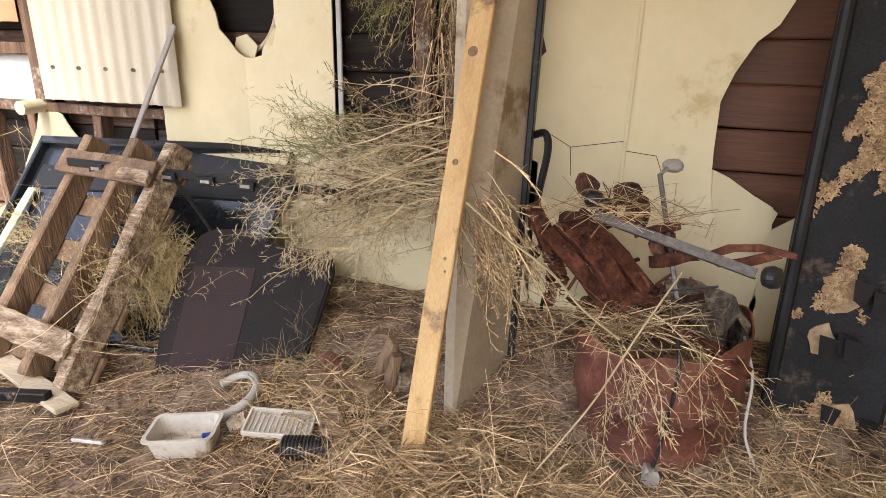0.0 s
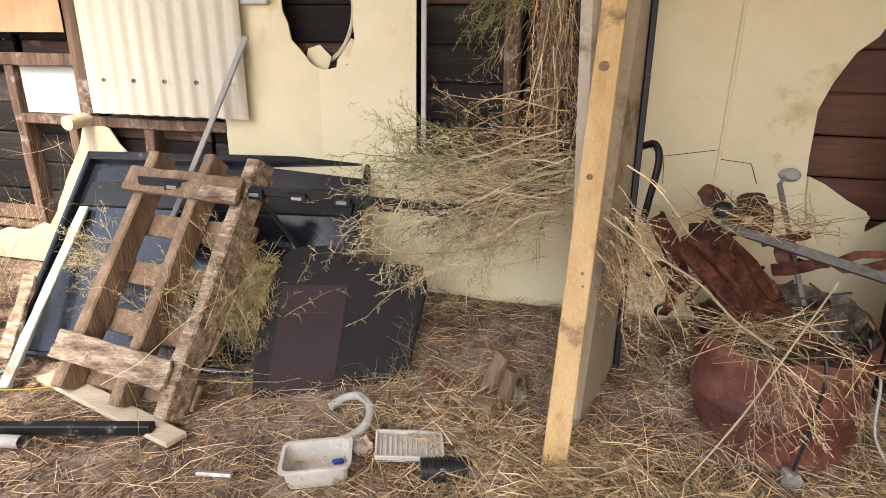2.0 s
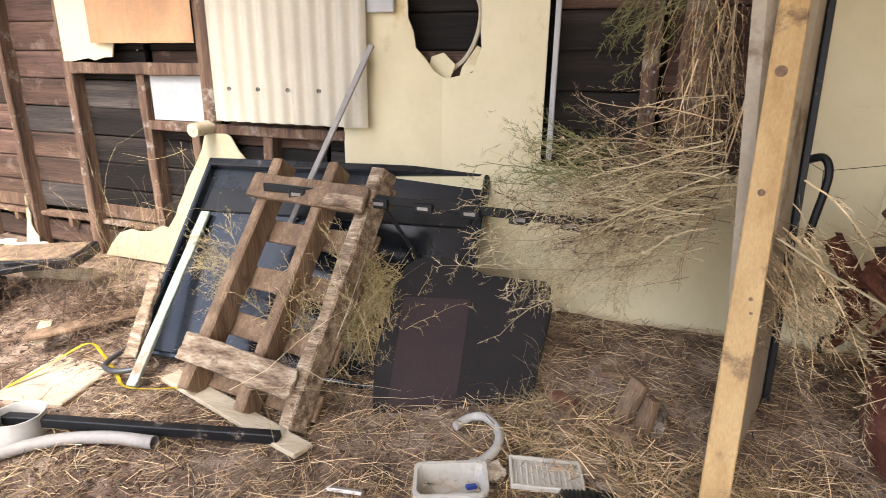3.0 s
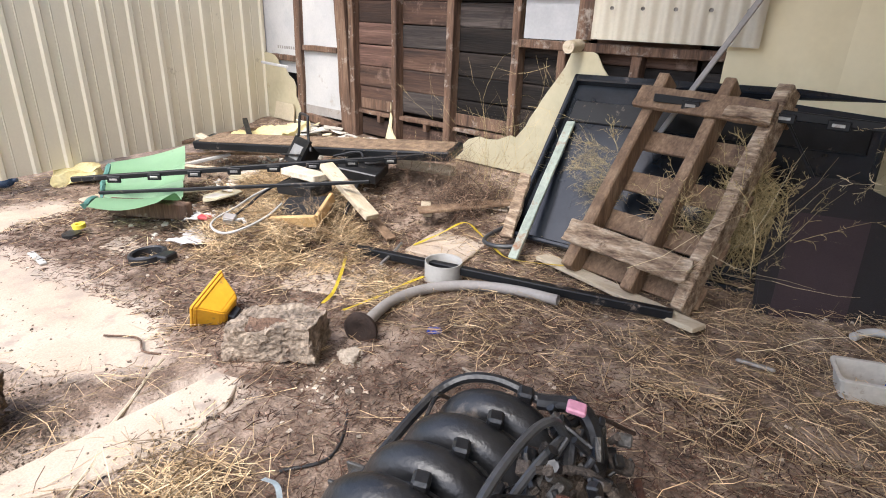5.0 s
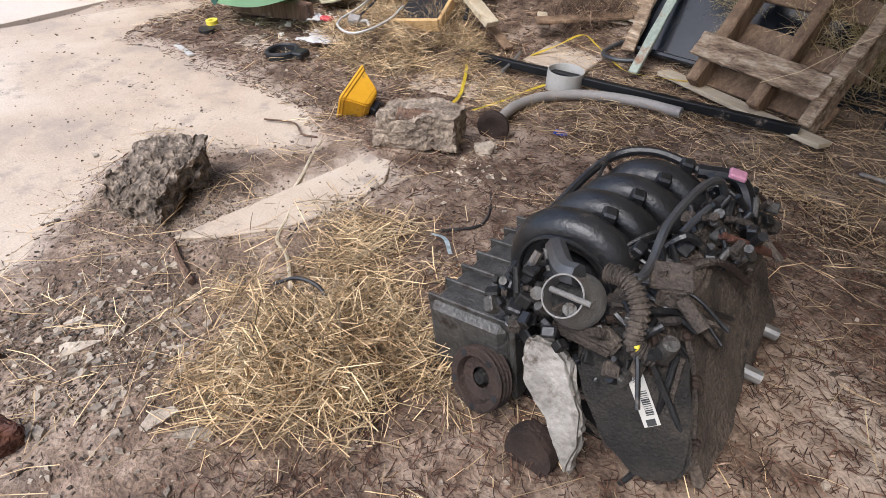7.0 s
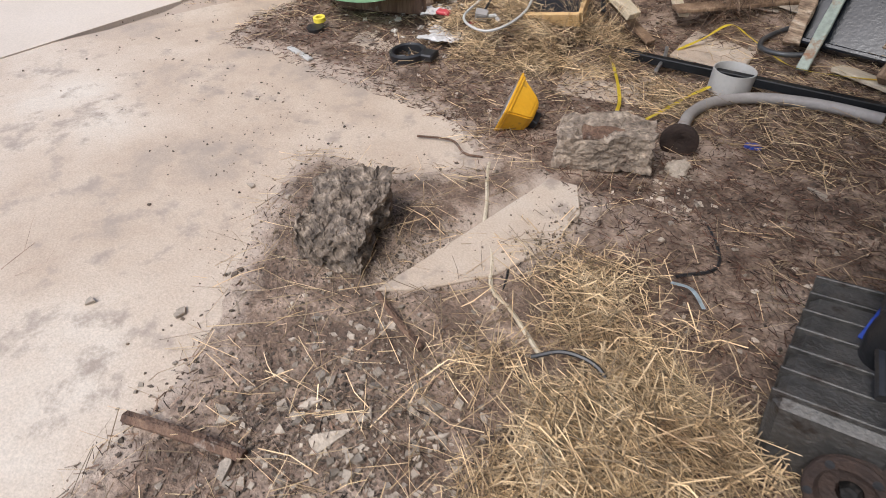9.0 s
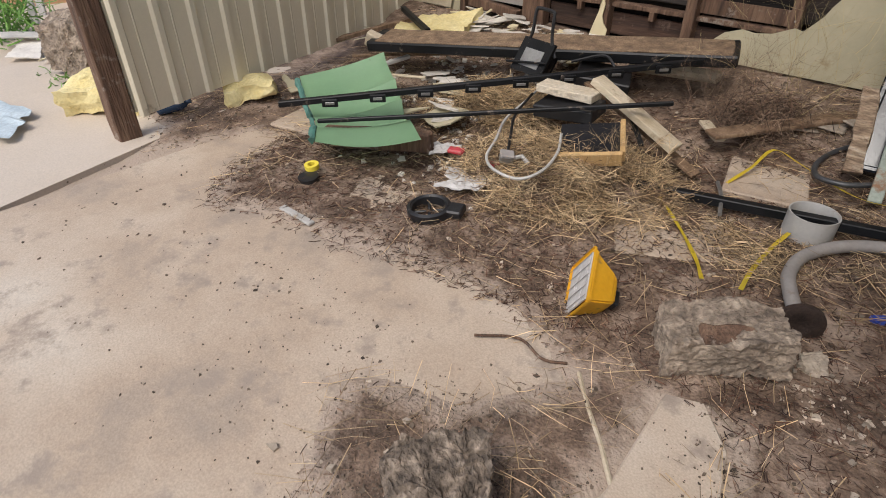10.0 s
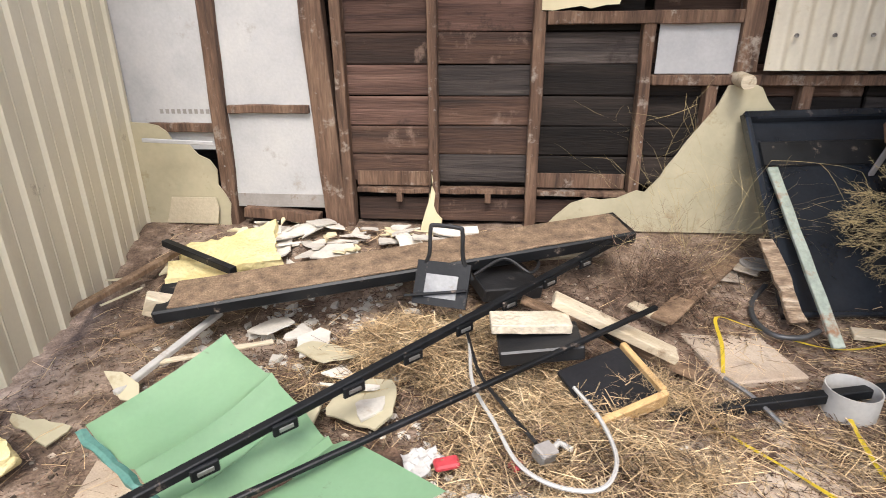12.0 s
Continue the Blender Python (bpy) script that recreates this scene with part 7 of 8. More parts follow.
for k, (x, y) in enumerate(((-2.55, 1.95), (-2.65, 1.9), (-2.42, 2.0))):
    box_thing("tile_offcut", "grey flat tile offcut on the pavers", "tile", (x, y, ez(x, y) + 0.03), (0.16, 0.1, 0.01), 30 * k, "chip", (5, 4))
e = thing("drain_cover", "round grey drain grate on the dirt", "drain cover", at=(-2.38, 2.02, ez(-2.38, 2.02) + 0.03))
bm = bmesh.new()
lathe(bm, [(0.055, 0), (0.068, 0), (0.068, 0.01), (0.055, 0.01), (0.055, 0)], 24)
part("ring", bm, M["grey_hose"], e)
for k in range(6):
    bm = bmesh.new()
    box(bm, 0.11 - abs(k - 2.5) * 0.018, 0.006, 0.006, pose(0, -0.045 + k * 0.018, 0.005))
    part("grate_bar", bm, M["grey_hose"], e)
rock("plastic_scrap", "crushed blue plastic cap on the dirt", (-2.12, 0.83, ez(-2.12, 0.83)), (0.05, 0.03, 0.025), "blue", 6, 40, rough=0.08)
rock("plastic_scrap", "tiny blue plastic bit on the slab", (-2.64, 0.18, 0.0), (0.02, 0.02, 0.012), "blue", 6, 40, rough=0.08)
rock("rusty_lump", "small rusty metal lump in the rubble", (-1.98, -1.0, 0.02), (0.06, 0.05, 0.05), "rust_dark", 11, 20, rough=0.3)
ribbon("blue_strap", "faded blue plastic strap in the straw", [(-1.94, 0.03, 0.06), (-1.89, 0.035, 0.07), (-1.84, 0.01, 0.06)], 0.013, "blue_white", "strap")
box_thing("window_latch", "small grey metal latch on the dirt", "latch", (-1.2, 1.27, 0.115), (0.11, 0.02, 0.012), 10, "steel")
bent_pipe("paper_tag", "grey tool with a flat blade by the black bar", [(-2.75, 1.3, 0.06), (-2.7, 1.2, 0.06), (-2.66, 1.08, 0.05)], 0.008, "steel", "tool", 6)


stick("lath", "short pale offcut lying by the hay", (-2.98, 1.72, 0.12), (-2.86, 1.6, 0.1), 0.05, 0.016, "pale_wood", "lath", rough=0.004)
stick("splinter", "broken timber splinter by the cladding", (-4.95, 1.35, 0.1), (-4.45, 1.75, 0.13), 0.03, 0.015, "timber", "stick", rough=0.006)
stick("splinter", "pale broken splinter in the heap", (-4.75, 1.2, 0.08), (-4.35, 1.35, 0.1), 0.025, 0.012, "pale_wood", "stick", rough=0.006)


# ---- debris outside, beyond the corner post ----
rock("pebbly_lump", "rounded brown lump of pebbly concrete on the apron", (-6.1, 0.3, 0.0), (0.4, 0.32, 0.3), "rubble_pale", 14, 20, rough=0.1)
shards("sheet_shard", "bent white sheet scrap lying outside on the apron", [(-6.75, 0.12, 0.05), (-6.95, 0.2, 0.09), (-6.6, 0.5, 0.06), (-7.3, 0.6, 0.08)], "shard_white", size=(0.16, 0.3))
shards("sheet_shard", "pale shard outside beside the pebbly lump", [(-5.85, 0.42, 0.06), (-6.45, 0.2, 0.04), (-6.9, 0.75, 0.05)], "cream", size=(0.1, 0.18))
tan = thing("leaning_board", "rust stained tan board leaning outside", "board")
bm = bmesh.new()
box(bm, 1.3, 0.03, 0.9, pose(-8.3, 1.1, 0.44, -12, 0, 75), 0.004)
part("board", bm, M["orange_sheet"], tan)
for k, (x, y) in enumerate(((-7.6, 0.45), (-7.9, 0.6))):
    stick("white_post", "white metal frame upright among the debris outside", (x, y, 0.0), (x - 0.15, y + 0.1, 0.7), 0.05, 0.04, "pvc", "post")


# ---- straw, weeds and rubble ----
def on_ground(x, y, up=0.0):
    return Vector((x, y, max(0.0, float(dirt_height(np.array([x]), np.array([y]))[0])) + up))


GRID_N = 130000
_gx = np.array([rng.uniform(-5.2, 1.4) for _ in range(GRID_N)])
_gy = np.array([rng.uniform(-2.2, 2.3) for _ in range(GRID_N)])
_gz = dirt_height(_gx, _gy)
_gd = inside_distance(_gx, _gy, BARE)
_clump = rolls(_gx, _gy, 3.0, 17, 3)
keep = [i for i in range(GRID_N) if _gd[i] < 0.04 and _gz[i] > -0.01]


def scatter_points(n, accept):
    """Places on the dirt that suit."""
    out = []
    order = keep[:]
    rng.shuffle(order)
    for i in order:
        if accept(i):
            out.append(Vector((_gx[i], _gy[i], _gz[i])))
            if len(out) >= n:
                break
    return out


def from_points(pts, up=0.006, jitter=0.0):
    it = iter(pts)

    def take():
        p = next(it)
        return p + Vector((rng.gauss(0, jitter), rng.gauss(0, jitter), rng.uniform(0.001, up)))
    return take


floor_pts = scatter_points(95000, lambda i: rng.random() < (1.0 if (_gx[i] + 2.62) ** 2 + (_gy[i] + 0.35) ** 2 > 0.3 else 0.22) * (0.35 + 0.5 * (_clump[i] > 0) + 0.3 * (_gy[i] > 0.3)))
blades("leaf_litter", len(floor_pts), from_points(floor_pts, 0.012), (0.006, 0.03), (0.0012, 0.0034), M["old_straw"], "brown bark chips and broken stalks over the dirt", "litter", lift=0.12, curl=0.1)
bark_pts = scatter_points(34000, lambda i: ((-4.5 < _gx[i] < -1.7 and -0.1 < _gy[i] < 1.9) or (-1.7 <= _gx[i] < 0.4 and -0.9 < _gy[i] < 1.0)) and (_gx[i] + 2.62) ** 2 + (_gy[i] + 0.35) ** 2 > 0.35)
blades("bark_litter", len(bark_pts), from_points(bark_pts, 0.016, 0.012), (0.01, 0.045), (0.0012, 0.003), M["bark"], "dark red brown bark chips strewn over the dirt", "litter", lift=0.2, curl=0.15)
straw_pts = scatter_points(15000, lambda i: rng.random() < (0.95 if (_gx[i] > -1.6 and _gy[i] > 0.9) else 0.16 + 0.35 * (_clump[i] > 0.1)))
blades("loose_straw", len(straw_pts), from_points(straw_pts, 0.03), (0.03, 0.17), (0.0009, 0.0022), M["straw"], "loose pale straw over the dirt", "straw", lift=0.14, curl=0.12)


mulch_pts = scatter_points(15000, lambda i: -1.6 < _gx[i] < 0.5 and -0.95 < _gy[i] < 1.0)
blades("bark_litter", len(mulch_pts), from_points(mulch_pts, 0.018, 0.02), (0.008, 0.04), (0.001, 0.003), M["bark"], "dark red brown bark mulch round the engine", "litter", lift=0.2, curl=0.2)
front_pts = scatter_points(11000, lambda i: _gx[i] > -2.7 and _gy[i] > 0.75 and rng.random() < 0.5 + 0.4 * (_clump[i] > 0))
blades("loose_straw", len(front_pts), from_points(front_pts, 0.03, 0.01), (0.02, 0.13), (0.0008, 0.0022), M["straw"], "pale broken straw trodden into the dirt by the wall", "straw", lift=0.12, curl=0.15)


def mound(name, count, cx, cy, rx, ry, top, label, length=(0.05, 0.2), turn=0.0, mat="straw", lift=0.4, z0=None):
    ca, sa = math.cos(radians(turn)), math.sin(radians(turn))

    def take():
        while True:
            u, v = rng.gauss(0, 0.45), rng.gauss(0, 0.45)
            x, y = cx + rx * u * ca - ry * v * sa, cy + rx * u * sa + ry * v * ca
            lump = noise.noise(Vector((x * 5.5, y * 5.5, top * 40))) + 0.6 * noise.noise(Vector((x * 14, y * 14, 3)))
            if u * u + v * v < 1.9 and 2.2 * lump > rng.uniform(-0.7, 0.5) - 0.4 * (z0 is not None):
                break
        x, y = cx + rx * u * ca - ry * v * sa, cy + rx * u * sa + ry * v * ca
        h = top * max(0, 1 - (u * u + v * v)) ** 0.8
        base = ez(x, y) if z0 is None else z0
        return Vector((x, y, max(0, base) + 0.01 + h * rng.random() ** 0.6))
    return blades(name, count, take, length, (0.001, 0.0027), M[mat], label, "hay", lift=lift, curl=0.3)


mound("hay_pile", 5200, -1.8, -0.45, 0.42, 0.26, 0.11, "heap of pale dry grass beside the engine", turn=40, length=(0.03, 0.17), lift=0.5)
mound("hay_pile", 1900, -1.95, -0.2, 0.4, 0.26, 0.05, "thin dry grass strewn past the heap", turn=-20, length=(0.03, 0.16), lift=0.3)
# dark stalks low in the hay: shade of its gaps put into colour
mound("hay_pile", 2600, -3.25, 0.98, 0.55, 0.4, 0.13, "matted stalks under the hay, dark for its shaded gaps", turn=20, mat="old_straw", length=(0.04, 0.16))
mound("hay_pile", 9000, -3.25, 0.98, 0.5, 0.38, 0.15, "golden hay heaped round the wooden box", turn=20)
# again a dark under-layer, colouring in the shaded gaps of the next heap
mound("hay_pile", 2200, -3.8, 1.35, 0.5, 0.3, 0.1, "matted stalks under the bars, dark for the shaded gaps", turn=20, mat="old_straw", length=(0.04, 0.16))
mound("hay_pile", 6000, -3.8, 1.35, 0.45, 0.28, 0.18, "brown hay heaped under the bars", turn=20)
mound("hay_pile", 900, -2.78, 1.85, 0.25, 0.22, 0.14, "dry grass tuft by the torn sheet", lift=0.9, mat="old_straw")
mound("hay_pile", 4200, -0.16, 1.43, 0.55, 0.26, 0.09, "straw heaped round the plank foot", length=(0.08, 0.26), lift=0.3)
mound("hay_pile", 2400, 0.78, 1.56, 0.4, 0.26, 0.07, "straw heaped round the drum and padded panel", length=(0.08, 0.24), lift=0.3)
mound("hay_pile", 900, -0.65, 1.62, 0.35, 0.2, 0.08, "straw and twigs among the offcuts", lift=0.5)
mound("hay_pile", 1500, -1.45, 1.86, 0.2, 0.14, 0.4, "dry weeds packed behind the pallet", lift=0.8, mat="weed")
mound("hay_pile", 260, -1.68, 1.75, 0.18, 0.08, 0.4, "dry weeds caught in the pallet", lift=0.7)
mound("hay_pile", 260, 0.3, 1.76, 0.22, 0.16, 0.06, "dry stalks lying on the scrap in the drum", z0=0.5, lift=0.35, length=(0.1, 0.3))
mound("hay_pile", 150, 0.22, 1.85, 0.18, 0.1, 0.06, "dry stalks caught on the rusty mechanism", z0=0.8, lift=0.3, length=(0.1, 0.24))
mound("hay_pile", 500, -2.5, 0.95, 0.25, 0.25, 0.03, "thin straw over the pavers", lift=0.2)


def weeds(name, label, starts, count, ln, w, depth, mat, spread, droop, wander=0.4, kids=3):
    verts, faces = [], []
    for _ in range(count):
        (a, b), (da, db) = rng.choice(starts)
        f = rng.random()
        p = Vector(a).lerp(Vector(b), f) + Vector((rng.gauss(0, spread), rng.gauss(0, spread * 0.6), rng.gauss(0, spread)))
        d = Vector(da).lerp(Vector(db), rng.random()) + Vector((rng.gauss(0, 0.35), rng.gauss(0, 0.3), rng.gauss(0, 0.35)))
        sprig(verts, faces, p, d, rng.uniform(*ln), w * rng.uniform(0.7, 1.3), depth, droop, wander, kids)
    return stalks_object(name, verts, faces, M[mat], label, "dry weed")


def feather(verts, faces, p, d, ln, w, droop, wander=0.22, leaf=1.0):
    """A dry stem with fine forked side twigs along it."""
    steps = 9
    d = d.normalized()
    q = p.copy()
    side = d.orthogonal().normalized()
    side.rotate(Matrix.Rotation(rng.uniform(0, 6.28), 3, d))
    base = len(verts)

    def strand(a, b, half):
        s2 = (b - a).orthogonal().normalized() * half
        k = len(verts)
        verts.extend((a - s2, a + s2, b + s2 * 0.5, b - s2 * 0.5))
        faces.append((k, k + 1, k + 2, k + 3))

    twigs = []
    for i in range(steps + 1):
        half = w * (1 - 0.65 * i / steps)
        verts.extend((q - side * half, q + side * half))
        if i:
            b = base + 2 * (i - 1)
            faces.append((b, b + 1, b + 3, b + 2))
        if i > 1:
            twigs.append((q.copy(), d.copy(), 1 - 0.5 * i / steps))
        d = (d + Vector((rng.gauss(0, wander), rng.gauss(0, wander), rng.gauss(0, wander) - droop)) * 0.45).normalized()
        q = q + d * ln / steps
    for q, d, k in twigs:
        for _ in range(rng.choice((1, 1, 2))):
            away = (d.orthogonal()).normalized()
            away.rotate(Matrix.Rotation(rng.uniform(0, 6.28), 3, d))
            t = (d + away * rng.uniform(0.4, 0.9)).normalized()
            a = q
            size = 0.085 * k * leaf * rng.uniform(0.5, 1.3)
            for seg in range(3):
                b = a + t * size / 3
                strand(a, b, w * 0.5)
                for _ in range(2):
                    l = (t + Vector((rng.gauss(0, 0.6), rng.gauss(0, 0.6), rng.gauss(0, 0.6)))).normalized()
                    strand(b, b + l * size * rng.uniform(0.2, 0.4), w * 0.45)
                t = (t + Vector((rng.gauss(0, 0.3), rng.gauss(0, 0.3), rng.gauss(0, 0.3) - 0.1))).normalized()
                a = b


def fronds(name, label, count, place, aim, ln, w, mat, droop=0.12, wander=0.22, leaf=1.0, spread=0.05, fan=0.22):
    """Many feathered stems: from along the line place, towards between the two aims."""
    verts, faces = [], []
    for _ in range(count):
        p = Vector(place[0]).lerp(Vector(place[1]), rng.random()) + Vector((rng.gauss(0, spread), rng.gauss(0, spread * 0.5), rng.gauss(0, spread)))
        d = Vector(aim[0]).lerp(Vector(aim[1]), rng.random()) + Vector((rng.gauss(0, fan), rng.gauss(0, fan * 0.7), rng.gauss(0, fan)))
        feather(verts, faces, p, d, rng.uniform(*ln), w * rng.uniform(0.7, 1.4), droop, wander, leaf)
    return stalks_object(name, verts, faces, M[mat], label, "dry weed")


# tumbled weed bush caught between the plank and the wall
fronds("dry_bush", "large dry weed bush caught behind the plank, feathery and pale", 105, ((-0.3, 1.98, 0.95), (-0.42, 1.92, 0.72)), ((-1, -0.1, 0.12), (-1, -0.12, -0.25)), (0.32, 0.72), 0.0019, "pale_weed", 0.05, 0.24, 1.1, 0.055, 0.16)
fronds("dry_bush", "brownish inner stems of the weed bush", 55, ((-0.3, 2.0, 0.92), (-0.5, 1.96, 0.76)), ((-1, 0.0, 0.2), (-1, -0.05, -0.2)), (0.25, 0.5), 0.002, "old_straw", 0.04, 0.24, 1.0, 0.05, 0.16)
fronds("dry_bush", "grey green weed tops at the upper edge of the bush", 40, ((-0.5, 2.0, 0.95), (-0.75, 1.95, 0.88)), ((-1, 0, 0.35), (-1, -0.1, 0.0)), (0.18, 0.36), 0.0017, "green_weed", 0.05)
fronds("dry_bush", "feathery weed fronds drooping from the bush", 28, ((-0.4, 1.9, 0.78), (-0.9, 1.88, 0.76)), ((-0.8, -0.1, -0.5), (-0.5, -0.15, -0.9)), (0.15, 0.32), 0.0018, "pale_weed", 0.16)
fronds("dry_bush", "bundle of dry stalks hanging down the wall", 46, ((-0.42, 2.12, 1.75), (-0.36, 2.06, 1.2)), ((0.1, -0.05, -1), (-0.1, -0.1, -1)), (0.35, 0.6), 0.0019, "straw", 0.1, 0.22, 0.6, 0.045, 0.2)
fronds("dry_bush", "dry stems bending from the hanging bundle into the bush", 50, ((-0.34, 2.02, 1.12), (-0.3, 2.0, 0.9)), ((-0.8, -0.1, -0.4), (-0.5, -0.05, -0.8)), (0.25, 0.45), 0.0019, "straw", 0.05, 0.25, 0.6, 0.05)
fronds("dry_bush", "grey green weed tuft at the top of the opening", 30, ((-0.5, 2.1, 1.42), (-0.45, 2.1, 1.75)), ((-0.9, -0.1, -0.3), (-0.5, -0.1, -1)), (0.16, 0.3), 0.0018, "green_weed", 0.1)
fronds("dry_bush", "dry weed tuft squeezed between plank and door leaf", 60, ((-0.2, 1.82, 0.85), (-0.14, 1.78, 0.72)), ((0.5, -0.2, -0.8), (0.7, -0.3, -0.4)), (0.18, 0.34), 0.0018, "straw", 0.14, 0.25, 0.7)
bent_pipe("dry_twig", "thick pale dry weed stem reaching across to the drum", [(-0.2, 1.72, 0.83), (-0.07, 1.66, 0.76), (0.05, 1.62, 0.7), (0.14, 1.6, 0.62), (0.24, 1.58, 0.56)], 0.0034, "pale_weed", "weed stem", 6)
bent_pipe("dry_twig", "long pale dry weed stem drooping in front of the drum", [(0.36, 1.62, 0.74), (0.28, 1.58, 0.58), (0.2, 1.55, 0.4), (0.13, 1.52, 0.28), (0.06, 1.5, 0.16)], 0.0024, "pale_weed", "weed stem", 6)
fronds("dry_bush", "feathery dry sprays lying over the drum rim", 12, ((0.1, 1.68, 0.52), (0.5, 1.66, 0.52)), ((-0.6, -0.3, 0.0), (0.7, -0.4, -0.3)), (0.14, 0.28), 0.0016, "pale_weed", 0.22, 0.3)
fronds("dry_bush", "dry sprays hanging down the face of the drum", 5, ((0.12, 1.64, 0.5), (0.52, 1.64, 0.48)), ((-0.3, -0.25, -0.8), (0.3, -0.3, -1)), (0.16, 0.34), 0.0012, "pale_weed", 0.2, 0.25)
fronds("dry_bush", "dry weeds growing between the pallet and the mat", 60, ((-1.55, 1.72, 0.18), (-1.32, 1.86, 0.2)), ((-0.4, 0.05, 1), (0.2, 0.0, 0.8)), (0.25, 0.5), 0.0015, "weed", 0.08)
fronds("dry_bush", "dry weed spray between the black panel and the pallet", 34, ((-1.99, 1.84, 0.55), (-1.95, 1.8, 0.25)), ((-1, -0.05, -0.2), (-0.6, -0.05, 0.5)), (0.09, 0.18), 0.0012, "weed", 0.12)
weeds("tall_straw", "tall straw stalks standing by the plank and drum", [(((-0.2, 1.42, 0.12), (0.1, 1.5, 0.14)), ((-0.2, 0, 1), (0.5, 0, 1))), (((0.5, 1.55, 0.14), (0.75, 1.7, 0.16)), ((-0.3, 0, 1), (0.2, 0.1, 1)))], 34, (0.16, 0.34), 0.0018, 1, "straw", 0.06, 0.25, 0.4, 2)
weeds("dry_bush", "pale twigs lying across the pallet foot", [(((-1.75, 1.4, 0.2), (-1.55, 1.42, 0.25)), ((1, -0.1, 0.5), (1, 0.0, 0.7)))], 7, (0.35, 0.55), 0.0024, 1, "pale_weed", 0.03, 0.0, 0.35, 2)
weeds("dry_bush", "dry weed by the mat foot", [(((-0.8, 1.66, 0.14), (-0.65, 1.72, 0.16)), ((-0.3, -0.1, 1), (0.5, -0.1, 0.6)))], 18, (0.12, 0.24), 0.0016, 2, "weed", 0.04, 0.05)
weeds("dry_bush", "dry weed growing by the torn cream sheet", [(((-2.85, 1.9, 0.2), (-2.6, 2.0, 0.22)), ((-0.3, -0.1, 1), (0.4, -0.1, 1)))], 26, (0.25, 0.5), 0.0016, 2, "weed", 0.06, 0.05)
weeds("dry_bush", "thin dry roots clinging to the dark wall bays", [(((-3.0, 2.3, 0.4), (-2.9, 2.3, 0.6)), ((0, 0, 1), (-0.5, 0, 1))), (((-2.7, 2.3, 0.9), (-2.55, 2.3, 0.9)), ((0, 0, -1), (0.4, 0, -1)))], 7, (0.2, 0.4), 0.0012, 1, "weed", 0.05, 0.0)
weeds("dry_bush", "grey twig lying on the slab", [(((-3.05, -1.2, 0.01), (-3.2, -1.1, 0.015)), ((-0.5, 0.5, 0.05), (0.2, 1, 0.15)))], 3, (0.12, 0.22), 0.0015, 1, "old_straw", 0.02, 0.0, 0.12, 2)




def chips(name, count, sampler, size, material, label):
    """Angular broken bits as one heap."""
    verts, faces = [], []
    for _ in range(count):
        c = sampler()
        s = rng.uniform(*size) * (0.5 + rng.random())
        n = 4
        a0 = rng.uniform(0, 6)
        b = len(verts)
        h = s * rng.uniform(0.25, 0.6)
        tx, ty = rng.gauss(0, 0.2), rng.gauss(0, 0.2)
        rad = [s * rng.uniform(0.35, 1.3) for _ in range(n)]
        for z, k in ((-0.002, 1.0), (h, 0.8)):
            for i in range(n):
                a = a0 + 2 * math.pi * i / n
                x, y = rad[i] * k * math.cos(a), rad[i] * k * math.sin(a)
                verts.append((c.x + x, c.y + y, c.z + z + tx * x + ty * y))
        faces.append(tuple(range(b + n, b + 2 * n)))
        for i in range(n):
            j = (i + 1) % n
            faces.append((b + i, b + j, b + n + j, b + n + i))
    me = bpy.data.meshes.new(name)
    me.from_pydata(verts, [], faces)
    me.materials.append(M[material])
    return tagged(new(name, me), label, "rubble", "", "stuff")


def around(cx, cy, rx, ry):
    def take():
        return on_ground(cx + rx * rng.gauss(0, 0.5), cy + ry * rng.gauss(0, 0.5))
    return take


chips("gravel", 9000, around(-2.6, -0.42, 0.3, 0.26), (0.0008, 0.004), "dark_chip", "grey grit crumbled round the rubble lump")
chips("gravel", 4200, around(-2.16, -0.8, 0.34, 0.3), (0.001, 0.0065), "dark_chip", "dark stone chips and grit on the dirt")
chips("gravel", 700, around(-2.1, -0.82, 0.36, 0.3), (0.0015, 0.013), "chip", "pale broken stone chips on the dirt")
chips("gravel", 500, around(-3.1, -0.3, 0.8, 0.4), (0.0008, 0.004), "dark_chip", "dark specks of grit on the slab")
chips("gravel", 220, around(-4.0, -0.3, 1.0, 0.6), (0.001, 0.007), "dark_chip", "dark specks of grit on the slab")
chips("gravel", 700, lambda: Vector((-2.2 + rng.gauss(0, 0.09), 0.0 + rng.gauss(0, 0.16), 0.021)), (0.001, 0.005), "dark_chip", "grit lying on the broken slab wedge")
chips("gravel", 80, around(-2.15, 0.4, 0.12, 0.2), (0.004, 0.01), "chip", "pale grit by the small stone")
chips("sheet_crumbs", 260, around(-4.2, 1.55, 0.6, 0.4), (0.008, 0.03), "shard_white", "small crumbs of broken white sheet")
chips("sheet_crumbs", 140, around(-3.7, 0.85, 0.5, 0.3), (0.006, 0.022), "shard_white", "small crumbs of broken white sheet")
gp = scatter_points(6000, lambda i: True)
chips("gravel", len(gp), from_points(gp, 0.002), (0.002, 0.009), "dark_chip", "small stones and clods in the dirt")
gp = scatter_points(2600, lambda i: True)
chips("gravel", len(gp), from_points(gp, 0.002), (0.002, 0.01), "chip", "small pale stones in the dirt")
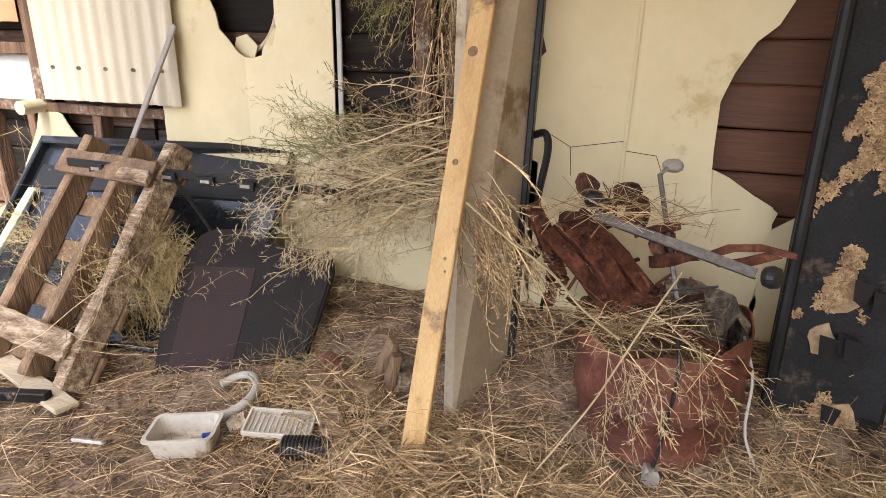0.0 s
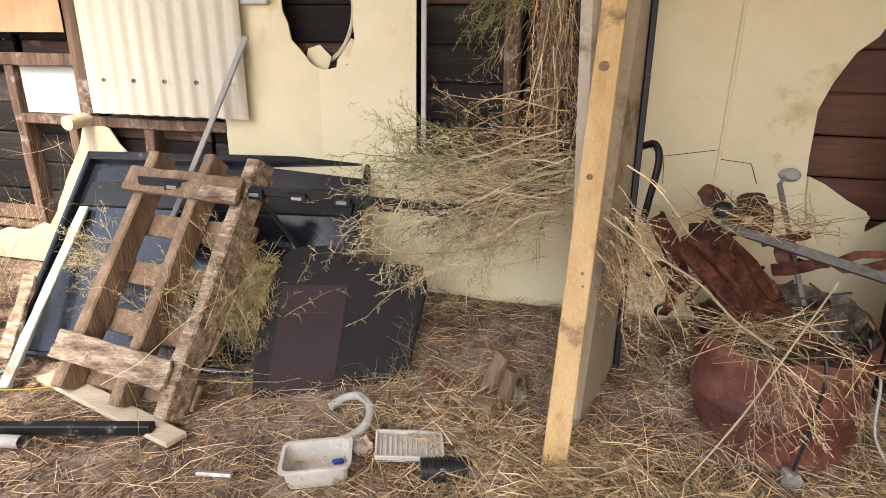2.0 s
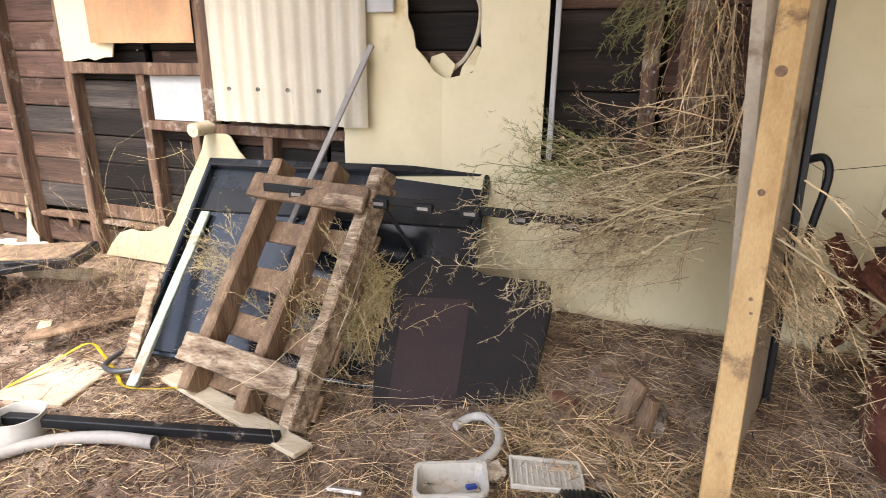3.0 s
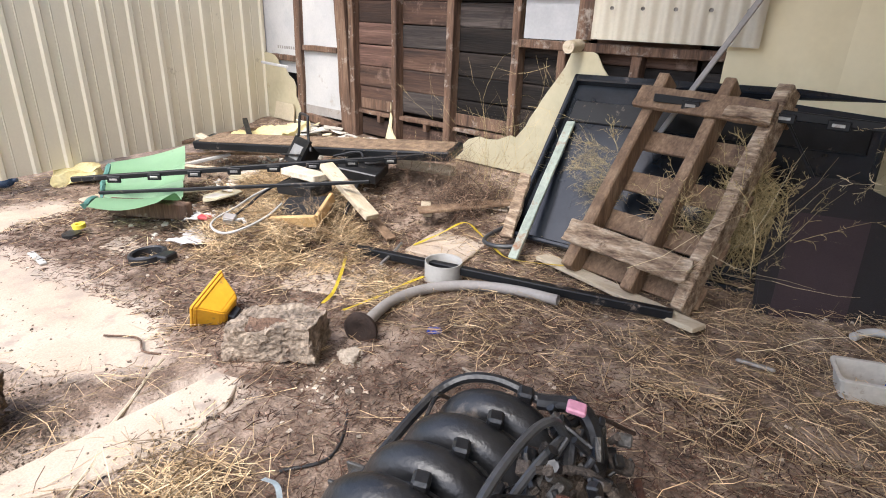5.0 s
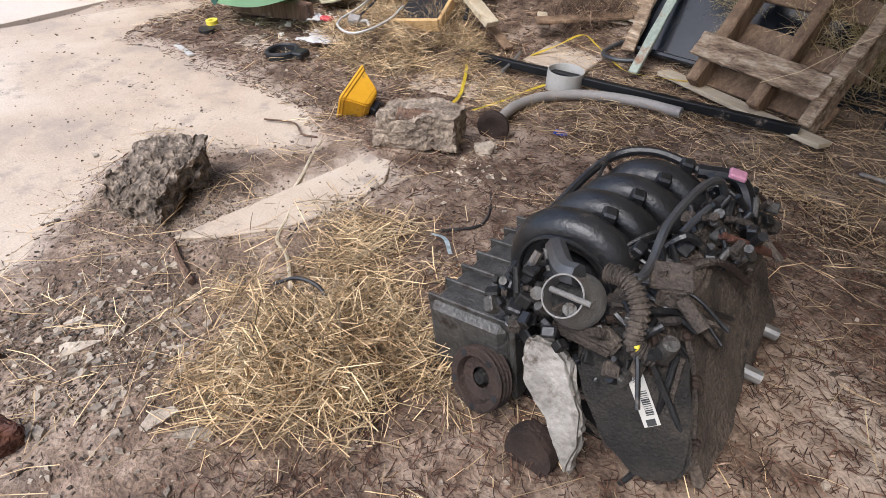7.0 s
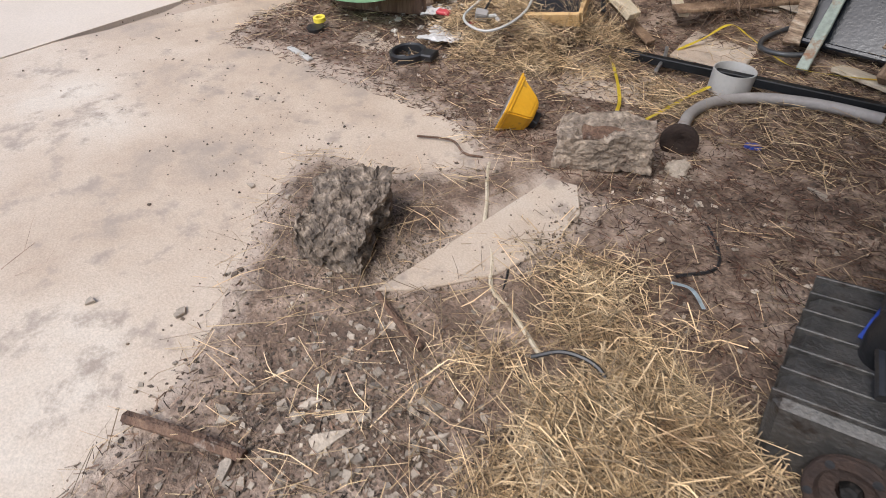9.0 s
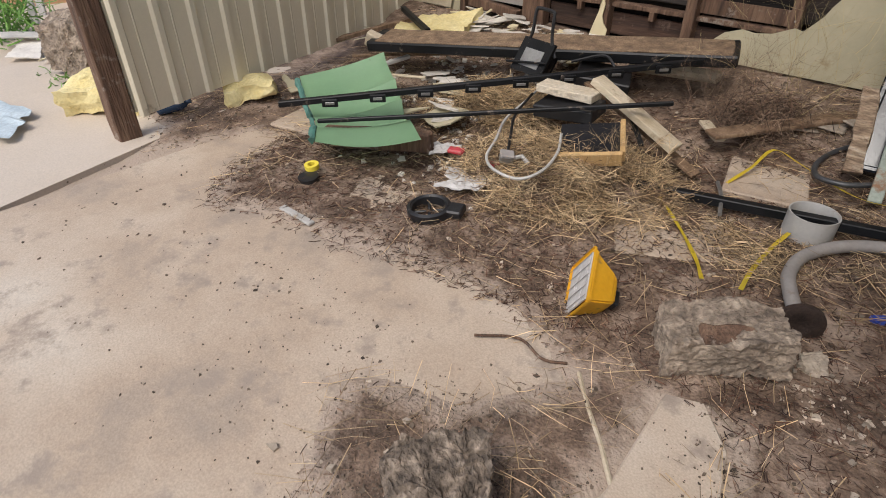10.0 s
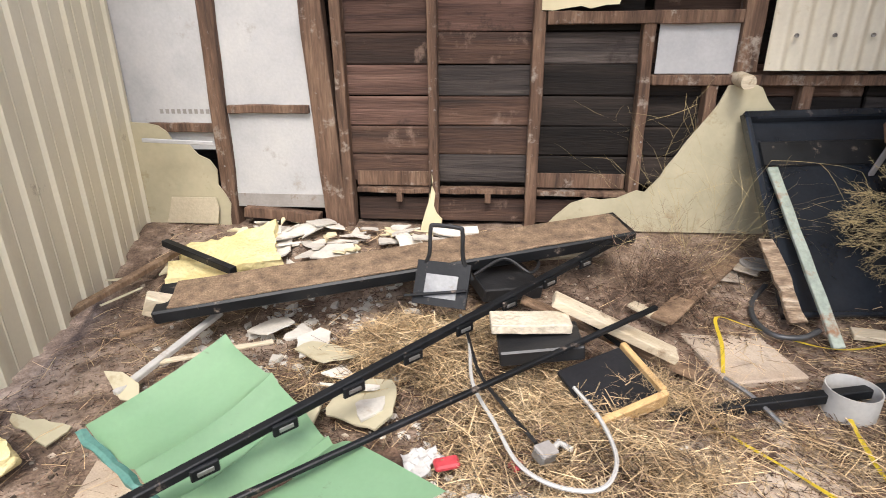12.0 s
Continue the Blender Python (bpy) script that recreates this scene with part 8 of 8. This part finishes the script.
for k, (x, y, s) in enumerate(((-2.15, -0.83, 0.045), (-2.09, -0.83, 0.02), (-2.02, -0.66, 0.02), (-1.83, -0.76, 0.04), (-1.76, -0.73, 0.035), (-1.86, 0.7, 0.03), (-2.69, -0.91, 0.022), (-2.33, -0.95, 0.028), (-2.23, -1.01, 0.026), (-2.87, -1.06, 0.02), (-2.14, -0.73, 0.02), (-2.25, -0.81, 0.02), (-3.07, -0.53, 0.02))):
    bm = bmesh.new()
    r4 = random.Random(k + 90)
    long = r4.uniform(0.45, 0.9)
    pts = [(1.15 * s * math.cos(a) * r4.uniform(0.75, 1.2), s * long * math.sin(a) * r4.uniform(0.75, 1.2)) for a in sorted(r4.uniform(0, 2 * math.pi) for i in range(6))]
    prism(bm, pts, Matrix(), 0.007)
    ob = mesh_ob("stone_flake", bm, M["chip"])
    p = on_ground(x, y)
    ob.matrix_world = pose(p.x, p.y, p.z + 0.002, r4.gauss(0, 6), r4.gauss(0, 6), r4.uniform(0, 360))
    tagged(ob, "flat pale flake of broken stone on the dirt", "stone", "stone flakes")
weeds("dry_bush", "brown dry shrub tuft between the fallen panel and the torn sheet", [(((-3.05, 1.7, 0.1), (-2.8, 1.8, 0.12)), ((-0.2, -0.2, 1), (0.7, 0.1, 0.8)))], 46, (0.14, 0.3), 0.0022, 3, "old_straw", 0.05, 0.05, 0.5)
weeds("dry_bush", "dry weed tuft growing beside the wooden box", [(((-3.1, 1.0, 0.08), (-2.95, 1.1, 0.1)), ((-0.3, -0.3, 0.8), (0.5, -0.3, 0.8)))], 30, (0.1, 0.22), 0.002, 3, "straw", 0.05, 0.2, 0.5)
M["leaf_green"] = surface("fresh_weed", [(0.09, 0.2, 0.03), (0.19, 0.36, 0.07)], 5, 0.6, bump=0, grain=0.0, island=0.4)
blades("green_weeds", 420, lambda: Vector((-7.35 + rng.gauss(0, 0.16), 0.2 + rng.gauss(0, 0.14), rng.uniform(0.0, 0.3))), (0.06, 0.2), (0.006, 0.014), M["leaf_green"], "fresh green weeds growing outside by the debris", "weeds", lift=1.2, curl=0.3)
blades("green_weeds", 40, lambda: Vector((-6.0 + rng.gauss(0, 0.12), 0.1 + rng.gauss(0, 0.04), rng.uniform(0.0, 0.04))), (0.03, 0.08), (0.004, 0.01), M["leaf_green"], "small green weeds at the foot of the lump", "weeds", lift=0.8, curl=0.3)
